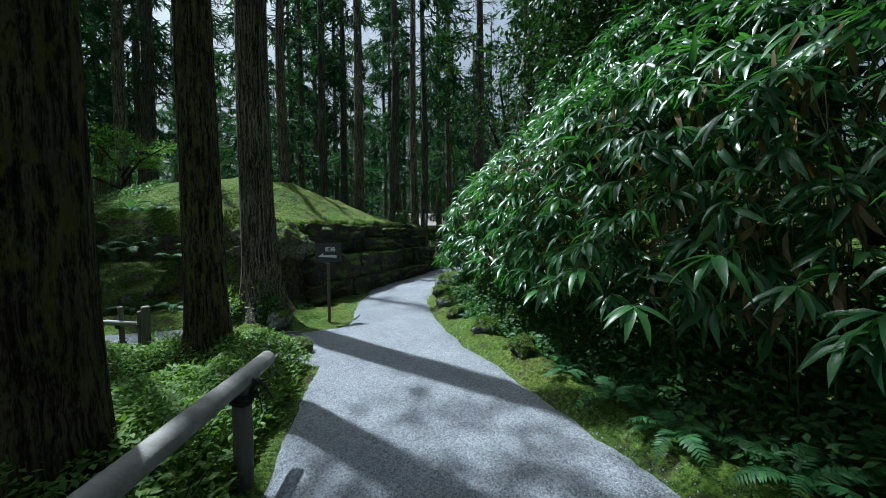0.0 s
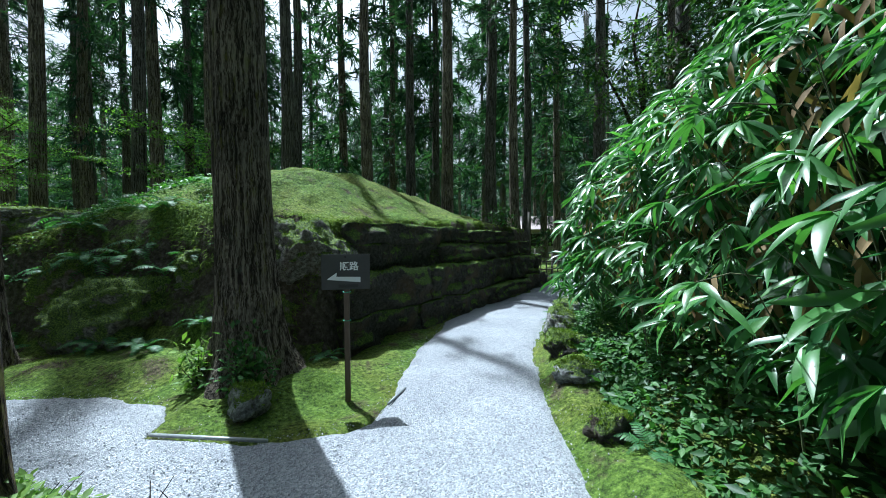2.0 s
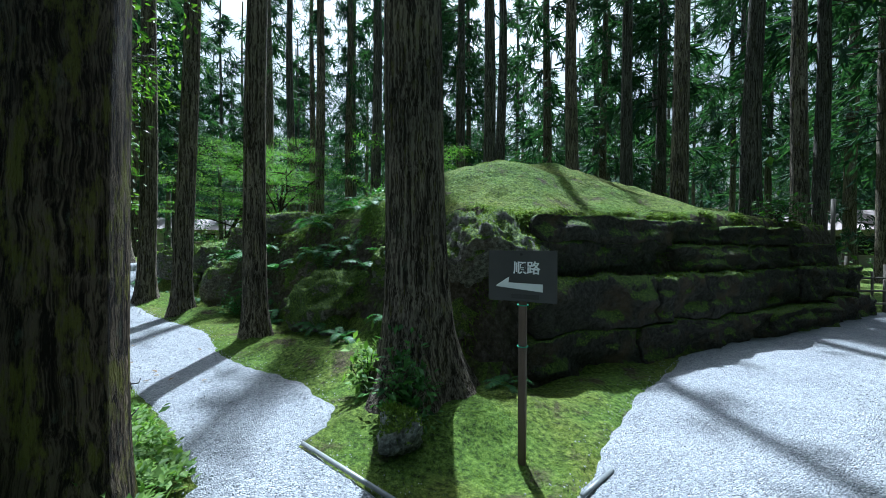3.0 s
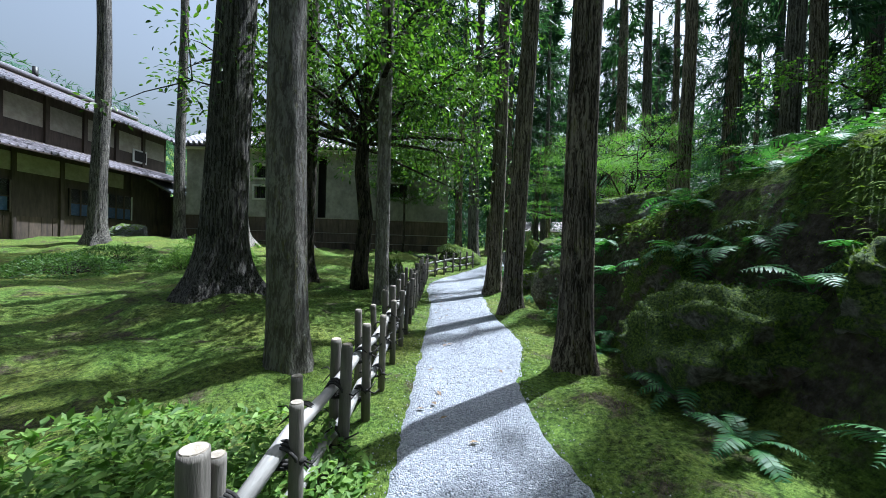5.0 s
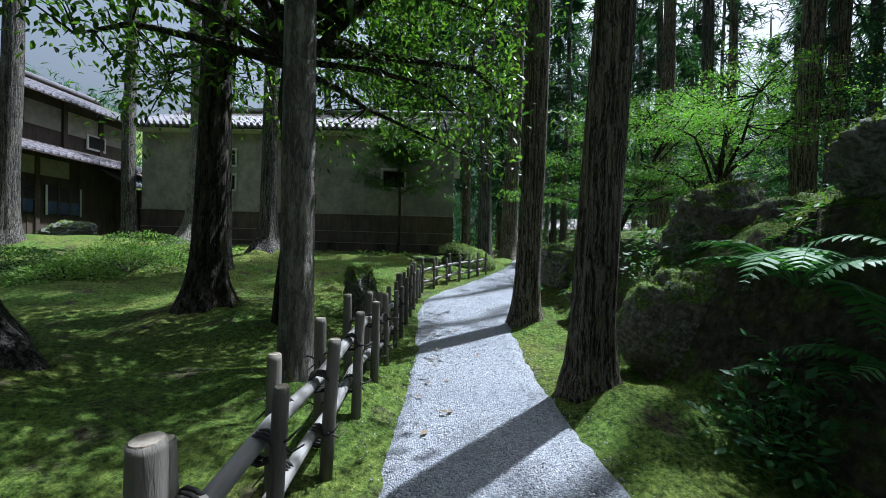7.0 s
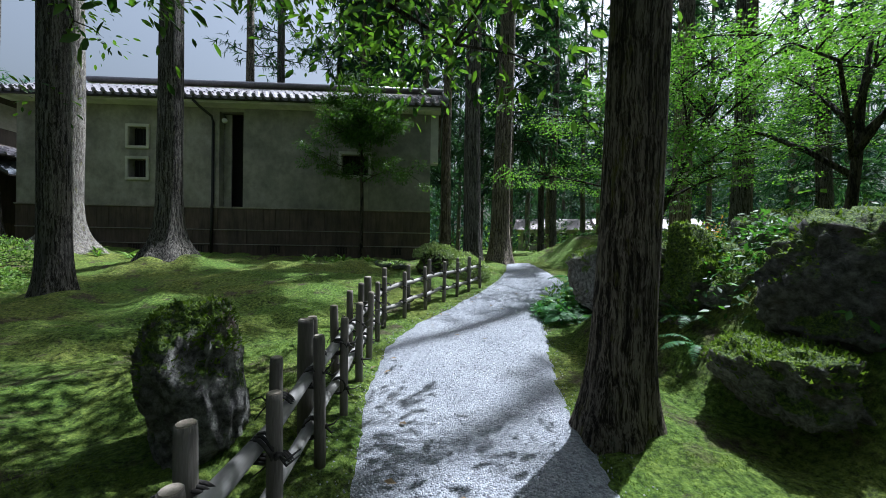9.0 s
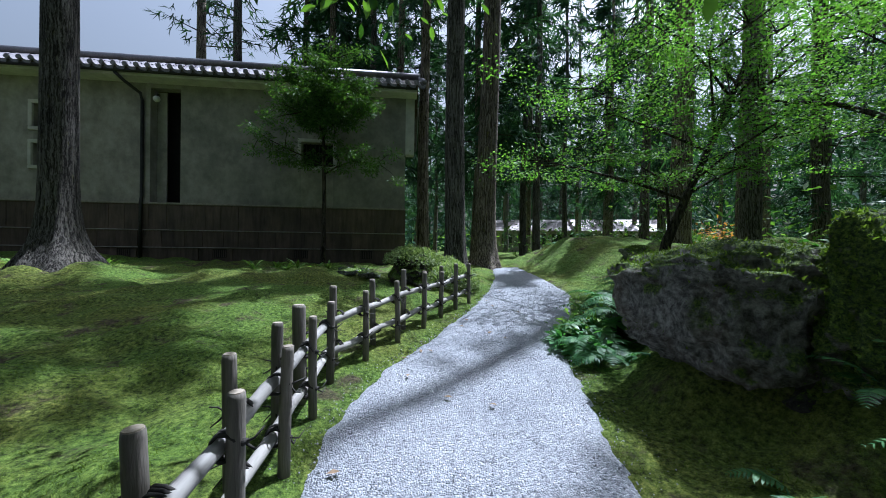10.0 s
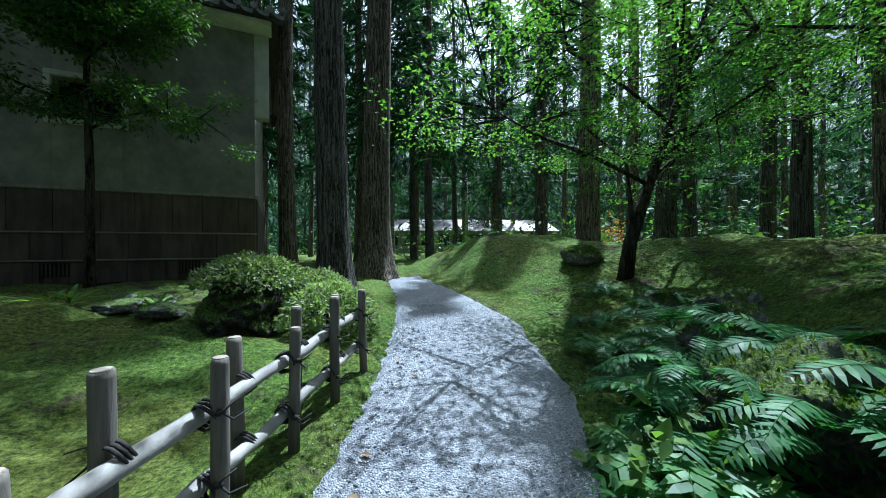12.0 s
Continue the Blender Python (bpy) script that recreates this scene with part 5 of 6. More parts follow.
        boxed("surround", (KX + 0.004, v + 0.2, 0.62), (KX + 0.03, v + 0.36, 1.02), WAINSCOT, vent)
    # windows
    for lo, hi, a, b in ((3.32, 3.95, -5.32, -4.72), (4.42, 5.08, -5.32, -4.72), (3.58, 4.32, 2.02, 2.98)):
        w = boxed("window", (KX - 0.28, a, lo), (KX - 0.24, b, hi), DARK_VOID, ob, "dark barred window with plaster frame")
        f = bmesh.new()
        t = 0.10
        for p, q in (((a - t, lo - t), (b + t, lo)), ((a - t, hi), (b + t, hi + t)), ((a - t, lo), (a, hi)), ((b, lo), (b + t, hi))):
            box(f, (KX - 0.02, p[0], p[1]), (KX + 0.06, q[0], q[1]), 0.012)
        part("window_frame", f, PLASTER_PALE, w, "pale plaster surround")
        for k in range(int((b - a) / 0.13)):
            y = a + 0.09 + k * 0.13
            boxed("bar", (KX - 0.2, y, lo), (KX - 0.17, y + 0.022, hi), DARK_METAL, w)
    # corner plaster pilaster under the eave, gutter, pipe and lamp
    boxed("eave_bracket", (KX - 0.25, KN, 4.05), (KX + 0.03, KN + 0.28, 5.85), PLASTER_PALE, ob, "pale boxed eave end", 0.02)
    boxed("eave_board", (KX - 0.02, KS - 0.2, 5.84), (KX + 0.48, KN + 0.34, 5.93), PLASTER_PALE, ob, "pale plastered eave soffit", 0.01)
    tube("gutter", [(KX + 0.55, KS - 0.3, 5.93), (KX + 0.55, KN + 0.3, 5.96)], [0.05, 0.05], DARK_METAL, ob, 10)
    tube("downpipe", [(KX + 0.54, -2.85, 5.9), (KX + 0.42, -2.7, 5.72), (KX + 0.1, -2.47, 5.5), (KX + 0.06, -2.44, 5.3), (KX + 0.06, -2.44, 2.5), (KX + 0.1, -2.44, 2.3), (KX + 0.1, -2.44, 0.6)], [0.045] * 7, DARK_METAL, ob, 10, label="dark rain pipe")
    lamp = tube("lamp", [(KX + 0.02, -2.0, 5.5), (KX + 0.1, -2.0, 5.5), (KX + 0.14, -2.0, 5.42)], [0.02, 0.02, 0.03], DARK_METAL, ob, 8)
    bm = bmesh.new()
    bmesh.ops.create_uvsphere(bm, u_segments=14, v_segments=8, radius=0.09, matrix=Matrix.Translation((KX + 0.15, -2.0, 5.34)))
    part("globe", bm, PALE_PAINT, lamp, "white globe", True)
    roof = boxed("roof", (back, KS, 5.93), (KX - 0.01, KN, 5.96), HOUSE_WOOD, ob)
    roof_tiles("roof_tiles", KX + 0.62, (KX + back) / 2, KS - 0.35, KN + 0.6, 6.03, 7.85, ROOF_TILE, roof)
    roof_tiles("roof_tiles", back - 0.62, (KX + back) / 2, KS - 0.35, KN + 0.6, 6.03, 7.85, ROOF_TILE, roof)
    b = bmesh.new()
    for sx in (1, -1):
        vs = [(KX + 0.6 if sx > 0 else back - 0.6, 5.97), ((KX + back) / 2, 7.76), ((KX + back) / 2, 7.82), (KX + 0.6 if sx > 0 else back - 0.6, 6.03)]
        lo = [b.verts.new((x, KS - 0.3, z)) for x, z in vs]
        hi = [b.verts.new((x, KN + 0.52, z)) for x, z in vs]
        b.faces.new(lo), b.faces.new(hi[::-1])
        for i in range(4):
            b.faces.new((lo[i], hi[i], hi[(i + 1) % 4], lo[(i + 1) % 4]))
    part("roof_deck", b, HOUSE_WOOD, roof)
    tube("ridge", [((KX + back) / 2, KS - 0.35, 7.96), ((KX + back) / 2, KN + 0.6, 7.96)], [0.14, 0.14], ROOF_TILE, roof, 12)
    tube("verge_roll", [(KX + 0.62, KN + 0.56, 6.12), ((KX + back) / 2, KN + 0.56, 7.92)], [0.075, 0.075], ROOF_TILE, roof, 10)
    n = int((KN + 0.6 - KS + 0.35) / 0.285)
    disc = mesh_of("eave_tile", *tube_arrays([(0, 0, 0), (0.03, 0, 0), (0.035, 0, 0)], [0.07, 0.07, 0.05], 12), ROOF_TILE)
    for k in range(n):
        p = part_of("eave_tile", disc, roof)
        p.matrix_basis = pose(KX + 0.62, KS - 0.35 + k * (KN + 0.6 - KS + 0.35) / n, 6.085)


storehouse()


# ---- house ----
def house():
    ob = thing("old_house", "dark timber two-storey house with tiled roofs beyond the lawn", "house")
    Y, x0, x1 = -12.6, -24.5, -6.0
    z0 = 0.55
    boxed("lower_wall", (x0, Y - 6, z0), (x1, Y, 4.7), HOUSE_WOOD, ob, "dark weathered timber wall")
    boxed("upper_wall", (x0 - 1.2, Y - 6, 4.7), (x1, Y - 1.3, 7.6), HOUSE_WOOD, ob)
    x = x0 - 1.0
    while x < x1 - 1.2:
        p = boxed("plaster_panel", (x, Y - 1.33, 6.0), (x + 1.5, Y - 1.27, 7.1), HOUSE_PLASTER, ob, "pale plaster between posts")
        boxed("upper_post", (x + 1.56, Y - 1.32, 4.9), (x + 1.74, Y - 1.2, 7.5), HOUSE_WOOD, ob)
        x += 1.8
    boxed("lower_plaster", (x0 + 3.4, Y - 0.04, 3.6), (x1, Y + 0.03, 4.35), HOUSE_PLASTER, ob)
    x = x0 + 1.0
    while x < x1:
        boxed("post", (x - 0.08, Y, z0), (x + 0.08, Y + 0.1, 4.6), HOUSE_WOOD, ob)
        x += 1.85
    for k, wx in enumerate((-21.6, -19.75, -16.0)):
        w = boxed("window", (wx, Y + 0.02, 1.9), (wx + 1.5, Y + 0.05, 3.2), DARK_VOID, ob, "sliding window with dark glass and a blue curtain")
        boxed("curtain", (wx + 0.1, Y + 0.052, 1.95), (wx + 1.4, Y + 0.06, 2.5), BLUE_CLOTH, w)
        pane = boxed("pane", (wx, Y + 0.07, 1.9), (wx + 1.5, Y + 0.075, 3.2), GLASS, w)
        for m in range(4):
            boxed("window_frame", (wx + m * 0.48, Y + 0.078, 1.9), (wx + m * 0.48 + 0.06, Y + 0.11, 3.2), PALE_PAINT if k == 0 and m in (0, 3) else HOUSE_WOOD, w)
        boxed("window_frame", (wx, Y + 0.078, 2.5), (wx + 1.5, Y + 0.1, 2.55), HOUSE_WOOD, w)
    rnd = random.Random(3)
    x = x0
    while x < x1:
        boxed("wall_board", (x + 0.01, Y + 0.004, z0), (x + 0.44, Y + 0.02 + rnd.uniform(0, 0.015), 1.75), WAINSCOT, ob)
        x += 0.46
    w = boxed("window", (-24.1, Y - 1.28, 5.5), (-23.1, Y - 1.22, 6.3), PALE_PAINT, ob, "small white-framed upper window")
    boxed("pane", (-24.0, Y - 1.22, 5.6), (-23.2, Y - 1.2, 6.2), DARK_VOID, w)
    # roofs: turned copies of the tile sheet, running along x
    def slope(name, ya, za, yb, zb, xa, xb, mat):
        sheet = roof_tiles(name, ya, yb, xa, xb, za, zb, mat, ob, rows=9)
        sheet.matrix_basis = Matrix(((0, 1, 0, 0), (1, 0, 0, 0), (0, 0, 1, 0), (0, 0, 0, 1)))
        under = bmesh.new()
        a = [(xa, ya, za - 0.1), (xb, ya, za - 0.1), (xb, yb, zb - 0.1), (xa, yb, zb - 0.1)]
        lo = [under.verts.new(c) for c in a]
        hi = [under.verts.new((c[0], c[1], c[2] + 0.05)) for c in a]
        under.faces.new(lo), under.faces.new(hi[::-1])
        for i in range(4):
            under.faces.new((lo[i], hi[i], hi[(i + 1) % 4], lo[(i + 1) % 4]))
        part("roof_deck", under, HOUSE_WOOD, ob)
    slope("lower_roof", Y + 1.1, 4.45, Y - 1.3, 5.35, x0 - 1.0, x1 + 0.4, ROOF_TILE)
    slope("upper_roof", Y - 0.4, 7.35, Y - 4.2, 9.1, x0 - 2.2, x1 + 0.4, ROOF_TILE)
    slope("upper_roof", Y - 8.0, 7.35, Y - 4.2, 9.1, x0 - 2.2, x1 + 0.4, ROOF_TILE)
    tube("ridge", [(x0 - 2.2, Y - 4.2, 9.2), (x1 + 0.4, Y - 4.2, 9.2)], [0.16, 0.16], ROOF_TILE, ob, 10)
    # lower link with silvery tiles
    boxed("link_wall", (x0 - 1.6, Y - 4, z0), (x0 - 0.004, Y + 0.9, 3.6), HOUSE_WOOD, ob)
    slope("link_roof", Y + 1.5, 3.65, Y - 1.0, 4.9, x0 - 1.8, x0 + 1.9, ROOF_TILE_BLUE)
    tube("chimney", [(x0 + 4, Y - 4.2, 9.1), (x0 + 4, Y - 4.2, 9.8)], [0.12, 0.12], DARK_METAL, ob, 10)


house()


# ---- planting ----
def stuff(ob, label, category):
    return tagged(ob, label, category, kind="stuff")


def blanket(name, label, category, xs, ys, lift, shape, size, material, seed, lean=0.6, base=None):
    """Leaves strewn at the given places, lift metres over the ground."""
    g = np.random.default_rng(seed)
    n = len(xs)
    z = (height(xs, ys) if base is None else base) + lift
    at = np.stack([xs, ys, z], 1)
    along = rand_dirs(g, n)
    along[:, 2] *= 0.5
    up = rand_dirs(g, n) * lean + np.array([[0, 0, 1.0]])
    return stuff(leaves(name, shape, at, along, up, g.uniform(0.6, 1.3, n) * size, material), label, category)


rng = np.random.default_rng(21)


# Bamboo grass on the bank.
def thicket():
    n = 2900
    y = rng.uniform(-1.5, 9.6, n)
    s = rng.uniform(0, 1, n) ** 0.85
    z = 0.75 + 4.4 * s
    edge = np.interp(y, STRAIGHT_Y, STRAIGHT_R)
    x = edge + 0.42 + np.where(z < 2.2, 0.16 * z, 0.35 + (z - 2.2) * 0.85) + 0.6 * fbm(y, z, 0.8, 3, 60) + rng.exponential(0.2, n)
    x = x + 1.1 * ease(8.0, 9.8, y) + 0.25 * ease(1.2, -1.5, y)
    per = rng.integers(5, 9, n)
    out = np.stack([-0.7 + 0.45 * rng.normal(size=n), -0.2 + 0.7 * rng.normal(size=n), 0.0 + 0.4 * rng.normal(size=n)], 1)
    at, along, up, size = [], [], [], []
    for i in range(n):
        d = out[i] / np.linalg.norm(out[i])
        side = np.cross(d, (0, 0, 1.0))
        side /= np.linalg.norm(side) + 1e-6
        k = per[i]
        fan = np.linspace(-1.25, 1.25, k) + rng.normal(0, 0.12, k)
        w = np.cos(fan)[:, None] * d[None] + np.sin(fan)[:, None] * side[None]
        w[:, 2] -= 0.15 + 0.75 * rng.random(k)
        at.append(np.tile(np.array([x[i], y[i], z[i]]), (k, 1)) + d[None] * rng.uniform(0, 0.05, (k, 1)))
        along.append(w)
        up.append(np.tile(np.array([-0.35, -0.05, 0.9]), (k, 1)) + rng.normal(0, 0.4, (k, 3)))
        size.append(rng.uniform(0.16, 0.31, k))
    at, along, up, size = (np.concatenate(v) for v in (at, along, up, size))
    stuff(leaves("bamboo_grass", LANCE, at, along, up, size, SASA_LEAF), "dense thicket of broad-leaved bamboo grass on the bank", "bamboo grass")
    # withered leaves hang below the fresh ones
    m = 1000
    y = rng.uniform(-0.5, 8.6, m)
    z = rng.uniform(0.9, 2.6, m)
    x = np.interp(y, STRAIGHT_Y, STRAIGHT_R) + 0.52 + 0.18 * z + 0.5 * fbm(y, z, 0.8, 3, 60) + rng.uniform(0, 0.25, m)
    w = rng.normal(0, 0.35, (m, 3)) + np.array([[-0.1, 0, -1.0]])
    stuff(leaves("withered_leaves", LANCE, np.stack([x, y, z], 1), w, rng.normal(0, 0.5, (m, 3)) + np.array([[-1.0, -0.3, 0]]), rng.uniform(0.15, 0.27, m), SASA_DEAD), "withered brown bamboo grass leaves hanging in the thicket", "dry leaves")
    stalks = []
    for i in range(420):
        y0 = rng.uniform(-1.0, 9.2)
        x0 = float(np.interp(y0, STRAIGHT_Y, STRAIGHT_R)) + rng.uniform(0.8, 2.6)
        z0 = ground_z(x0, y0)
        tall = rng.uniform(1.0, 2.3)
        stalks.append(tube_arrays([(x0, y0, z0), (x0 - 0.1, y0 - 0.03, z0 + tall * 0.6), (x0 - rng.uniform(0.25, 0.6), y0 + rng.normal(0, 0.12), z0 + tall)], [0.006, 0.005, 0.002], 4, caps=False))
    stuff(part_of("bamboo_grass_stalks", mesh_of("bamboo_grass_stalks", *join_arrays(stalks), STEM)), "thin arching bamboo grass stalks", "stalks")
    # deep shade put into colour: a second, darker layer of foliage inside the bank
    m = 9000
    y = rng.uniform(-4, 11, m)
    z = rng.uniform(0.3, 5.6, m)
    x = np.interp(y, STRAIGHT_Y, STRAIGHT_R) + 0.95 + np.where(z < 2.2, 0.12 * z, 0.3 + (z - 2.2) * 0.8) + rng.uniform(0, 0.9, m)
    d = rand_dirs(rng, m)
    stuff(leaves("thicket_inner_foliage", OVAL, np.stack([x, y, z], 1), d, rand_dirs(rng, m), rng.uniform(0.12, 0.3, m), DARK_SHADED_LEAF), "inner foliage of the bank's thicket, coloured as deep shade", "foliage")
    # low undergrowth at the foot of the bank
    m = 17000
    y = rng.uniform(-1.5, 10.5, m)
    s = rng.random(m)
    x = np.interp(y, STRAIGHT_Y, STRAIGHT_R) + 0.40 + 0.12 * fbm(y, y * 0 + 3, 1.7, 3, 9) + s * 0.9 + rng.exponential(0.05, m)
    z = height(x, y) + 0.05 + 0.95 * s * rng.uniform(0.7, 1.05, m) + 0.14 * fbm(x, y, 2.2, 2, 4)
    d = rand_dirs(rng, m)
    d[:, 2] = d[:, 2] * 0.4 - 0.2
    stuff(leaves("undergrowth", OVAL, np.stack([x, y, z], 1), d, rand_dirs(rng, m) * 0.6 + np.array([[-0.5, -0.1, 0.8]]), rng.uniform(0.04, 0.10, m), UNDER_LEAF), "fine green undergrowth at the foot of the thicket", "undergrowth")


thicket()
# Unlit crowns: their near-black leaf colour carries the shade as well.
for i, (x, y, s) in enumerate([(6.0, 4.2, 1.0), (6.4, 8.0, 1.0), (5.2, 0.4, 1.0), (5.4, -3.2, 1.0), (6.8, 11.3, 0.9), (8.0, 2.2, 1), (8.2, 6.0, 1)]):
    limb_tree("evergreen_tree", "dark evergreen tree looming over the thicket", x, y,
              [((0, 0, 1.4), (-1.7, -0.4, 3.4), 0.07), ((0, 0, 1.8), (0.2, -1.9, 3.8), 0.07), ((0, 0, 2.0), (-0.4, 1.9, 4.2), 0.07), ((0, 0, 2.6), (-1.9, 0.9, 5.4), 0.07), ((0, 0, 3.0), (-1.2, -1.3, 6.2), 0.06), ((0, 0, 3.4), (0.8, 0.6, 6.8), 0.06), ((0, 0, 3.6), (-0.6, 0.2, 7.4), 0.05)],
              BARK_DARK, [(0, 0, 0.6), (0.05, 0, 1.8), (-0.05, 0.05, 3.2), (0, 0, 5.0)], [0.14, 0.12, 0.09, 0.04], OVAL, DARK_SHADED_LEAF, 0.17, 13, 110, 0.85, 0.85, 40 + i, "evergreens above the thicket")


def long_leaf():
    """A broad lance-shaped leaf, folded along its rib and drooping to the tip."""
    verts, faces, n = [], [], 9
    for i in range(n):
        t = i / (n - 1)
        w = 0.105 * math.sin(math.pi * min(1.0, 0.06 + 0.94 * t ** 0.72)) ** 0.8
        z = 0.06 * t - 0.34 * t * t
        verts += [(t * (1 - 0.08 * t), w, z + 0.35 * w), (t * (1 - 0.08 * t), 0, z), (t * (1 - 0.08 * t), -w, z + 0.3 * w)]
    for i in range(n - 1):
        for k in range(2):
            faces.append((3 * i + k, 3 * i + 3 + k, 3 * i + 4 + k, 3 * i + 1 + k))
    return mesh_of("leaf", verts, faces, SASA_LEAF, True)


BIG_LEAF = long_leaf()


def sprig(x, y, z, seed, size=0.3):
    """A spray of bamboo grass that reaches out of the thicket: a stalk and a fan of large leaves."""
    g = random.Random(seed)
    ob = thing("bamboo_grass_sprig", "spray of large bamboo grass leaves arching over the path edge", "bamboo grass", (x, y, z), g.uniform(-20, 20), "sprays of bamboo grass")
    tube("stalk", [(0.75, 0.1, -0.35), (0.4, 0.05, 0.02), (0.15, 0.0, 0.05), (0, 0, 0)], [0.006, 0.005, 0.004, 0.003], STEM, ob, 6)
    n = g.randint(5, 7)
    for i in range(n):
        f = part_of("leaf", BIG_LEAF, ob)
        k = size * g.uniform(0.8, 1.15)
        f.matrix_basis = pose(0.02 * i / n, 0, 0, g.uniform(-18, 18), g.uniform(8, 38), 180 + (i - (n - 1) / 2) * 38 + g.uniform(-8, 8)) @ Matrix.Diagonal((k, k, k, 1))


for i, (x, y, z, s) in enumerate([(1.45, 2.4, 1.12, 0.27), (1.36, 2.72, 0.95, 0.27), (1.6, 2.55, 1.3, 0.26), (1.55, 3.3, 0.82, 0.26), (1.65, 3.7, 1.22, 0.27), (1.62, 2.05, 0.9, 0.3), (1.75, 1.6, 1.25, 0.3), (1.5, 4.3, 1.45, 0.27), (1.42, 4.9, 1.15, 0.25),
                              (1.5, 5.4, 1.6, 0.25), (1.45, 6.1, 1.3, 0.25), (1.65, 3.1, 1.7, 0.28), (1.7, 2.3, 1.75, 0.28), (1.42, 6.6, 1.9, 0.25), (1.48, 5.0, 2.0, 0.25), (1.6, 4.0, 2.1, 0.26)]):
    sprig(x, y, z, i, s)


# Low shrubs between the handrail and the bend.
def shrub_bed():
    n = 48000
    x, y = rng.uniform(-3.4, -0.62, n), rng.uniform(0.4, 4.75, n)
    keep = (on_path(x, y) < -0.02) & (x < -0.74 + 0.10 * fbm(y, y * 0, 1.6, 3, 2)) & ((x + 1.81) ** 2 + (y - 4.18) ** 2 > 0.05) & (fbm(x, y, 1.3, 2, 77) > -0.33)
    x, y = x[keep], y[keep]
    top = (0.30 + 0.28 * fbm(x, y, 1.1, 3, 14) + 0.08 * fbm(x, y, 4, 2, 15)) * ease(-0.68, -1.05, x) * ease(4.78, 4.35, y) + 0.06
    z = height(x, y) + top * (1 - rng.random(len(x)) ** 2.2 * 0.8)
    at = np.stack([x, y, z], 1)
    d = rand_dirs(rng, len(x))
    d[:, 2] = np.abs(d[:, 2]) * 0.5
    stuff(leaves("azalea_bed", OVAL, at, d, rand_dirs(rng, len(x)) * 0.5 + np.array([[0, 0, 1.0]]), rng.uniform(0.035, 0.068, len(x)), AZALEA_LEAF), "low spreading azaleas with small light green leaves beside the path", "shrub")
    sticks = []
    for i in range(260):
        x0, y0 = rng.uniform(-2.8, -0.85), rng.uniform(0.8, 4.5)
        z0 = ground_z(x0, y0)
        sticks.append(tube_arrays([(x0, y0, z0), (x0 + rng.normal(0, 0.05), y0 + rng.normal(0, 0.05), z0 + 0.15), (x0 + rng.normal(0, 0.1), y0 + rng.normal(0, 0.1), z0 + 0.32)], [0.005, 0.004, 0.002], 4, caps=False))
    stuff(part_of("azalea_twigs", mesh_of("azalea_twigs", *join_arrays(sticks), BARK_DARK)), "thin brown azalea twigs", "twigs")


shrub_bed()


def dome_shrub(x, y, size, material, leaf, n, label, seed, lift=0.0, group=""):
    """A clipped, rounded shrub: twigs inside, leaves over an uneven dome."""
    g = np.random.default_rng(seed)
    ob = thing("clipped_shrub", label, "shrub", (x, y, ground_z(x, y) + lift), group=group)
    d = rand_dirs(g, n)
    d[:, 2] = np.abs(d[:, 2])
    lump = 1 + 0.22 * fbm(d[:, 0] * 2 + seed, d[:, 1] * 2 + d[:, 2], 1.5, 3, seed)
    depth = 1 - g.random(n) ** 2.5 * 0.35
    at = d * np.array([size]) * (lump * depth)[:, None]
    along = d + rand_dirs(g, n) * 0.9
    leaves("foliage", OVAL, at, along, d + rand_dirs(g, n) * 0.6 + np.array([[0, 0, 0.6]]), g.uniform(0.6, 1.3, n) * leaf, material, ob)
    sticks = []
    for i in range(40):
        e = at[g.integers(n)] * 0.9
        sticks.append(tube_arrays([(0, 0, 0), tuple(e * 0.5 + np.array([0, 0, 0.06])), tuple(e)], [0.012, 0.008, 0.003], 4, caps=False))
    tagged(part_of("twig", mesh_of("twig", *join_arrays(sticks), BARK_DARK), ob), kind="stuff")


LAWN = "clipped azaleas on the lawn"
dome_shrub(-13.2, -2.4, (1.4, 1.25, 0.62), AZALEA_LEAF, 0.06, 6000, "broad clipped azalea dome on the moss lawn", 1, group=LAWN)
dome_shrub(-11.9, -2.5, (0.85, 0.8, 0.42), AZALEA_LEAF, 0.06, 4000, "low clipped azalea dome on the moss lawn", 2, group=LAWN)
dome_shrub(-12.6, -5.0, (1.5, 1.0, 0.55), SHRUB_LEAF, 0.06, 5000, "dark clipped azalea dome on the moss lawn", 3, group=LAWN)
dome_shrub(-10.6, -4.4, (1.2, 1.1, 0.5), SHRUB_LEAF, 0.06, 5000, "dark clipped azalea dome on the moss lawn", 4, group=LAWN)
dome_shrub(-15.0, -3.5, (1.5, 1.3, 0.8), AZALEA_LEAF, 0.06, 4000, "clipped azalea dome before the house", 5, group=LAWN)
dome_shrub(-16.75, 5.35, (0.6, 0.55, 0.34), PALE_LEAF, 0.05, 3200, "low leafy shrub draped over a dark stone by the storehouse", 6, lift=0.42)
dome_shrub(-16.3, 6.1, (0.62, 0.5, 0.42), PALE_LEAF, 0.055, 4800, "pale-leaved low shrub at the fence's end", 7)
dome_shrub(-17.3, 6.0, (0.7, 0.55, 0.5), PALE_LEAF, 0.055, 4200, "pale-leaved low shrub beside the round stone", 8)
dome_shrub(-23.8, 14.6, (1.1, 0.9, 0.6), SHRUB_LEAF, 0.08, 2500, "low shrub behind the mossy knoll", 9)
dome_shrub(-21.3, 15.0, (1.3, 0.9, 0.7), SHRUB_LEAF, 0.08, 2500, "low shrub behind the mossy knoll", 10)


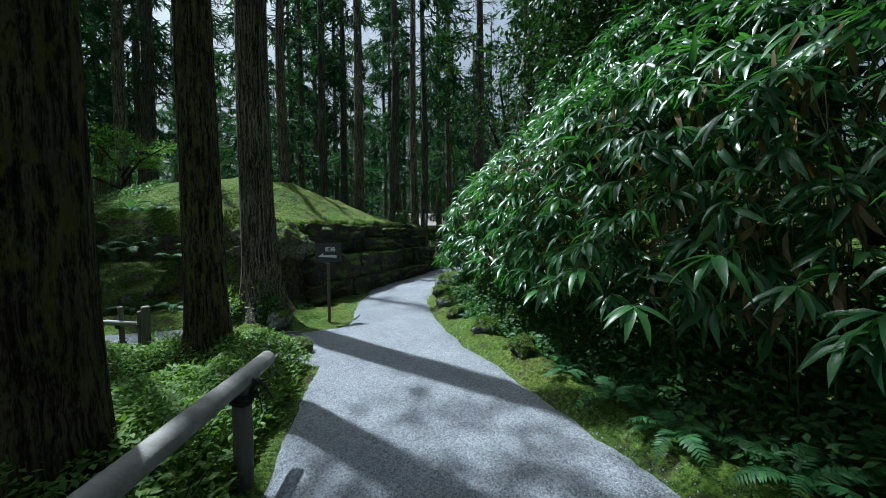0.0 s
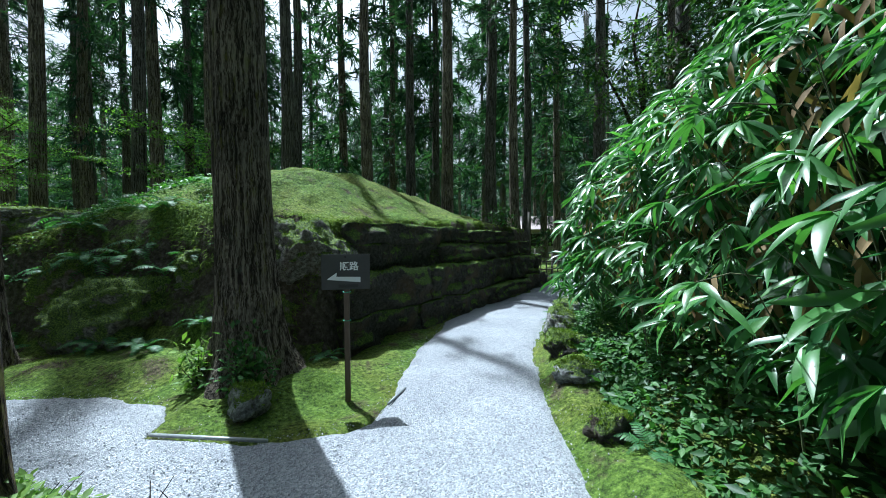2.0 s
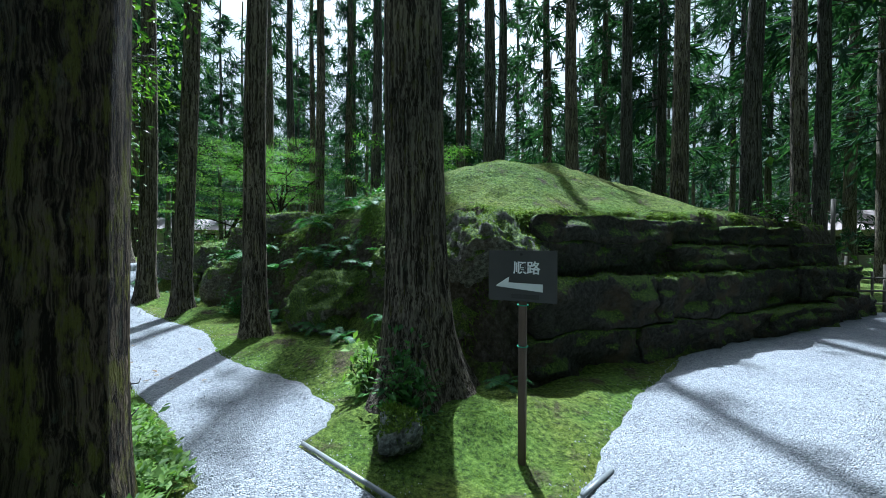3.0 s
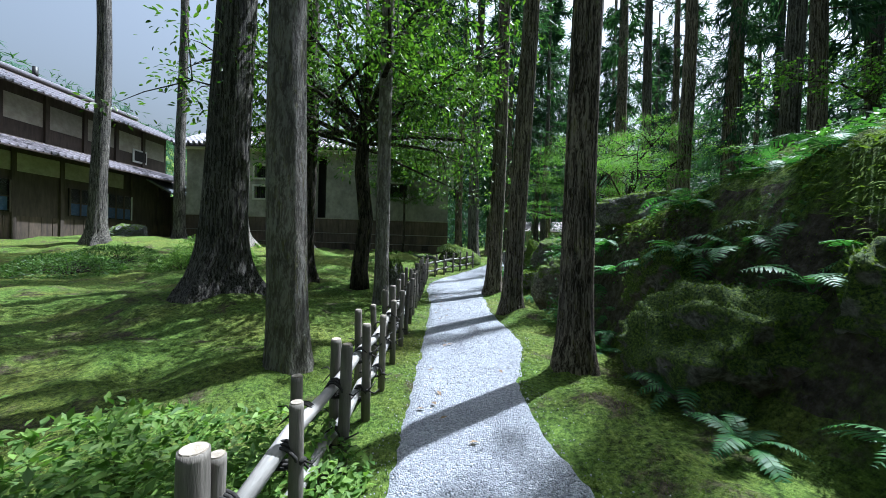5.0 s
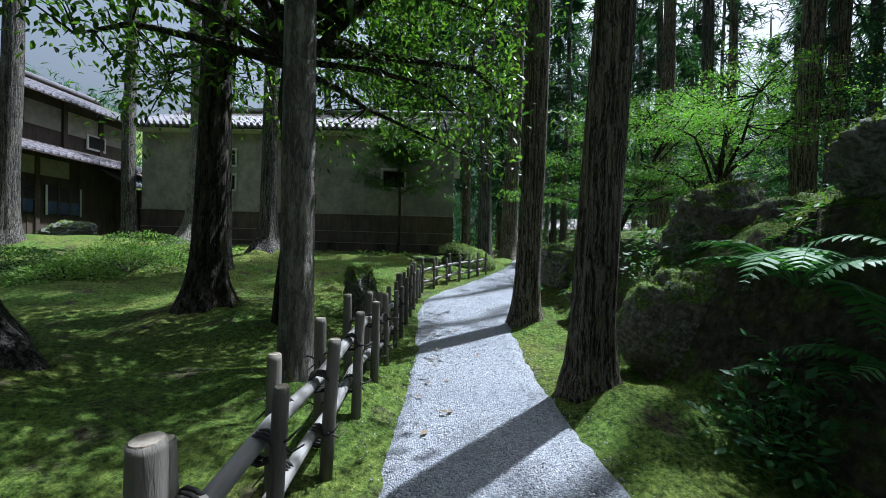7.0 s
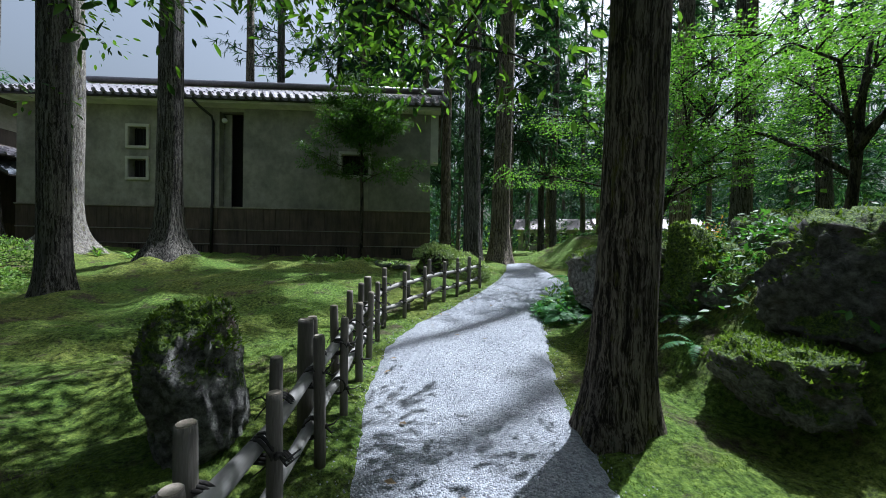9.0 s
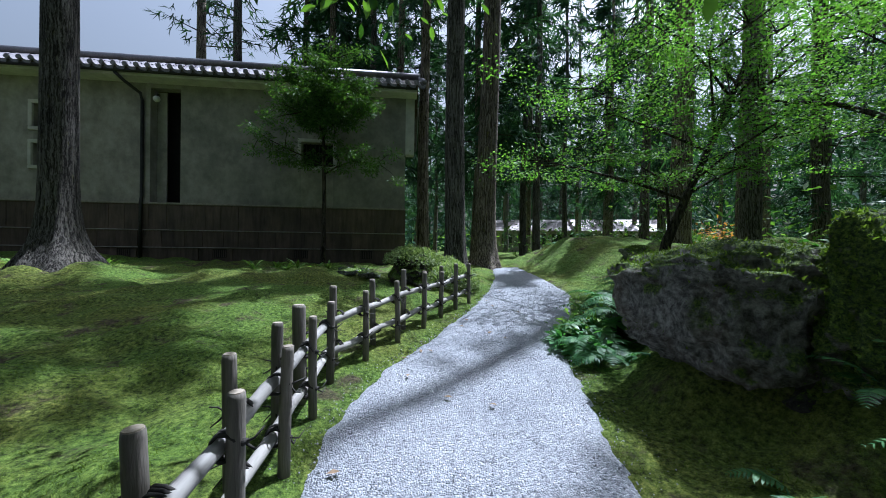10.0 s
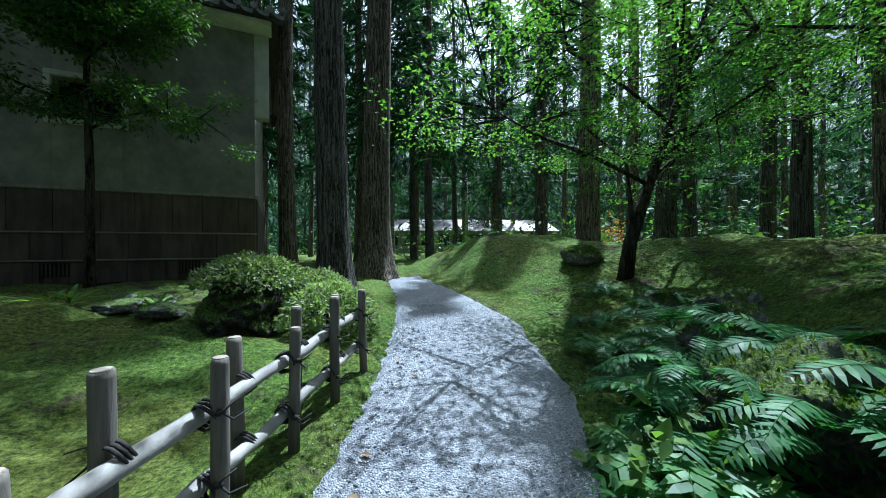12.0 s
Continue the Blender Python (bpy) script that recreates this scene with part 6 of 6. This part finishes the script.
# Ferns: arching fronds with paired leaflets.
def frond_mesh(seed, pairs=17, length=1.0, arch=0.55, width=0.17, fat=1.15, material=None):
    g = np.random.default_rng(seed)
    t = np.linspace(0.0, 1.0, 9)
    line = [(length * (k - 0.10 * k * k), 0.03 * math.sin(3 * k + seed), length * arch * (1.35 * k - 1.55 * k * k)) for k in t]
    stem = tube_arrays(line, [0.0075 * (1 - 0.8 * k) for k in t], 4, caps=False)
    at, along, up = [], [], []
    chunks = [stem]
    shape_v = np.array([(0, -0.09, 0), (0, 0.09, 0), (0.55, 0.10, 0.015), (0.55, -0.09, 0.015), (1, 0.02, -0.07)])
    for i in range(pairs):
        k = 0.16 + 0.84 * i / (pairs - 1)
        p = np.array([np.interp(k, t, [q[j] for q in line]) for j in range(3)])
        q = np.array([np.interp(min(k + 0.05, 1.0), t, [q[j] for q in line]) for j in range(3)])
        d = (q - p) / (np.linalg.norm(q - p) + 1e-6) if k < 0.96 else np.array([0.75, 0, -0.66])
        for sgn in (1, -1):
            w = np.array([0.0, sgn, 0.0]) + d * 0.45 + np.array([0, 0, -0.15]) + g.normal(0, 0.06, 3)
            w /= np.linalg.norm(w)
            nrm = np.cross(d, np.array([0, 1.0, 0]))
            nrm = -nrm if nrm[2] < 0 else nrm
            side = np.cross(nrm, w)
            ln = width * length * math.sin(math.pi * min(1, 0.12 + 0.86 * k)) ** 0.7 * g.uniform(0.85, 1.1) + 0.02
            v = p[None] + ln * (shape_v[:, 0:1] * w[None] + fat * shape_v[:, 1:2] * side[None] + shape_v[:, 2:3] * nrm[None])
            chunks.append((v.tolist(), [(0, 1, 2, 3), (3, 2, 4)]))
    return mesh_of("frond", *join_arrays(chunks), material or FERN_LEAF)


FRONDS = [frond_mesh(s, 15 + 2 * (s % 3), 1.0, (0.62, 0.5, 0.72, 0.42)[s % 4], (0.17, 0.20, 0.15, 0.19)[s % 4]) for s in range(4)]


BROAD_FRONDS = [frond_mesh(20 + s, 9, 1.0, (0.5, 0.62)[s], 0.27, 1.9, BROAD_FERN) for s in range(2)]


def fern(x, y, size, count, seed, z=None, broad=False):
    g = random.Random(seed)
    ob = thing("fern", "light green fern with broad paired leaflets at the path's edge" if broad else "green fern with arching feathery fronds growing from the moss", "fern", (x, y, (ground_z(x, y) if z is None else z) + 0.02), group="ferns along the bank")
    for i in range(count):
        f = part_of("frond", BROAD_FRONDS[g.randrange(2)] if broad else FRONDS[g.randrange(4)], ob)
        a = 360 * i / count + g.uniform(-18, 18)
        k = size * g.uniform(0.7, 1.1)
        f.matrix_basis = pose(0, 0, 0, g.uniform(-14, 14), g.uniform(-26, 8), a) @ Matrix.Diagonal((k, k, k, 1))


FERNS = [(-12.95, 6.95, 0.45, 9), (-13.4, 7.5, 0.7, 11), (-14.05, 7.95, 0.6, 11), (-13.35, 8.15, 0.8, 12), (-14.6, 8.2, 0.55, 10), (-14.2, 8.7, 0.7, 11), (-15.2, 8.75, 0.5, 9), (-15.6, 9.4, 0.5, 9), (-13.3, 8.5, 0.75, 11), (-13.0, 9.2, 0.6, 9), (-14.9, 9.6, 0.5, 9), (-13.6, 8.05, 0.6, 9),
         (-10.9, 7.3, 0.35, 8), (-9.1, 6.95, 0.3, 8), (-8.3, 7.2, 0.4, 9), (-7.1, 7.25, 0.72, 12), (-6.5, 7.25, 0.66, 11), (-6.0, 7.2, 0.5, 10), (-5.6, 6.85, 0.42, 9), (-4.0, 6.75, 0.42, 10), (-3.4, 6.65, 0.33, 8),
         (-5.2, 7.5, 0.55, 10), (-4.7, 7.9, 0.5, 9), (-4.05, 7.7, 0.5, 9), (-3.7, 7.25, 0.4, 8), (-6.9, 7.9, 0.5, 9), (-2.9, 6.95, 0.38, 8), (-2.4, 6.85, 0.36, 8), (-3.9, 8.3, 0.4, 8), (-5.9, 8.4, 0.45, 8), (-4.6, 7.15, 0.3, 8), (-1.3, 6.75, 0.3, 7), (-7.6, 8.2, 0.4, 8),
         (1.62, 2.9, 0.3, 8), (1.72, 2.4, 0.36, 8), (1.5, 3.6, 0.28, 8), (1.8, 1.9, 0.36, 8), (1.42, 4.4, 0.25, 7), (2.0, 1.35, 0.4, 8), (1.35, 5.2, 0.24, 7), (2.15, 2.5, 0.45, 9), (1.95, 3.5, 0.42, 9), (1.75, 4.6, 0.4, 8), (1.55, 6.2, 0.4, 9), (1.7, 7.2, 0.4, 9), (1.5, 8.2, 0.4, 8), (-21.4, 10.3, 0.4, 8), (-19.6, 10.4, 0.4, 8)]
for i, (x, y, s, n) in enumerate(FERNS):
    fern(x, y, s, n, i)
for i, (x, y, z, s, n) in enumerate([(-4.85, 7.25, 1.12, 0.5, 10), (-4.4, 7.4, 1.15, 0.55, 11), (-5.3, 7.25, 0.95, 0.45, 9), (-4.1, 7.6, 1.3, 0.45, 9), (-3.5, 7.45, 1.1, 0.42, 9), (-3.0, 7.55, 1.25, 0.4, 8), (-13.4, 7.5, 0.5, 0.55, 11), (-12.95, 7.4, 0.45, 0.6, 11), (-12.8, 7.0, 0.15, 0.5, 10), (-12.7, 7.75, 0.55, 0.7, 12), (-13.95, 8.15, 0.6, 0.55, 11), (-13.2, 8.0, 0.62, 0.6, 11), (-12.55, 7.05, 0.12, 0.45, 9), (-7.0, 7.3, 0.35, 0.6, 12), (-6.55, 7.35, 0.5, 0.65, 12), (-6.1, 7.3, 0.3, 0.5, 10), (-5.75, 7.1, 0.15, 0.45, 9), (-7.5, 7.5, 0.75, 0.45, 10), (-5.6, 7.6, 0.85, 0.55, 11), (-5.0, 7.55, 1.0, 0.6, 12), (-4.5, 7.75, 1.2, 0.6, 11), (-10.9, 6.85, 0.05, 0.3, 8), (-10.6, 7.2, 0.3, 0.35, 8)]):
    fern(x, y, s, n, 300 + i, z)
for i, (x, y, s, n) in enumerate([(-13.3, 7.15, 0.6, 11), (-13.05, 7.0, 0.45, 9), (-13.6, 7.6, 0.5, 9), (-13.75, 8.5, 0.5, 8)]):
    fern(x, y, s, n, 340 + i, None, True)


# Broad-leaved plants: along the storehouse's foot, at the boulders, and the ivy at the cedar's foot.
def leaf_tuft(x, y, size, count, seed, material, label, name="broad_leaf_plant", category="plant", group="", z=None):
    g = np.random.default_rng(seed)
    ob = thing(name, label, category, (x, y, ground_z(x, y) if z is None else z), group=group)
    a = g.uniform(0, 2 * math.pi, count)
    d = np.stack([np.cos(a), np.sin(a), g.uniform(0.3, 1.4, count)], 1)
    leaves("foliage", LANCE, g.normal(0, 0.03 * size, (count, 3)) * np.array([[1, 1, 0.2]]), d, np.array([[0, 0, 1.0]]) - 0.5 * d * np.array([[1, 1, 0]]), g.uniform(0.6, 1.2, count) * size, material, ob)


for i in range(16):
    leaf_tuft(-17.6 + 0.3 * math.sin(i * 2.1), -3.4 + i * 0.29 + (2.6 if i > 9 else 0), 0.3, 14, 200 + i, AZALEA_LEAF, "pale green broad-leaved plant at the storehouse's foot", group="plants along the storehouse")
for i, (x, y) in enumerate([(-17.9, 4.1), (-17.6, 4.3), (-17.2, 4.4)]):
    leaf_tuft(x, y, 0.28, 12, 230 + i, AZALEA_LEAF, "pale green broad-leaved plant beside the stepping stones", group="plants along the storehouse")
for i, (x, y) in enumerate([(-18.4, 3.8), (-18.0, 4.2), (-17.5, 4.0), (-17.0, 4.5)]):
    rock(x, y, (0.3, 0.22, 0.08), 80 + i, ROCK_GREY, "flat pale stepping stone in the moss", 0.3, group="stepping stones", name="stepping_stone")


def bushy(x, y, size, leaf, n, material, label, seed, z=None, name="small_bush", group=""):
    g = np.random.default_rng(seed)
    ob = thing(name, label, "bush", (x, y, ground_z(x, y) if z is None else z), group=group)
    tips = np.abs(rand_dirs(g, 34)) * np.sign(g.normal(size=(34, 3))) * g.uniform(0.4, 1.0, (34, 1))
    tips[:, 2] = np.abs(tips[:, 2])
    tips = tips * np.array([size])
    pick = tips[g.integers(34, size=n)]
    at = pick + g.normal(0, 0.16, (n, 3)) * np.array([size])
    at[:, 2] = np.abs(at[:, 2])
    d = (at - pick) + rand_dirs(g, n) * 0.05
    d[:, 2] *= 0.5
    leaves("foliage", OVAL, at, d, rand_dirs(g, n) * 0.5 + np.array([[0, 0, 1.0]]), g.uniform(0.6, 1.3, n) * leaf, material, ob)
    tagged(part_of("twig", mesh_of("twig", *join_arrays([tube_arrays([(0, 0, 0), tuple(t * 0.5), tuple(t)], [0.006, 0.005, 0.002], 4, caps=False) for t in tips]), BARK_DARK), ob), kind="stuff")


bushy(-1.68, 5.9, (0.28, 0.2, 0.5), 0.075, 520, UNDER_LEAF, "leafy saplings and ivy climbing the cedar's foot", 1)
bushy(-2.22, 6.02, (0.17, 0.17, 0.45), 0.08, 260, AZALEA_LEAF, "bright green sapling beside the cedar's roots", 2)
bushy(-6.9, 6.95, (0.4, 0.3, 0.5), 0.07, 520, FERN_LEAF, "bluish-green low bush below the rocks", 3)
bushy(-2.4, 4.45, (0.3, 0.3, 0.3), 0.06, 420, AZALEA_LEAF, "small shrub at the mossy cedar's foot", 4)
bushy(-1.45, 4.1, (0.35, 0.35, 0.35), 0.06, 600, AZALEA_LEAF, "small shrub at the mossy cedar's foot", 5)
bushy(-13.25, 7.1, (0.35, 0.3, 0.35), 0.11, 260, AZALEA_LEAF, "light green broad-leaved bush at the path's edge", 6)
bushy(-12.95, 6.95, (0.4, 0.25, 0.3), 0.10, 260, FERN_LEAF, "leafy bush at the grey boulder's foot", 7)
bushy(-22.0, 17.0, (0.9, 0.9, 1.2), 0.13, 700, ORANGE_LEAF, "small reddish-leaved bush beyond the knoll", 8)
bushy(0.95, 12.5, (0.4, 0.4, 0.5), 0.10, 300, UNDER_LEAF, "low bush at the wall's end", 9)

# Creeping plants over the rocky bank and on the slope behind the boulder.
m = 15000
bx, by = rng.uniform(-12.6, -5.0, m), rng.uniform(7.25, 9.8, m)
keep = fbm(bx, by, 0.9, 3, 66) > -0.16 + 0.25 * ease(-9.2, -7.0, bx)
bx, by = bx[keep], by[keep]
blanket("creeping_plants", "dark green creeping leaves over the rocky bank", "creeper", bx, by, rng.uniform(0.0, 0.34, len(bx)) * (0.4 + 0.6 * ease(-7.5, -9, bx)), OVAL, 0.07, UNDER_LEAF, 5)
m = 5200
bx, by = rng.uniform(-6.8, -2.2, m), rng.uniform(6.9, 8.4, m)
keep = fbm(bx, by, 1.4, 3, 67) > 0.05
blanket("bank_creeper", "small leaves creeping over the mossy rocks", "creeper", bx[keep], by[keep], rng.uniform(0.0, 0.12, keep.sum()), OVAL, 0.05, UNDER_LEAF, 6)
m = 9000
bx, by = rng.uniform(-40, 10, m), rng.uniform(14, 34, m)
keep = (fbm(bx, by, 0.28, 3, 68) > -0.02) & ((bx < 1.0) | (by > 20))
blanket("forest_undergrowth", "light green undergrowth between the cedars", "undergrowth", bx[keep], by[keep], rng.uniform(0.0, 1.5, keep.sum()) ** 1.5, OVAL, 0.26, SHRUB_LEAF, 7)
m = 2600
bx, by = rng.uniform(-60, -24, m), rng.uniform(2, 30, m)
keep = fbm(bx, by, 0.22, 3, 69) > -0.05
blanket("forest_undergrowth_west", "light green undergrowth beyond the storehouse", "undergrowth", bx[keep], by[keep], rng.uniform(0.0, 1.8, keep.sum()) ** 1.4, OVAL, 0.34, AZALEA_LEAF, 8)


# ---- moss tufts, gravel, fallen leaves ----
def moss_tufts():
    n = 760000
    x, y = rng.uniform(-17.5, 2.2, n), rng.uniform(-0.5, 10.5, n)
    d = -on_path(x, y)
    bank = y > south_edge(x) - 0.2
    keep = (d > -0.04) & (rng.random(n) < np.where(bank, 0.75, np.clip(1.25 - d / 3.2, 0.18, 1))) & ~((x > -3.2) & (x < -0.8) & (y < 4.6)) & (x < 1.9) & (fbm(x, y, 1.8, 3, 90) > -0.2)
    x, y = x[keep], y[keep]
    at = np.stack([x, y, height(x, y) - 0.004], 1)
    k = len(x)
    w = rng.normal(0, 0.5, (k, 3))
    w[:, 2] = 0.9
    stuff(leaves("moss_tufts", ([(0, -0.13, 0), (0, 0.13, 0), (1, 0, 0)], [(0, 1, 2)]), at, w, rand_dirs(rng, k), rng.uniform(0.009, 0.024, k), MOSS_TUFT), "fine moss tufts on the ground beside the path", "moss")


moss_tufts()


def moss_on_rocks():
    """Tufts on the upper sides of the boulders and wall stones."""
    at, nrm = [], []
    for ob in list(scene.objects):
        if ob.type == "MESH" and ob.name.split(".")[0] in ("boulder", "stone_block"):
            me = ob.data
            k = len(me.polygons)
            c, nn, m4 = np.empty(k * 3), np.empty(k * 3), np.array(ob.matrix_world)
            me.polygons.foreach_get("center", c)
            me.polygons.foreach_get("normal", nn)
            c, nn = c.reshape(-1, 3) @ m4[:3, :3].T + m4[:3, 3], nn.reshape(-1, 3) @ m4[:3, :3].T
            rep = 4 if k > 2000 else 10
            c, nn = np.repeat(c, rep, 0) + rng.normal(0, 0.012, (k * rep, 3)), np.repeat(nn, rep, 0)
            keep = (nn[:, 2] + 0.9 * fbm(c[:, 0] + c[:, 2], c[:, 1] - c[:, 2], 2.6, 3, 51) > (0.75 if k < 2000 else 0.0 if me.materials[0] == ROCK_MOSSY else 0.45)) & (rng.random(len(c)) < 0.5)
            at.append(c[keep] - 0.006 * nn[keep])
            nrm.append(nn[keep])
    at, nrm = np.concatenate(at), np.concatenate(nrm)
    k = len(at)
    stuff(leaves("rock_moss", ([(0, -0.25, 0), (0, 0.25, 0), (1, 0, 0)], [(0, 1, 2)]), at, nrm + rng.normal(0, 0.55, (k, 3)) + np.array([[0, 0, 0.2]]), rand_dirs(rng, k), rng.uniform(0.012, 0.034, k), MOSS_TUFT), "cushions of green moss on the rocks", "moss")


moss_on_rocks()


def moss_fringe():
    """Long moss hanging over the rim of the mound and the upper courses of the wall."""
    n = 15000
    t = rng.random(n)
    along_wall = rng.random(n) < 0.6
    wy = 7.0 + 6.6 * t
    wx = wall_line(wy) - 0.28 - 0.22 * rng.random(n)
    bx = -7.4 + 6.0 * t
    by = south_edge(bx) + 0.45 + 0.5 * rng.random(n)
    x, y = np.where(along_wall, wx, bx), np.where(along_wall, wy, by)
    keep = fbm(x, y, 1.3, 3, 88) > -0.18
    x, y, along_wall = x[keep], y[keep], along_wall[keep]
    k = len(x)
    at = np.stack([x, y, height(x, y) + rng.uniform(-0.02, 0.035, k)], 1)
    out = np.where(along_wall[:, None], np.array([[0.88, -0.46, 0.0]]), np.array([[0.0, -1.0, 0.0]])) + rng.normal(0, 0.45, (k, 3))
    out[:, 2] = rng.uniform(-0.8, 0.35, k)
    stuff(leaves("moss_fringe", ([(0, -0.10, 0), (0, 0.10, 0), (0.55, 0.07, 0.05), (0.55, -0.07, 0.05), (1, 0, -0.12)], [(0, 1, 2, 3), (3, 2, 4)]), at, out, rand_dirs(rng, k) * 0.5 + np.array([[0, 0, 1.0]]), rng.uniform(0.03, 0.085, k), MOSS_TUFT), "shaggy green moss hanging over the mound's rim", "moss")


moss_fringe()


def loose_gravel():
    n = 90000
    x, y = rng.uniform(-17, 1.8, n), rng.uniform(1.2, 9.0, n)
    d = on_path(x, y)
    keep = (d > -0.30) & (rng.random(n) < np.where(d > 0.0, 0.85, 0.75 * np.exp(d / 0.11)))
    x, y = x[keep], y[keep]
    z = np.where(d[keep] > 0, path_rise(x) + 0.016 + 0.006 * fbm(x, y, 1.6, 3, 40), height(x, y)) + 0.001
    k = len(x)
    octa = ([(0.5, 0, 0), (-0.5, 0, 0), (0, 0.42, 0), (0, -0.42, 0), (0, 0, 0.36), (0, 0, -0.36)], [(0, 2, 4), (2, 1, 4), (1, 3, 4), (3, 0, 4), (2, 0, 5), (1, 2, 5), (3, 1, 5), (0, 3, 5)])
    stuff(leaves("loose_gravel", octa, np.stack([x, y, z], 1), rand_dirs(rng, k), rand_dirs(rng, k), rng.uniform(0.006, 0.017, k), PEBBLE), "loose grey chippings lying on the gravel path", "gravel")


loose_gravel()
FALLEN = mesh_of("fallen_leaf", [(0.07 * a, 0.07 * b, 0.07 * c + 0.006) for a, b, c in OVAL[0]], OVAL[1], LITTER)
for i in range(46):
    t = rng.random()
    x = -3.5 - 12.5 * t
    y = float(np.interp(-x, [-v for v in TURN_X], TURN_S)) + (rng.uniform(0.03, 0.35) if i % 3 else rng.uniform(0.1, 1.1))
    f = new("fallen_leaf", FALLEN)
    f.matrix_world = pose(x, y, float(path_rise(x)) + 0.022, rng.uniform(-12, 12), rng.uniform(-12, 12), rng.uniform(0, 360))
    tagged(f, "dry brown fallen leaf lying on the gravel", "leaf", "fallen leaves")


# ---- distance ----
def hill():
    gx, gy = np.linspace(-170, -20, 60), np.linspace(-130, -48, 34)
    xx, yy = np.meshgrid(gx, gy)
    zz = 58 * ease(-46, -95, yy) * (0.75 + 0.5 * fbm(xx, yy, 0.018, 3, 5)) + 3 * fbm(xx, yy, 0.12, 3, 6) - 2
    w = len(gx)
    idx = (np.arange(len(gy) - 1)[:, None] * w + np.arange(w - 1)[None, :]).ravel()
    faces = np.stack([idx, idx + 1, idx + w + 1, idx + w], 1).tolist()
    tagged(new("backdrop_hill", mesh_of("backdrop_hill", np.stack([xx.ravel(), yy.ravel(), zz.ravel()], 1).tolist(), faces, MOSS, True)), "wooded hill behind the house", "hill", kind="structure")
    n = 14000
    i = rng.integers(0, xx.size, n)
    x, y = xx.ravel()[i] + rng.uniform(-1.3, 1.3, n), yy.ravel()[i] + rng.uniform(-1.3, 1.3, n)
    z = zz.ravel()[i] + rng.uniform(0, 5.5, n) * (0.4 + 0.6 * (lattice(x * 0.35, y * 0.35, 3) > 0))
    stuff(leaves("hill_woods", SPRAY, np.stack([x, y, z], 1), rand_dirs(rng, n) + np.array([[0, 0, -0.4]]), rand_dirs(rng, n) * 0.7 + np.array([[0, 0.4, 1.0]]), rng.uniform(1.6, 3.4, n), HAZY_LEAF), "distant woods covering the hill", "woods")


hill()


def far_woods():
    n = 40000
    a = rng.uniform(radians(-35), radians(185), n)
    r = rng.uniform(52, 105, n)
    x, y = -8 + r * np.cos(a), 8 + r * np.sin(a)
    top = 21 + 7 * lattice(a * 14, r * 0.05, 8)
    z = rng.random(n) ** 1.3 * top
    keep = ~((x < -40) & (y < 4))
    x, y, z = x[keep], y[keep], z[keep]
    n = len(x)
    stuff(leaves("far_woods", SPRAY, np.stack([x, y, z], 1), rand_dirs(rng, n) + np.array([[0, 0, -0.4]]), rand_dirs(rng, n), rng.uniform(1.2, 3.0, n), HAZY_LEAF), "distant green woods beyond the garden, tinted with bluish haze", "woods")


far_woods()


def far_building(x, y, rz, label):
    ob = thing("far_building", label, "building", (x, y, ground_z(x, y)), rz)
    boxed("wall", (-5, -3, 0), (5, 3, 2.6), HOUSE_PLASTER, ob)
    b = bmesh.new()
    vs = [b.verts.new(c) for c in ((-5.6, -3.8, 2.5), (5.6, -3.8, 2.5), (5.6, 0, 4.0), (-5.6, 0, 4.0), (5.6, 3.8, 2.5), (-5.6, 3.8, 2.5))]
    b.faces.new((vs[0], vs[1], vs[2], vs[3])), b.faces.new((vs[3], vs[2], vs[4], vs[5])), b.faces.new((vs[0], vs[3], vs[5])), b.faces.new((vs[1], vs[4], vs[2]))
    part("roof", b, PALE_ROOF, ob, "pale pinkish metal roof")
    for k in range(5):
        w = boxed("window", (-4.4 + 1.9 * k, -3.06, 0.9), (-3.2 + 1.9 * k, -3.02, 2.1), DARK_VOID, ob)
        boxed("window_frame", (-4.5 + 1.9 * k, -3.1, 2.1), (-3.1 + 1.9 * k, -3.0, 2.2), PALE_ROOF, w)


far_building(-52, 22, 70, "low pale building with pinkish roof beyond the wood")
far_building(-48, 30, 75, "low pale building with pinkish roof beyond the wood")
far_building(9, 42, 10, "low pale building seen between the cedars")


def utility_pole(x, y):
    ob = thing("utility_pole", "grey concrete utility pole with wires beyond the wood", "pole", (x, y, ground_z(x, y)))
    tube("pole", [(0, 0, -0.3), (0, 0, 9)], [0.16, 0.11], STEEL_PIPE, ob, 10)
    for k in range(3):
        z = 8.4 - 0.5 * k
        line = [(26 * (s - 0.5) * 0.4, 26 * (s - 0.5), z - 0.9 + 3.6 * (s - 0.5) ** 2) for s in np.linspace(0, 1, 13)]
        tube("wire", line, [0.02] * 13, DARK_METAL, ob, 4)


utility_pole(-41, 21.5)
